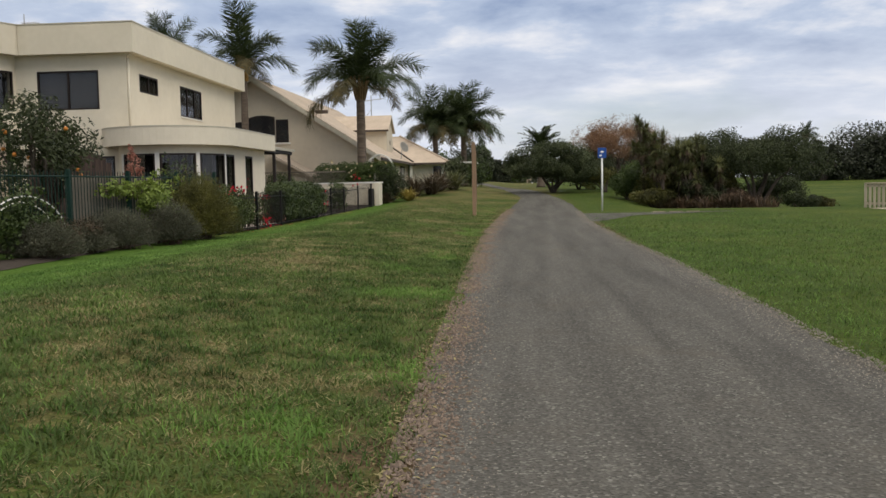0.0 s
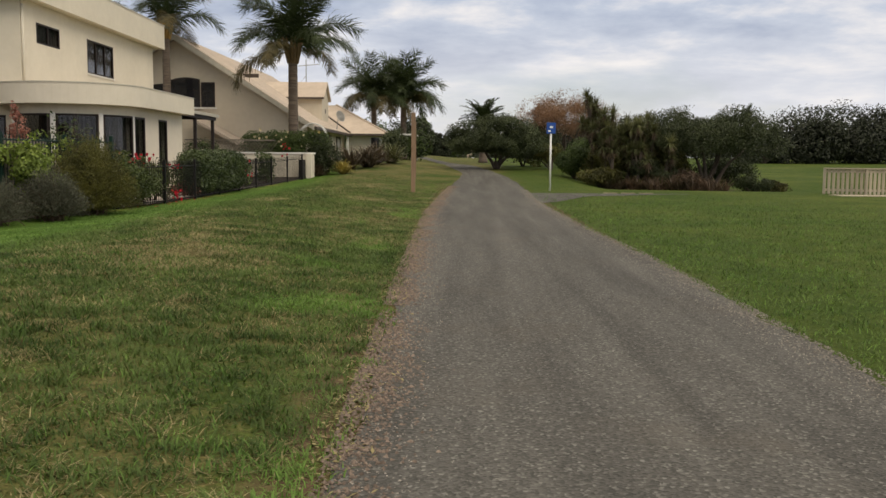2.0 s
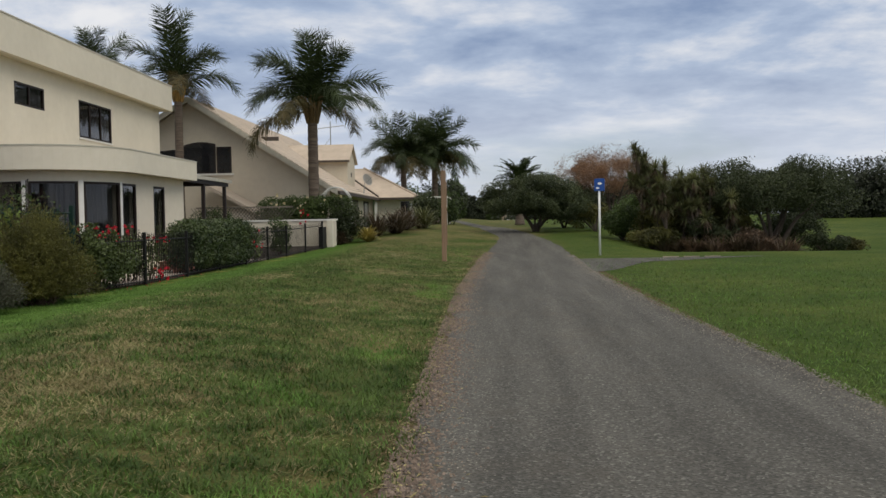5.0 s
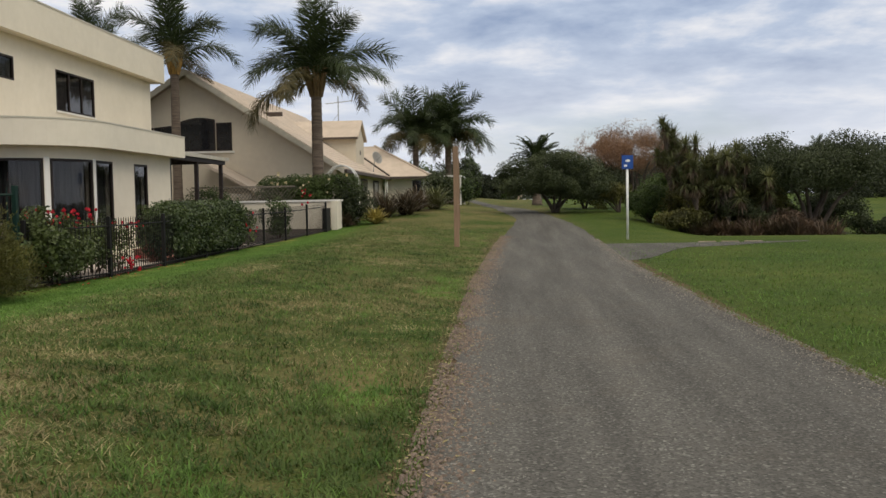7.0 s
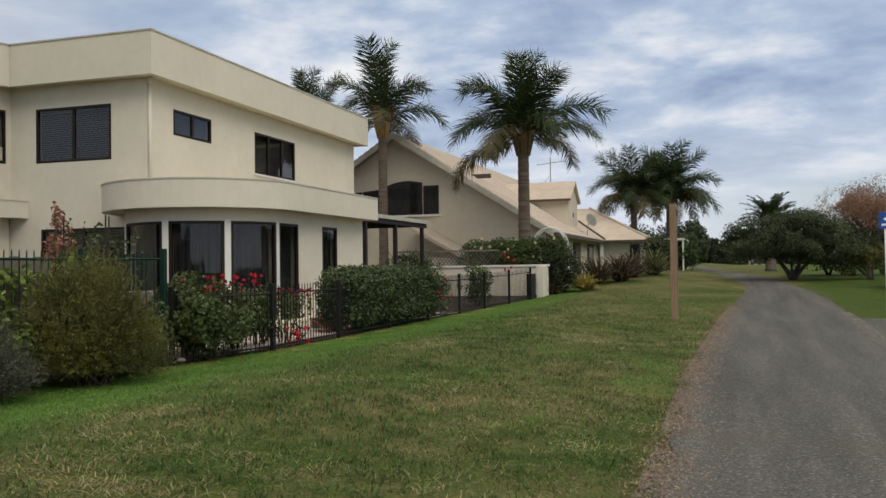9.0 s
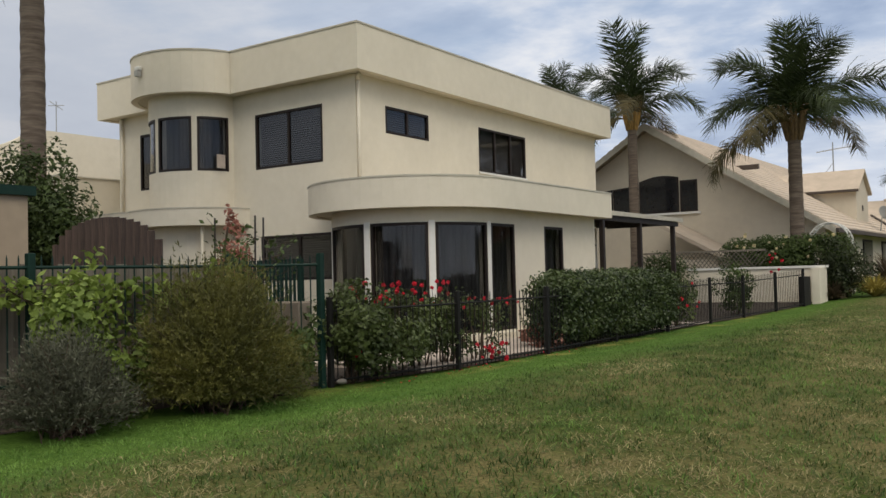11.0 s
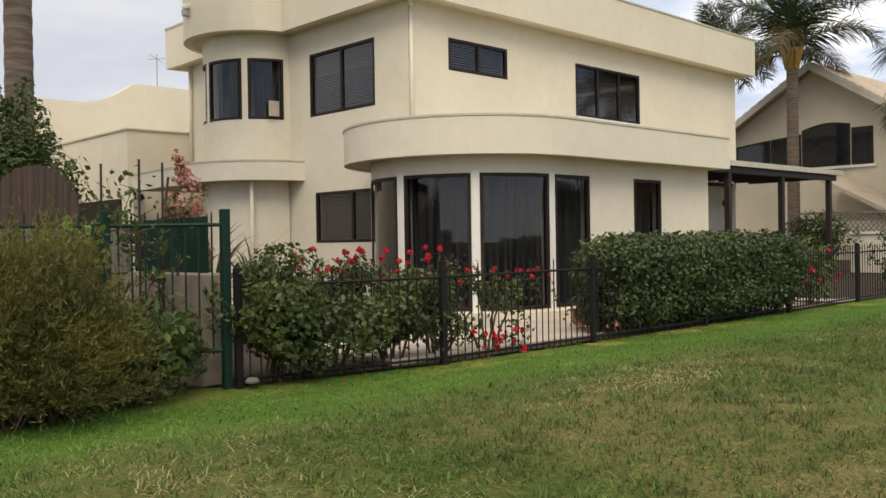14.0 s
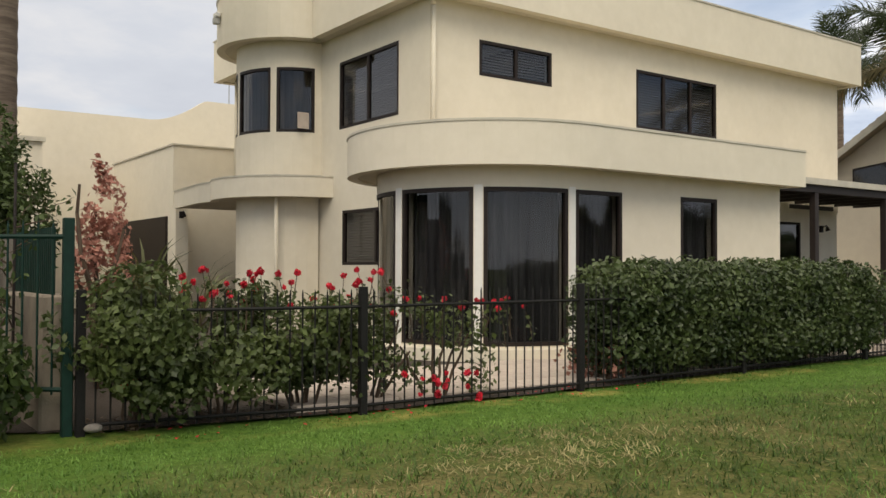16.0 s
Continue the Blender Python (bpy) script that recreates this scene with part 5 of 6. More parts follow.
def tree(name, label, at, lobes, leaves, leaf_len, leaf_w, mat, trunk_r=0.12, tops=None, gaps=0.45, category="tree", seed=1, inner=0.5, bark=None):
    t = thing(name, at, label, category)
    bm = limbs(bmesh.new(), (at[0], at[1], at[2] - 0.1), tops or [(l[0], l[1], l[2]) for l in lobes], trunk_r, seed)
    part("trunk", bm, bark or BARK, t, smooth=True)
    pts, u = lobes_points(lobes, leaves, inner, gaps)
    v, f = leaf_cloud(pts, leaf_len, leaf_w, u)
    raw("crown", v, f, mat, t)
    return t


def ball_lobes(cx, cy, z0, w, d, h, n, seed, size=0.42):
    """Lobes of a spreading crown over the width w, depth d and height h from z0."""
    r = np.random.default_rng(seed)
    out = []
    for k in range(n):
        a, q = r.uniform(0, 2 * math.pi), math.sqrt(r.uniform(0, 1))
        x, y = cx + math.cos(a) * q * w * 0.36, cy + math.sin(a) * q * d * 0.36
        zz = z0 + h * (0.25 + 0.5 * r.uniform(0, 1) * (1 - 0.5 * q * q) + 0.12)
        s = size * r.uniform(0.65, 1.15)
        out.append((x, y, zz, w * s * 0.5, d * s * 0.5, h * s * 0.5))
    return out


def gz(x, y):
    return (x, y, ground_z(x, y))


# dark spreading tree beside the path
g = ground_z(1.85, 53)
tree("pohutukawa_tree", "dark evergreen tree with a broad domed crown", (1.85, 53, g), ball_lobes(1.8, 53, g + 0.2, 5.2, 4.2, 2.6, 34, 2, 0.5), 105000, 0.09, 0.045, L_DARK, 0.11, seed=2, tops=[(1.0, 53, g + 1.3), (1.7, 52.6, g + 1.5), (2.4, 53.2, g + 1.4), (2.8, 53, g + 1.1)])
g = ground_z(3.6, 57)
tree("pohutukawa_tree", "low dark evergreen tree beside a larger one", (3.6, 57, g), ball_lobes(3.6, 57, g - 0.2, 4.2, 3.6, 2.7, 20, 3, 0.55), 52000, 0.095, 0.05, L_DARK, 0.08, seed=3, tops=[(3.0, 57, g + 1.1), (4.2, 57, g + 1.2)])
# tree with several leaning trunks
g = ground_z(11.8, 47)
tree("pohutukawa_tree", "dark evergreen tree with several leaning bare trunks", (11.6, 46.2, g), ball_lobes(11.8, 47, g + 1.0, 7.0, 5.4, 3.4, 44, 5, 0.45), 95000, 0.095, 0.048, L_DARK, 0.11, seed=5,
     tops=[(9.8, 46.2, g + 2.2), (10.7, 46.6, g + 2.6), (12.3, 46, g + 2.3), (13.5, 46.4, g + 2.2), (12.8, 47.5, g + 2.8), (11.4, 46.8, g + 2.7)])


def cordyline(x, y, h, heads, seed):
    r = np.random.default_rng(seed)
    g = ground_z(x, y)
    h += 0.4
    t = thing("cabbage_tree", (x, y, g), "cabbage tree with spiky tufted heads", "tree", group="cabbage trees in the thicket")
    bm = bmesh.new()
    sets, skirt = [], []
    for k in range(heads):
        a = r.uniform(0, 2 * math.pi)
        top = Vector((x + math.cos(a) * r.uniform(0.1, 0.7), y + math.sin(a) * r.uniform(0.1, 0.7), g + h * r.uniform(0.62, 1.0)))
        tube(bm, [(x, y, g - 0.1), (x + 0.05, y, g + h * 0.4), top], [0.09, 0.07, 0.04], 7)
        sets.append(blades(top, 110, r.uniform(0.5, 0.66), 0.038, (5, 135), 0.6, 3))
        skirt.append(blades(top - Vector((0, 0, 0.12)), 34, 0.55, 0.035, (120, 172), 0.1, 2))
    part("trunk", bm, BARK, t, smooth=True)
    raw("crown", *join(*sets), L_CORDY, t)
    raw("dead_skirt", *join(*skirt), L_BRACKEN, t, "brown hanging dead leaves")


for i, (x, y, h, n) in enumerate([(6.2, 47.0, 3.9, 9), (6.7, 46.0, 3.1, 8), (7.2, 47.5, 3.2, 8), (7.8, 46.0, 2.8, 8), (8.5, 47.2, 3.1, 8), (8.9, 46.2, 2.7, 7), (9.3, 47.6, 3.0, 6), (6.9, 45.3, 2.2, 6), (8.1, 45.1, 1.9, 5), (9.4, 45.4, 2.0, 5)]):
    cordyline(x, y, h, n, 20 + i)

# bare brown willow
g = ground_z(6.6, 58)
t = thing("bare_tree", (6.2, 58, g), "leafless tree with a haze of fine rusty twigs", "tree")
bm = bmesh.new()
r_ = np.random.default_rng(31)
tops = [(6.2 + r_.uniform(-2, 2), 58 + r_.uniform(-1.5, 1.5), g + r_.uniform(2.0, 3.2)) for _ in range(12)]
limbs(bm, (6.2, 58, g - 0.1), tops, 0.13, 31)
part("trunk", bm, BARK, t, smooth=True)
lob = ball_lobes(6.0, 58, g + 0.9, 7.2, 4.8, 3.75, 44, 33, 0.36)
pts, u = lobes_points(lob, 36000, 0.05, 0.36)
v, f = leaf_cloud(pts, 0.24, 0.018, u, up=0.0)
raw("crown", v, f, L_RUST, t)

# undergrowth of the thicket
for i, (x, y, w, h, m, n) in enumerate([(5.6, 48.2, 2.4, 1.9, L_MID, 5000), (7.0, 48.8, 3.6, 2.7, L_MID, 12000), (9.2, 48.6, 3.6, 2.8, L_DARK, 12000), (7.4, 46.4, 2.6, 2.0, L_OLIVE, 6000), (8.8, 45.8, 2.6, 1.7, L_DARK, 6000), (10.0, 46.6, 2.4, 2.2, L_OLIVE, 6000),
                                        (6.4, 45.2, 2.0, 1.0, L_OLIVE, 3000), (10.6, 45.6, 2.2, 1.2, L_BRACKEN, 2600), (8.6, 45.0, 1.6, 0.9, L_OLIVE, 2000), (13.6, 45.4, 1.8, 0.95, L_DARK, 3200), (15.0, 46.2, 1.4, 0.8, L_OLIVE, 2200), (13.4, 49.5, 4.0, 1.8, L_DARK, 7000), (4.9, 53, 2.2, 1.5, L_OLIVE, 3500)]):
    g = ground_z(x, y)
    tree("shrub", "tangled undergrowth shrub of the thicket" if m != L_BRACKEN else "rusty brown bracken clump at the thicket edge", (x, y, g), ball_lobes(x, y, g - 0.1, w, w * 0.8, h, 8, 40 + i, 0.6), int(n * 2.2), 0.11, 0.048, m, 0.04, category="shrub", seed=40 + i, gaps=0.32)

for i, (x, y, n_) in enumerate([(7.3, 45.0, 5), (8.2, 44.5, 6), (9.1, 44.2, 7), (10.0, 44.4, 7), (10.8, 44.3, 7), (11.5, 44.7, 5)]):
    s = thing("bracken_clump", (x, y, ground_z(x, y)), "brown dead bracken clump at the thicket edge", "bracken", group="bracken along the thicket")
    r_ = np.random.default_rng(140 + i)
    raw("foliage", *join(*[blades((x + r_.uniform(-0.6, 0.6), y + r_.uniform(-0.5, 0.5), ground_z(x, y)), 60, r_.uniform(0.5, 1.1), 0.055, (5, 75), 0.8, 3) for _ in range(n_)]), L_BRACKEN if i % 3 else L_FLAX, s)

# far trees and hedges
for i, (x, y, w, h, m) in enumerate([(46, 122, 13, 6.8, L_DARK), (58, 122, 12, 7.5, L_DARK), (35, 132, 12, 4.6, L_DARK), (68, 125, 16, 8, L_DARK), (24, 132, 12, 5, L_DARK), (16, 130, 11, 5, L_DARK), (9, 122, 8, 4.4, L_DARK),
                                     (-5.5, 128, 3, 4.8, L_MID), (-6.1, 150, 4, 4.6, L_DARK), (-3.5, 150, 3, 3.6, L_DARK), (-0.9, 152, 4, 4.0, L_MID), (31, 97, 5, 3.8, L_DARK), (37, 98, 6, 4.0, L_DARK), (43.5, 100, 8, 5.0, L_DARK), (53, 104, 11, 5.8, L_DARK), (-7, 120, 6, 4, L_DARK), (-13, 118, 8, 4.2, L_MID), (75, 130, 18, 9, L_DARK), (20, 118, 9, 4.2, L_DARK)]):
    g = ground_z(x, y)
    tree("tree", "dark evergreen park tree in the distance", (x, y, g), ball_lobes(x, y, g - 0.26 * h, w, w * 0.7, h * 1.32, 26, 60 + i, 0.55), 21000, 0.30, 0.18, L_FAR if m == L_DARK else m, 0.3, seed=60 + i, gaps=0.3)
palm("queen_palm", "distant palm above the far trees", 41.0, 135, 2.2, 7.4, 0.3, 14, seed=41, size=0.6)


def far_house(x, y, w, d, mat_wall, mat_roof):
    g = ground_z(x, y)
    h = thing("house", (x, y, g), "distant low house with a brown hipped roof", "house")
    part("wall", one_box(x - w / 2, x + w / 2, y - d / 2, y + d / 2, g - 0.2, g + 2.5), mat_wall, h)
    bm = bmesh.new()
    a = [bm.verts.new(q) for q in ((x - w / 2 - 0.5, y - d / 2 - 0.5, g + 2.4), (x + w / 2 + 0.5, y - d / 2 - 0.5, g + 2.4), (x + w / 2 + 0.5, y + d / 2 + 0.5, g + 2.4), (x - w / 2 - 0.5, y + d / 2 + 0.5, g + 2.4))]
    b = [bm.verts.new((x - w / 4, y, g + 4.2)), bm.verts.new((x + w / 4, y, g + 4.2))]
    for fc in ((a[0], a[1], b[1], b[0]), (a[1], a[2], b[1]), (a[2], a[3], b[0], b[1]), (a[3], a[0], b[0]), (a[3], a[2], a[1], a[0])):
        bm.faces.new(fc)
    part("roof", bm, mat_roof, h, "brown tiled hipped roof")
    for k in range(3):
        xx = x - w / 2 + w * (k + 0.6) / 3.4
        part("window", one_box(xx, xx + 1.2, y - d / 2 - 0.04, y - d / 2, g + 0.9, g + 2.0), material_dark_pane, h)


far_house(-0.6, 215, 6.0, 6, BEIGE, TILE_BROWN)


# shrubs along the fences and houses
def shrub(name, label, x, y, w, d, h, mat, n, ln, wd, seed, lift=0.0, gaps=0.35, lobes=10, size=0.62, inner=0.45, category="shrub", group=""):
    g = ground_z(x, y)
    s = thing(name, (x, y, g), label, category, group)
    lo = ball_lobes(x, y, g + lift - 0.12 * h, w, d, h, lobes, seed, size)
    for k, l_ in enumerate(lo[::2]):
        bm = limbs(bmesh.new(), (x + (l_[0] - x) * 0.2, y + (l_[1] - y) * 0.2, g - 0.05), [(l_[0], l_[1], l_[2])], 0.009, seed + k, 5)
        part("stem", bm, TWIG, s)
    pts, u = lobes_points(lo, n, inner, gaps, 2.2)
    keep = pts[:, 2] > g + 0.01
    v, f = leaf_cloud(pts[keep], ln, wd, u[keep], up=0.25)
    raw("foliage", v, f, mat, s)
    return s


# low hedges that close the park far off
for k, (x, y, w) in enumerate([(62, 126, 70), (14, 140, 30), (-16, 136, 22), (-3, 226, 30)]):
    shrub("hedge", "long dark hedge at the far side of the park", x, y, w, 4.0, 4.2, L_FAR, 16000, 0.42, 0.26, 290 + k, lift=-1.1, lobes=70, size=0.42, gaps=0.2, category="hedge")

def spray_bush(name, label, x, y, w, d, h, mat, stems, per, leaf_len, leaf_w, seed, spread=1.0, group="", low=0.3):
    """A feathery bush: many fine shoots fan out from the base to an uneven dome, each lined with narrow leaves."""
    r = np.random.default_rng(seed)
    g = ground_z(x, y)
    s = thing(name, (x, y, g), label, "shrub", group)
    az, up = r.uniform(0, 2 * math.pi, stems), r.uniform(0.02, 1.0, stems) ** 0.8
    flat_ = np.sqrt(np.clip(1 - up * up, 0, 1)) * spread
    tip = np.stack([np.cos(az) * flat_ * w / 2, np.sin(az) * flat_ * d / 2, 0.06 + up * h], 1)
    bulge = np.array([1 + 0.22 * noise.noise(Vector((math.cos(q) * 1.7, math.sin(q) * 1.7, k * 2.1 + seed))) for q, k in zip(az, up)])
    tip *= (bulge * r.uniform(0.86, 1.12, stems))[:, None]
    foot = np.stack([r.normal(0, 0.10 * w, stems), r.normal(0, 0.10 * d, stems), np.zeros(stems)], 1)
    f = r.uniform(low, 1.0, (stems, per))[..., None]
    bend = np.stack([np.zeros(stems), np.zeros(stems), 0.16 * h * np.ones(stems)], 1)
    p = foot[:, None] * (1 - f) + tip[:, None] * f + bend[:, None] * (f * (1 - f) * 2)
    run = tip - foot
    run /= np.linalg.norm(run, axis=1)[:, None]
    dirn = run[:, None] * 0.75 + r.normal(0, 0.55, (stems, per, 3)) + np.array([0, 0, 0.25])
    dirn /= np.linalg.norm(dirn, axis=2)[..., None]
    p, dirn = p.reshape(-1, 3) + np.array([x, y, g]), dirn.reshape(-1, 3)
    keep = p[:, 2] > g + 0.02
    p, dirn = p[keep], dirn[keep]
    m = len(p)
    side = np.cross(dirn, r.normal(size=(m, 3)))
    side /= np.linalg.norm(side, axis=1)[:, None] + 1e-9
    ln, wd = leaf_len * r.uniform(0.6, 1.3, m)[:, None], leaf_w * r.uniform(0.7, 1.2, m)[:, None]
    v = np.stack([p, p + dirn * ln * 0.5 + side * wd / 2, p + dirn * ln, p + dirn * ln * 0.5 - side * wd / 2], 1).reshape(-1, 3)
    i = np.arange(m) * 4
    raw("foliage", v, np.concatenate([np.stack([i, i + 1, i + 2], 1), np.stack([i, i + 2, i + 3], 1)]), mat, s)
    bm = bmesh.new()
    for k in range(0, stems, max(1, stems // 60)):
        tube(bm, [foot[k] + np.array([x, y, g - 0.03]), (foot[k] + tip[k]) / 2 + bend[k] / 2 + np.array([x, y, g]), tip[k] + np.array([x, y, g])], [0.008, 0.005, 0.002], 4)
    part("stem", bm, TWIG, s)
    return s


GREYS = "lavender bushes along the green fence"
for i, (x, y, w, h) in enumerate([(-8.6, 15.6, 1.6, 0.62), (-8.45, 16.9, 1.1, 0.48), (-8.3, 18.0, 1.7, 0.78), (-7.65, 19.3, 1.4, 0.85)]):
    spray_bush("lavender_bush", "low mounded grey-green lavender bush", x, y, w * 0.95, w * 0.85, h, L_GREY, 1500, 15, 0.05, 0.012, 80 + i, group=GREYS)
spray_bush("shrub", "large bronze-green feathery shrub before the fence", -7.62, 20.95, 1.8, 1.8, 1.42, L_OLIVE, 2600, 30, 0.055, 0.012, 91, low=0.2)
shrub("shrub", "lime-green leafy shrub spilling over the fence", -8.15, 19.75, 0.8, 0.8, 1.55, L_LIME, 4200, 0.085, 0.055, 92, lift=0.12, lobes=16, gaps=0.42)
shrub("shrub", "lime-green leafy shrub before the fence", -8.0, 20.1, 0.5, 0.5, 1.05, L_LIME, 1500, 0.08, 0.05, 93, lobes=12, gaps=0.42)
shrub("shrub", "brown half-dead shrub among the lavender", -8.55, 16.7, 0.9, 1.3, 0.85, L_FLAX, 5200, 0.06, 0.02, 88, lobes=14, gaps=0.38)
shrub("hedge", "dark hedge filling the green fence from behind", -9.75, 13.0, 1.1, 9.2, 1.6, L_HEDGE, 26000, 0.09, 0.05, 89, lobes=60, size=0.45, gaps=0.2)
shrub("shrub", "dark leafy shrub trained along the green fence", -8.95, 15.6, 0.8, 2.2, 1.3, L_MID, 4500, 0.09, 0.05, 90, lobes=16)
shrub("shrub", "leafy green shrub at the fence foot", -7.8, 21.95, 1.0, 0.95, 1.05, L_MID, 3600, 0.085, 0.055, 94, lobes=16)
shrub("shrub", "dense dark green shrub beside the shed", -14.15, 22.9, 2.0, 2.0, 4.1, L_MID, 28000, 0.10, 0.045, 95, lift=0.3, lobes=22, size=0.5)
for i, (yy, n_) in enumerate([(23.25, 5200), (23.95, 5200), (24.7, 3600), (25.35, 1100)]):
    shrub("rose_bush", "rambling rose bush grown through the black fence", -7.88, yy, 1.0, 1.2, 1.2 if i == 0 else 1.07, L_ROSE, int(n_ * 1.5), 0.064, 0.044, 230 + i, lift=0.15, lobes=16, size=0.62, gaps=0.38, group="rose bushes along the black fence")
shrub("rose_bush", "sparse rose bush behind the black fence", -7.75, 26.0, 0.6, 1.6, 1.15, L_ROSE, 1300, 0.07, 0.045, 97, gaps=0.42)
shrub("shrub", "small red-leaved shrub behind the fence", -7.9, 28.3, 0.8, 1.2, 0.75, L_PINK, 900, 0.07, 0.045, 98, gaps=0.45)


def clipped_hedge():
    x0, x1, y0, y1 = -8.25, -7.25, 27.85, 33.3
    g = 0.27
    s = thing("hedge", (-7.75, 30.5, g), "dense clipped dark green hedge growing through the fence", "hedge")
    lo = []
    r = np.random.default_rng(99)
    for k in range(26):
        y = y0 + 0.45 + (y1 - y0 - 0.9) * k / 25
        for zz in (0.42, 0.72, 0.96):
            lo.append((-7.75 + r.uniform(-0.06, 0.06), y, g + zz + r.uniform(-0.05, 0.05), 0.46, 0.48, 0.34))
    pts, u = lobes_points(lo, 66000, 0.6)
    v, f = leaf_cloud(pts, 0.075, 0.042, u, up=0.2)
    raw("foliage", v, f, L_HEDGE, s)
    for k in range(9):
        y = y0 + 0.4 + (y1 - y0 - 0.8) * k / 8
        part("stem", tube(bmesh.new(), [(-7.75, y, g - 0.05), (-7.75 + r.uniform(-0.1, 0.1), y + 0.1, g + 0.7)], [0.03, 0.015], 6), TWIG, s)


clipped_hedge()
shrub("shrub", "green rose shrub behind the fence beyond the hedge", -8.0, 34.6, 1.0, 2.2, 1.25, L_ROSE, 2600, 0.085, 0.05, 101, gaps=0.45)
shrub("shrub", "bushy shrub behind the fence", -8.0, 39.0, 1.0, 1.6, 1.5, L_MID, 2200, 0.1, 0.05, 102, gaps=0.42)
tall = thing("hedge", (-8.3, 45.1, 0.5), "tall green hedge above the garden wall with cream flowers", "hedge")
r_ = np.random.default_rng(103)
lo = [(-10.0 + 0.19 * k, 45.1 + r_.uniform(-0.15, 0.15), zz + r_.uniform(-0.1, 0.1), 0.42, 0.5, 0.38) for k in range(19) for zz in (1.2, 1.75, 2.2)]
pts, u = lobes_points(lo, 34000, 0.55, 0.2, 2.0)
raw("foliage", *leaf_cloud(pts, 0.085, 0.05, u, up=0.2), L_MID, tall)
for k in range(7):
    part("stem", tube(bmesh.new(), [(-9.9 + 0.55 * k, 45.1, 0.4), (-9.8 + 0.55 * k, 45.15, 1.9)], [0.04, 0.015], 6), TWIG, tall)
shrub("shrub", "dense dark rounded shrub beside the garden wall", -6.5, 45.3, 1.75, 1.8, 2.3, L_DARK, 9000, 0.11, 0.055, 104, lobes=14)
shrub("shrub", "green shrub under the pergola", -11.3, 43.0, 2.6, 1.5, 1.6, L_MID, 4000, 0.1, 0.05, 105, lift=0.3)
shrub("shrub", "dark shrub beside the lawn edge", -4.6, 62.0, 2.4, 2.6, 2.2, L_DARK, 5000, 0.16, 0.08, 106)
shrub("shrub", "dark shrub beside the lawn edge", -3.4, 66.0, 2.4, 2.6, 2.4, L_MID, 5000, 0.16, 0.08, 107)


def flax(x, y, size, mat, label):
    s = thing("flax", (x, y, ground_z(x, y)), label, "flax", group="flax clumps by the lawn")
    sets = [blades((x + rng.uniform(-0.25, 0.25) * size, y + rng.uniform(-0.25, 0.25) * size, ground_z(x, y)), 85, 1.5 * size, 0.065, (5, 68), 0.9, 5) for _ in range(3)]
    raw("foliage", *join(*sets), mat, s)


for x, y, sz, m in ([(-5.6, 48.2, 1.0, L_FLAX), (-4.9, 49.4, 1.0, L_FLAX), (-4.6, 52.0, 1.0, L_FLAX), (-4.0, 53.6, 0.95, L_CORDY), (-5.6, 44.6, 0.55, L_FLAXY), (-6.75, 44.2, 0.5, L_FLAX)]):
    flax(x, y, sz, m, "yellow-striped flax clump at the lawn edge" if m == L_FLAXY else "bronze flax clump with arching sword leaves")


# ---- flowers and small garden plants ----
def bloom_cluster(name, label, spots, mat, size=0.044, stalk=0.0):
    """Ruffled flower heads; each head is a part, on a bending stalk where the bush below does not hide it."""
    t = thing(name, spots[0], label, "flower")
    mesh, leaves_ = None, []
    for x, y, z in spots:
        if mesh is None:
            pts = unit(26) * 0.5 * np.array([1, 1, 0.8])
            v, f = leaf_cloud(pts * 0.8, 0.75, 0.6, pts, up=0.3)
            ob = raw("flower_head", v, f, mat, t)
            mesh = ob.data
        else:
            ob = attach(new("flower_head", mesh), t)
        if stalk:
            foot = (x + rng.uniform(-0.1, 0.1), y + rng.uniform(-0.14, 0.14), z - stalk)
            part("stalk", tube(bmesh.new(), [foot, ((foot[0] + x) / 2, (foot[1] + y) / 2 + 0.02, z - 0.45 * stalk), (x, y, z)], [0.006, 0.005, 0.003], 4), TWIG, t)
            leaves_.append(np.array([foot]) + (np.array([(x, y, z)]) - np.array([foot])) * rng.uniform(0.1, 0.85, (7, 1)) + rng.normal(0, 0.035, (7, 3)))
        ob.matrix_basis = Matrix.LocRotScale((x, y, z), Euler(rng.uniform(0, 6, 3)), Vector((1, 1, 1)) * size * float(rng.uniform(0.7, 1.4)))
    if leaves_:
        raw("leaves", *leaf_cloud(np.concatenate(leaves_), 0.06, 0.04), L_ROSE, t)


r3 = np.random.default_rng(77)
spots = [(-8.0 + r3.uniform(-0.3, 0.25), r3.uniform(23.7, 25.7), 1.20 + r3.uniform(-0.08, 0.26)) for _ in range(44)]
spots += [(-7.62, r3.uniform(25.4, 27.0), 1.12 + r3.uniform(-0.06, 0.1)) for _ in range(12)]
bloom_cluster("rose_blooms", "bright red roses along the top of the rose hedge", spots, L_RED, stalk=0.38)
spots = [(-7.42 + r3.uniform(-0.1, 0.06), r3.uniform(25.3, 26.3), 0.36 + r3.uniform(-0.08, 0.24)) for _ in range(13)] + [(-7.62, 23.2, 0.62), (-7.6, 23.28, 0.6), (-7.62, 23.12, 0.58)]
bloom_cluster("rose_blooms", "red roses hanging low through the black fence", spots, L_RED, 0.048)
spots = [(-7.5 + r3.uniform(-0.1, 0.1), 33.8 + r3.uniform(-0.6, 1.2), 0.9 + r3.uniform(-0.3, 0.5)) for _ in range(6)] + [(-7.6 + r3.uniform(-0.2, 0.2), 41.0 + r3.uniform(-0.6, 0.8), 1.7 + r3.uniform(-0.3, 0.3)) for _ in range(7)]
bloom_cluster("rose_blooms", "scattered red roses beyond the hedge", spots, L_RED, 0.06)
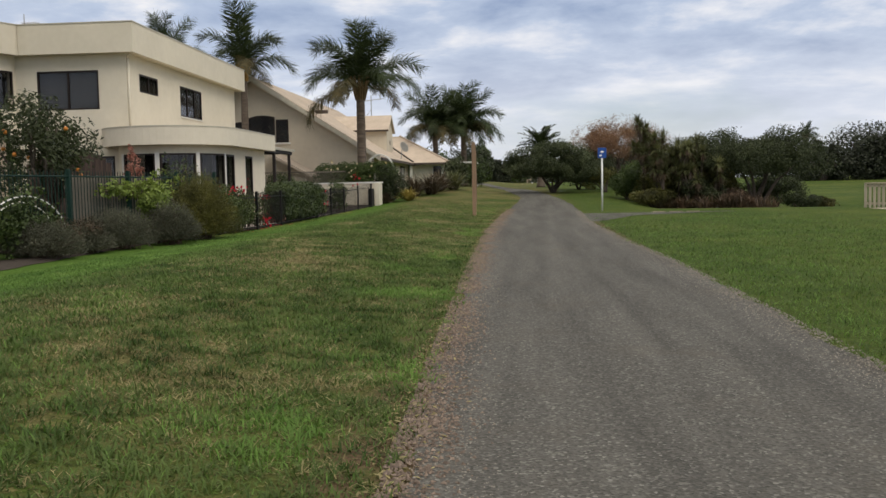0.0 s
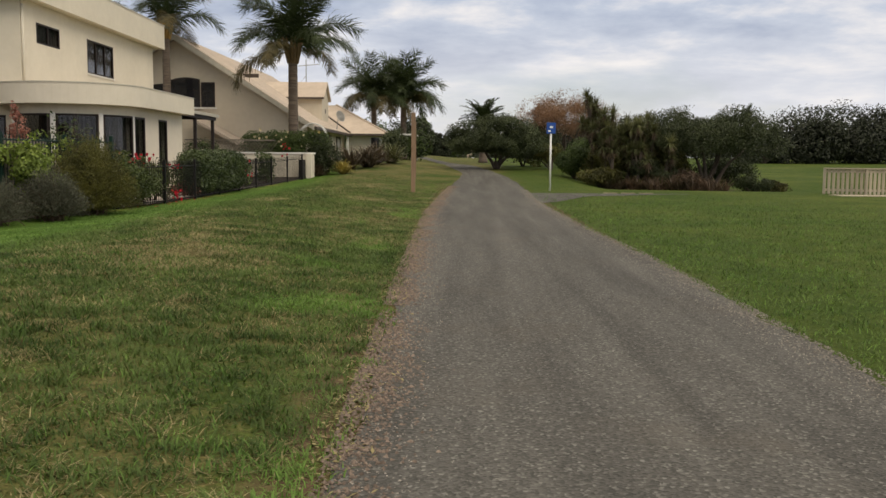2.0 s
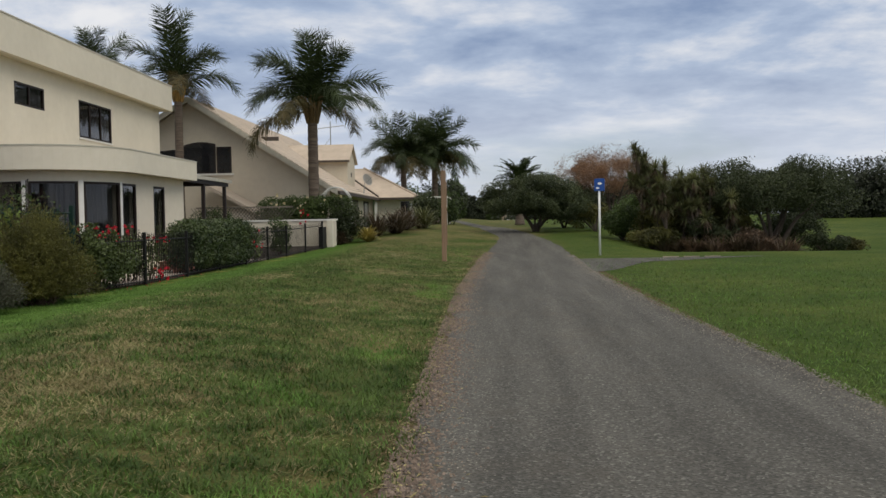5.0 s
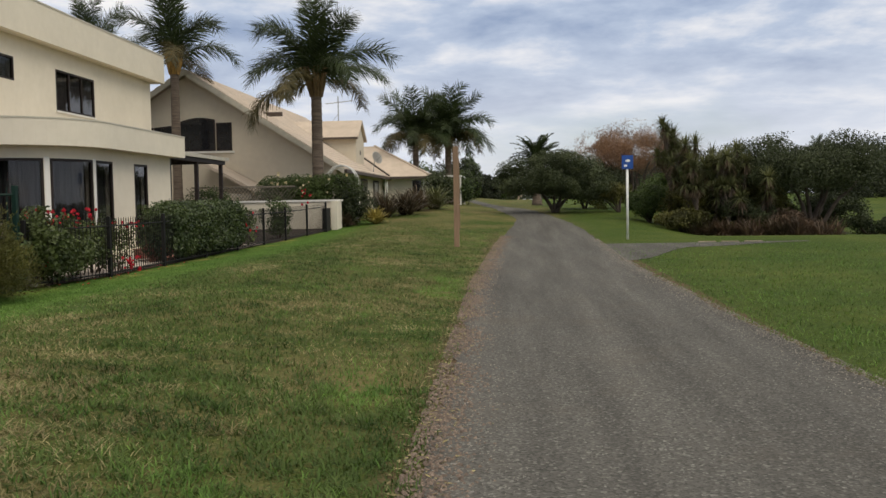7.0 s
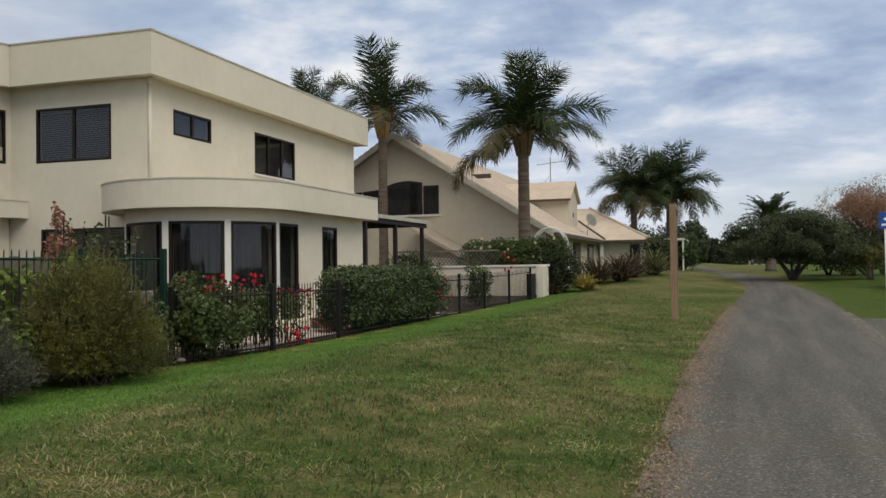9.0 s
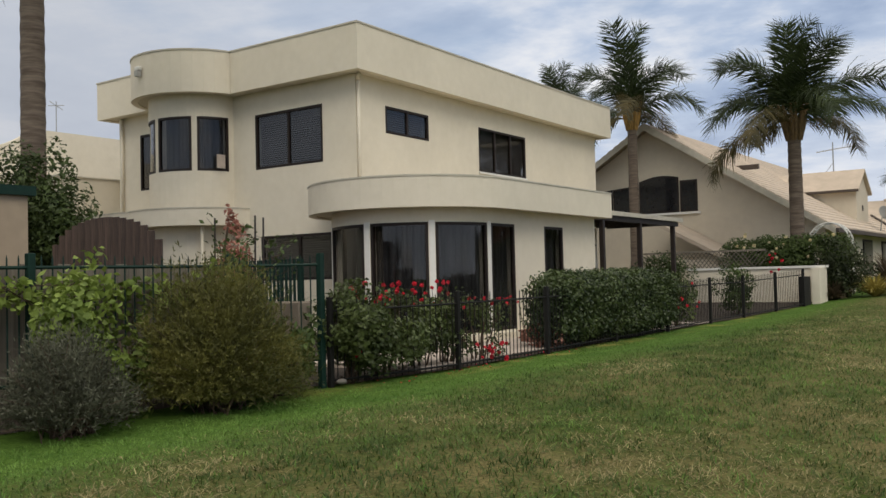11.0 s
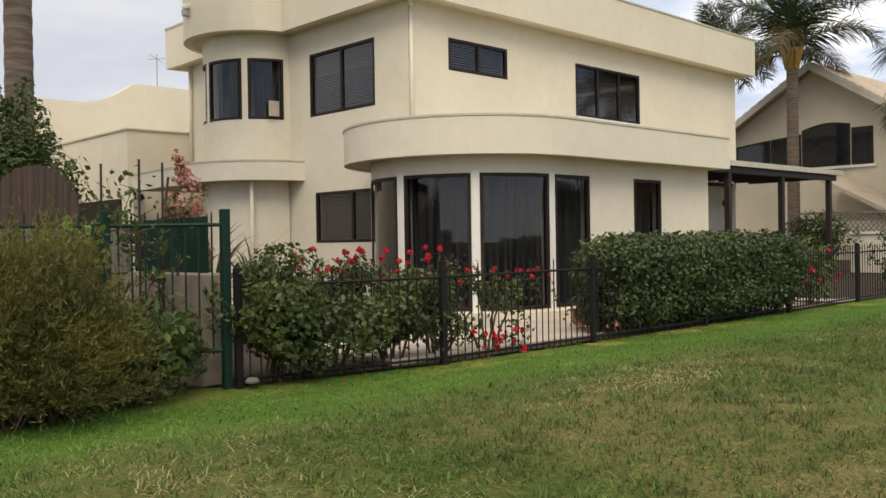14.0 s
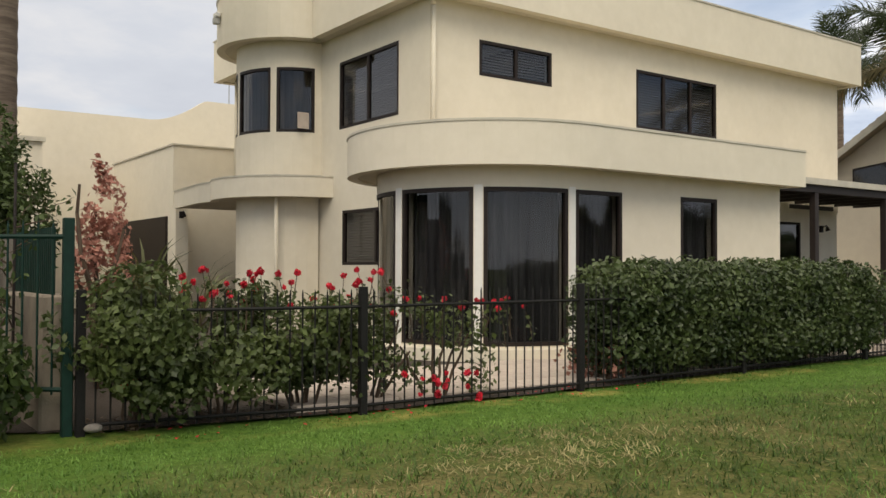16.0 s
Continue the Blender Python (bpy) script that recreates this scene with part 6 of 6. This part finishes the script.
spots = [(-8.2 + r3.uniform(-1.4, 1.6), 44.35 + r3.uniform(-0.2, 0.3), 2.2 + r3.uniform(-0.3, 0.5)) for _ in range(16)]
bloom_cluster("trumpet_blooms", "cream trumpet flowers on the tall hedge", spots, L_CREAM, 0.085)

# cordyline-like strappy plant and small red-leaved tree behind the green gate
s = thing("strap_plant", (-10.7, 24.2, 0.3), "dark strappy leaved plant in the garden", "plant")
raw("foliage", *join(*[blades((-10.7 + dx, 24.2 + dy, dz - 0.1), 46, 1.0, 0.05, (5, 80), 0.9, 4) for dx, dy, dz in ((0, 0, 1.05), (0.3, 0.4, 0.85), (-0.3, -0.2, 0.8))]), L_CORDY, s)
t = thing("photinia", (-10.31, 23.6, 0.3), "small conical tree with dusky red young leaves", "tree")
part("trunk", limbs(bmesh.new(), (-10.31, 23.6, 0.25), [(-10.31 + 0.25 * math.cos(a), 23.6 + 0.25 * math.sin(a), 1.2 + 0.22 * k) for k, a in enumerate((0, 2.2, 4.1, 1.0, 3.0, 5.2))], 0.03, 9), TWIG, t)
pts, u = lobes_points([(-10.41, 23.64, 1.5, 0.34, 0.34, 0.35), (-10.38, 23.64, 1.8, 0.27, 0.27, 0.36), (-10.41, 23.69, 2.12, 0.19, 0.19, 0.36), (-10.41, 23.64, 2.45, 0.10, 0.10, 0.30)], 2400, 0.2, 0.35, 4.0)
raw("crown", *leaf_cloud(pts, 0.07, 0.04, u), L_PINK, t)


# climbing stems with canes above the green fence
def cane(x, y, seed):
    r = np.random.default_rng(seed)
    c = thing("climbing_rose", (x, y, 0.3), "thin climbing rose on a garden stake", "plant", group="staked climbers behind the fence")
    part("stake", tube(bmesh.new(), [(x, y, 0.25), (x + 0.03, y, 2.3)], 0.012, 5), BROWN_POST, c)
    bm, pts = bmesh.new(), []
    for k in range(9):
        p = Vector((x, y, 0.5 + 0.16 * k))
        line = [p]
        for q in range(6):
            p = p + Vector((r.uniform(-0.16, 0.16), r.uniform(-0.16, 0.16), r.uniform(0.0, 0.16)))
            line.append(p)
            pts += [np.array(p) + r.normal(size=3) * 0.05 for _ in range(4)]
        tube(bm, line, [0.008 - 0.001 * q for q in range(7)], 4)
    part("stem", bm, TWIG, c)
    raw("foliage", *leaf_cloud(np.array(pts), 0.07, 0.042), L_MID, c)


for i, (x, y) in enumerate([(-8.4, 22.2), (-8.6, 22.52), (-9.0, 22.1)]):
    cane(x, y, 200 + i)

# vine sprawling on the green fence
vine = thing("vine", (-8.75, 19.9, 0.3), "straggling vine over the top of the green fence", "vine")
bm, pts = bmesh.new(), []
r4 = np.random.default_rng(210)
for k in range(16):
    p = Vector((-8.72, 18.2 + 0.2 * k, 1.45))
    line = [p]
    for q in range(6):
        p = p + Vector((r4.uniform(-0.06, 0.10), r4.uniform(-0.1, 0.25), r4.uniform(-0.12, 0.12)))
        line.append(p)
        pts += [np.array(p) + r4.normal(size=3) * 0.07 for _ in range(9)]
    tube(bm, line, 0.006, 4)
part("stem", bm, TWIG, vine)
raw("foliage", *leaf_cloud(np.array(pts), 0.10, 0.07), L_LIME, vine)

# citrus tree behind the green fence
citrus = tree("orange_tree", "small orange tree with sparse leaves and ripe fruit", (-9.9, 18.3, 0.3), ball_lobes(-9.9, 18.0, 0.85, 2.1, 2.6, 2.65, 22, 221, 0.48), 12000, 0.095, 0.05, L_DARK, 0.05, gaps=0.42, seed=221)
om = None
for k in range(12):
    a = r4.uniform(0, 6.28)
    bm = bmesh.new()
    if om is None:
        bmesh.ops.create_icosphere(bm, subdivisions=2, radius=0.045)
        ob = part("orange", bm, ORANGE, citrus, "ripe orange", smooth=True)
        om = ob.data
    else:
        bm.free()
        ob = attach(new("orange", om), citrus)
    ob.matrix_basis = Matrix.Translation((-9.9 + 0.75 * math.cos(a), 18.2 + 0.85 * math.sin(a), r4.uniform(1.5, 2.8)))

# mulch bed below the shrubs of the green fence
bv = []
for j_ in range(51):
    yy = 9.0 + 0.25 * j_
    for f_ in (0.0, 0.33, 0.66, 1.0):
        xx = -9.2 + f_ * (0.95 + 0.25 * noise.noise(Vector((yy * 0.9, 3, 0))))
        bv.append((xx, yy, ground_z(xx, yy) + 0.03 + 0.03 * math.sin(math.pi * f_) - 0.02 * (f_ == 1.0)))
bf = [(4 * a + c, 4 * a + c + 1, 4 * a + c + 5, 4 * a + c + 4) for a in range(50) for c in range(3)]
tagged(raw("planting_bed", bv, bf, SOIL, smooth=True), "dark bark-mulched bed along the green fence", "garden bed", kind="structure")

# pale edging along the side path
edging = thing("path_edging", (6.4, 36.0, 0.19), "pale concrete edging strip along the side path", "edging")
for k in range(3):
    part("edging_block", one_box(5.1 + 0.66 * k, 5.6 + 0.66 * k, 35.9 + 0.02 * k, 36.0 + 0.02 * k, 0.12, 0.205, bevel=0.01), CONCRETE, edging)

# white wire hoops at the fence
hoops = thing("wire_hoops", (-8.8, 15.4, 0.3), "white banded garden hoops against the green fence", "hoop")
for cy, ra, rb in ((15.45, 1.55, 1.03), (15.3, 1.25, 0.92)):
    for k in range(22):
        a0, a1 = math.pi * k / 22, math.pi * (k + 0.62) / 22
        arc = [(-8.82, cy + ra * math.cos(q), 0.3 + rb * math.sin(q)) for q in (a0, (a0 + a1) / 2, a1)]
        part("hoop_band", tube(bmesh.new(), arc, 0.014, 5), WHITE, hoops)
    whole = [(-8.82, cy + ra * math.cos(q), 0.3 + rb * math.sin(q)) for q in np.linspace(0, math.pi, 25)]
    part("hoop", tube(bmesh.new(), whole, 0.010, 5), GREEN, hoops)

# planters and patio things
pot = thing("plant_trough", (-8.2, 28.2, 0.36), "terracotta trough planter on the patio", "planter")
part("trough", one_box(-8.4, -8.1, 28.35, 28.95, 0.36, 0.54, bevel=0.015), TERRACOTTA, pot)
part("rim", one_box(-8.43, -8.07, 28.32, 28.98, 0.54, 0.57, bevel=0.008), TERRACOTTA, pot)
stone = thing("stone", (-7.72, 22.86, 0.27), "rounded grey stone at the gate post foot", "stone")
bm = bmesh.new()
bmesh.ops.create_icosphere(bm, subdivisions=2, radius=0.05)
for v in bm.verts:
    v.co = Vector((v.co.x * 1.2, v.co.y * 1.4, v.co.z * 0.7)) * (1 + 0.15 * noise.noise(v.co * 9)) + Vector((-7.70, 22.92, 0.285))
part("body", bm, STONE, stone, smooth=True)

# white arch over the hedge
arch_ = thing("garden_arch", (-7.4, 47.0, 0.7), "white painted arched garden trellis above the hedge", "arch")
for dy in (0.0, 0.5):
    pts_ = [(-8.0 + 0.65 - 0.65 * math.cos(a) , 47.0 + dy, 2.4 + 0.65 * math.sin(a)) for a in np.linspace(0, math.pi, 13)]
    part("hoop", tube(bmesh.new(), [(-8.0, 47.0 + dy, 0.6), *pts_, (-6.7, 47.0 + dy, 0.6)], 0.035, 6), WHITE, arch_)
for a in np.linspace(0.2, math.pi - 0.2, 6):
    x, z = -8.0 + 0.65 - 0.65 * math.cos(a), 2.4 + 0.65 * math.sin(a)
    part("slat", tube(bmesh.new(), [(x, 47.0, z), (x, 47.5, z)], 0.02, 5), WHITE, arch_)


# ---- grass, gravel chips and litter ----
def turf_field(name, label, x0, x1, y0, y1, density, straw_part, seed, size=1.0, fade=0.0):
    """Bent grass blades over a stretch of the lawn, in tufts; straw-coloured ones where the lawn is dry."""
    r = np.random.default_rng(seed)
    n = int((x1 - x0) * (y1 - y0) * density)
    p = np.stack([r.uniform(x0, x1, n), r.uniform(y0, y1, n)], 1)
    f = np.array([noise.noise(Vector((a * 0.42, b * 0.42, 3.0))) + 0.6 * noise.noise(Vector((a * 2.3, b * 2.3, 7.0))) for a, b in p])
    tuft = np.array([noise.noise(Vector((a * 4.5, b * 4.5, 1.0))) for a, b in p])
    fade_ = np.clip((y1 + 0.5 - p[:, 1]) / fade, 0, 1) if fade else 1.0
    if x0 > 0:
        fade_ = fade_ * np.clip((x1 - p[:, 0]) / 4.0, 0, 1)
    keep = (r.uniform(-0.95, 0.35, n) < tuft) & (r.uniform(0, 1, n) < fade_)
    p, f, tuft = p[keep], f[keep], tuft[keep]
    left = np.interp(p[:, 1], [a for a, _ in LEFT_EDGE], [b for _, b in LEFT_EDGE])
    right = np.interp(p[:, 1], [a for a, _ in RIGHT_EDGE], [b for _, b in RIGHT_EDGE])
    off = np.minimum(np.abs(p[:, 0] - left), np.abs(p[:, 0] - right))
    ok = ((p[:, 0] < left + 0.10 * tuft) | (p[:, 0] > right - 0.10 * tuft)) & (r.uniform(0, 1, len(p)) < np.clip(np.where(p[:, 0] > 1, 0.9, 0.45) + off * 2.5, 0, 1))
    p, f, tuft = p[ok], f[ok], tuft[ok]
    lush = np.clip((-4.8 - p[:, 0]) / 1.6, 0, 1) + 0.2 * (p[:, 0] > 2)
    dry = (f + r.normal(0, 0.28, len(p)) - 0.9 * lush - 0.5 * (p[:, 0] > 2)) > straw_part
    z = np.array([ground_z(a, b) for a, b in p])
    edge_ = np.abs(p[:, 0] - np.interp(p[:, 1], [a for a, _ in LEFT_EDGE], [b for _, b in LEFT_EDGE]))
    clump = np.array([noise.noise(Vector((a * 1.1, b * 0.7, 11.0))) for a, b in p])
    lush = lush + np.clip((clump - 0.12) * 5, 0, 1) * np.clip(1.7 - edge_, 0.25, 1)
    dry &= r.uniform(0, 1, len(p)) > 0.8 * np.clip((clump - 0.12) * 5, 0, 1) * np.clip(1.7 - edge_, 0.25, 1)
    rich = ~dry & (r.uniform(0, 1, len(p)) < lush + 0.10)
    for pick_, mat, nm in ((~dry & ~rich, L_GRASS, name), (rich, L_LUSH, "lush_" + name), (dry, L_STRAW, "dry_" + name)):
        q, zz, tf = p[pick_], z[pick_], tuft[pick_]
        m = len(q)
        if not m:
            continue
        az_, ln = r.uniform(0, 2 * math.pi, m), size * r.uniform(0.030, 0.074, m) * (1 + 0.55 * tf)
        lean_ = r.uniform(0.35, 1.4, m)
        w = size * r.uniform(0.0020, 0.0042, m)
        if mat == L_LUSH:
            ln = ln * (0.62 + 0.38 * (q[:, 0] > -4.6))
        if mat == L_STRAW:
            ln, lean_ = ln * 1.15, lean_ * 0.5 + 0.75
        d = np.stack([np.cos(az_) * np.sin(lean_), np.sin(az_) * np.sin(lean_), np.cos(lean_)], 1)
        side = np.stack([-np.sin(az_), np.cos(az_), np.zeros(m)], 1) * w[:, None]
        base = np.stack([q[:, 0], q[:, 1], zz - 0.004], 1)
        mid = base + d * ln[:, None] * 0.6
        tip = mid + (d * np.array([1.2, 1.2, 0.45])) * ln[:, None] * 0.5
        v = np.stack([base - side, base + side, mid + side * 0.8, mid - side * 0.8, tip], 1).reshape(-1, 3)
        i = np.arange(m) * 5
        fc = np.concatenate([np.stack([i, i + 1, i + 2], 1), np.stack([i, i + 2, i + 3], 1), np.stack([i + 3, i + 2, i + 4], 1)])
        tagged(raw(nm, v, fc, mat), {name: label, "lush_" + name: "lush bright green lawn grass"}.get(nm, "dry straw-coloured grass blades in the lawn"), "grass", kind="stuff")


turf_field("grass", "short green lawn grass in tufts", -7.6, -0.5, 3.2, 16, 4200, 0.25, 301, 1.18)
turf_field("grass", "short green lawn grass in tufts", -7.5, -0.5, 16, 46, 2200, 0.22, 302, 1.05, fade=26)
turf_field("grass", "short green grass beside the path", 2.2, 12.0, 5.5, 36, 900, 0.6, 303, 1.15, fade=24)


def chips(name, label, n, seed, where, s0, s1, mat=None):
    r = np.random.default_rng(seed)
    xy = where(r, n)
    z = np.array([ground_z(a, b) for a, b in xy]) + 0.016
    sz = r.uniform(s0, s1, n) ** 1.0
    base = np.array([(1, 0, 0), (-0.5, 0.87, 0), (-0.5, -0.87, 0), (0.3, 0.1, 0.75), (-0.2, 0.2, 0.6)])
    tri_ = np.array([(0, 1, 3), (1, 4, 3), (1, 2, 4), (2, 0, 3), (2, 3, 4)])
    a = r.uniform(0, 6.28, n)
    c, s = np.cos(a), np.sin(a)
    jit = base[None] * r.uniform(0.6, 1.3, (n, 5, 3))
    v = np.stack([jit[..., 0] * c[:, None] - jit[..., 1] * s[:, None], jit[..., 0] * s[:, None] + jit[..., 1] * c[:, None], jit[..., 2]], 2) * sz[:, None, None]
    v += np.concatenate([xy, z[:, None]], 1)[:, None, :]
    f = (tri_[None] + (np.arange(n) * 5)[:, None, None]).reshape(-1, 3)
    tagged(raw(name, v.reshape(-1, 3), f, mat or PEBBLE), label, "gravel", kind="stuff")


def over_path(r, n):
    y_ = 3 + 27 * r.uniform(0, 1, n) ** 1.3
    a = np.interp(y_, [q for q, _ in LEFT_EDGE], [b for _, b in LEFT_EDGE])
    b = np.interp(y_, [q for q, _ in RIGHT_EDGE], [q for _, q in RIGHT_EDGE])
    return np.stack([a + 0.02 + (b - a - 0.04) * r.uniform(0, 1, n), y_], 1)


def patchy(r, n, x_seed, y0, y1):
    """Places along the path that gather in drifts and thin out far ahead."""
    y_ = y0 + (y1 - y0) * r.uniform(0, 1, 2 * n) ** 1.25
    k = np.array([noise.noise(Vector((x_seed, v_ * 0.9, 0))) + 0.6 * noise.noise(Vector((x_seed, v_ * 3.3, 5))) for v_ in y_])
    y_ = y_[r.uniform(-0.7, 0.5, 2 * n) < k]
    return np.resize(y_, n)


def left_margin(r, n):
    y_ = patchy(r, n, 4.0, 3, 40)
    a = np.interp(y_, [q for q, _ in LEFT_EDGE], [b for _, b in LEFT_EDGE])
    return np.stack([a - 0.10 + np.abs(r.normal(0, 0.17, n)), y_], 1)


def right_margin(r, n):
    y_ = patchy(r, n, 14.0, 5, 38)
    a = np.interp(y_, [q for q, _ in RIGHT_EDGE], [b for _, b in RIGHT_EDGE])
    return np.stack([a + 0.08 - np.abs(r.normal(0, 0.14, n)), y_], 1)


chips("gravel_chips", "loose grey gravel chips on the path", 24000, 311, over_path, 0.003, 0.009)
chips("gravel_chips", "pale loose gravel heaped along the path edge", 21000, 312, left_margin, 0.005, 0.019, PEBBLE_PALE)
chips("gravel_chips", "pale loose gravel along the path edge", 10000, 313, right_margin, 0.004, 0.013, PEBBLE)

# leaf litter along the left edge
r5 = np.random.default_rng(320)
xy = left_margin(r5, 2200)
xy[:, 0] -= 0.08
pts = np.stack([xy[:, 0], xy[:, 1], np.array([ground_z(a, b) for a, b in xy]) + 0.022], 1)
v, f = leaf_cloud(pts, 0.045, 0.014, None, up=2.5)
tagged(raw("leaf_litter", v, f, L_STRAW), "dry brown leaf litter along the path edge", "litter", kind="stuff")
# fallen petals below the roses
pts = np.stack([r5.uniform(-7.6, -7.1, 60), r5.uniform(23.2, 28.5, 60), np.zeros(60)], 1)
pts[:, 2] = [ground_z(a, b) + 0.03 for a, b, _ in pts]
v, f = leaf_cloud(pts, 0.035, 0.03, None, up=2.5)
tagged(raw("fallen_petals", v, f, L_RED), "fallen red rose petals below the fence", "petals", kind="stuff")
# dead leaves on the soil behind the fence
pts = np.stack([r5.uniform(-8.3, -7.55, 1100), r5.uniform(22.9, 29.5, 1100), np.zeros(1100)], 1)
pts[:, 2] = [ground_z(a, b) + 0.045 for a, b, _ in pts]
v, f = leaf_cloud(pts, 0.05, 0.028, None, up=2.2)
tagged(raw("fallen_leaves", v, f, L_BRACKEN), "brown fallen leaves on the soil behind the fence", "litter", kind="stuff")
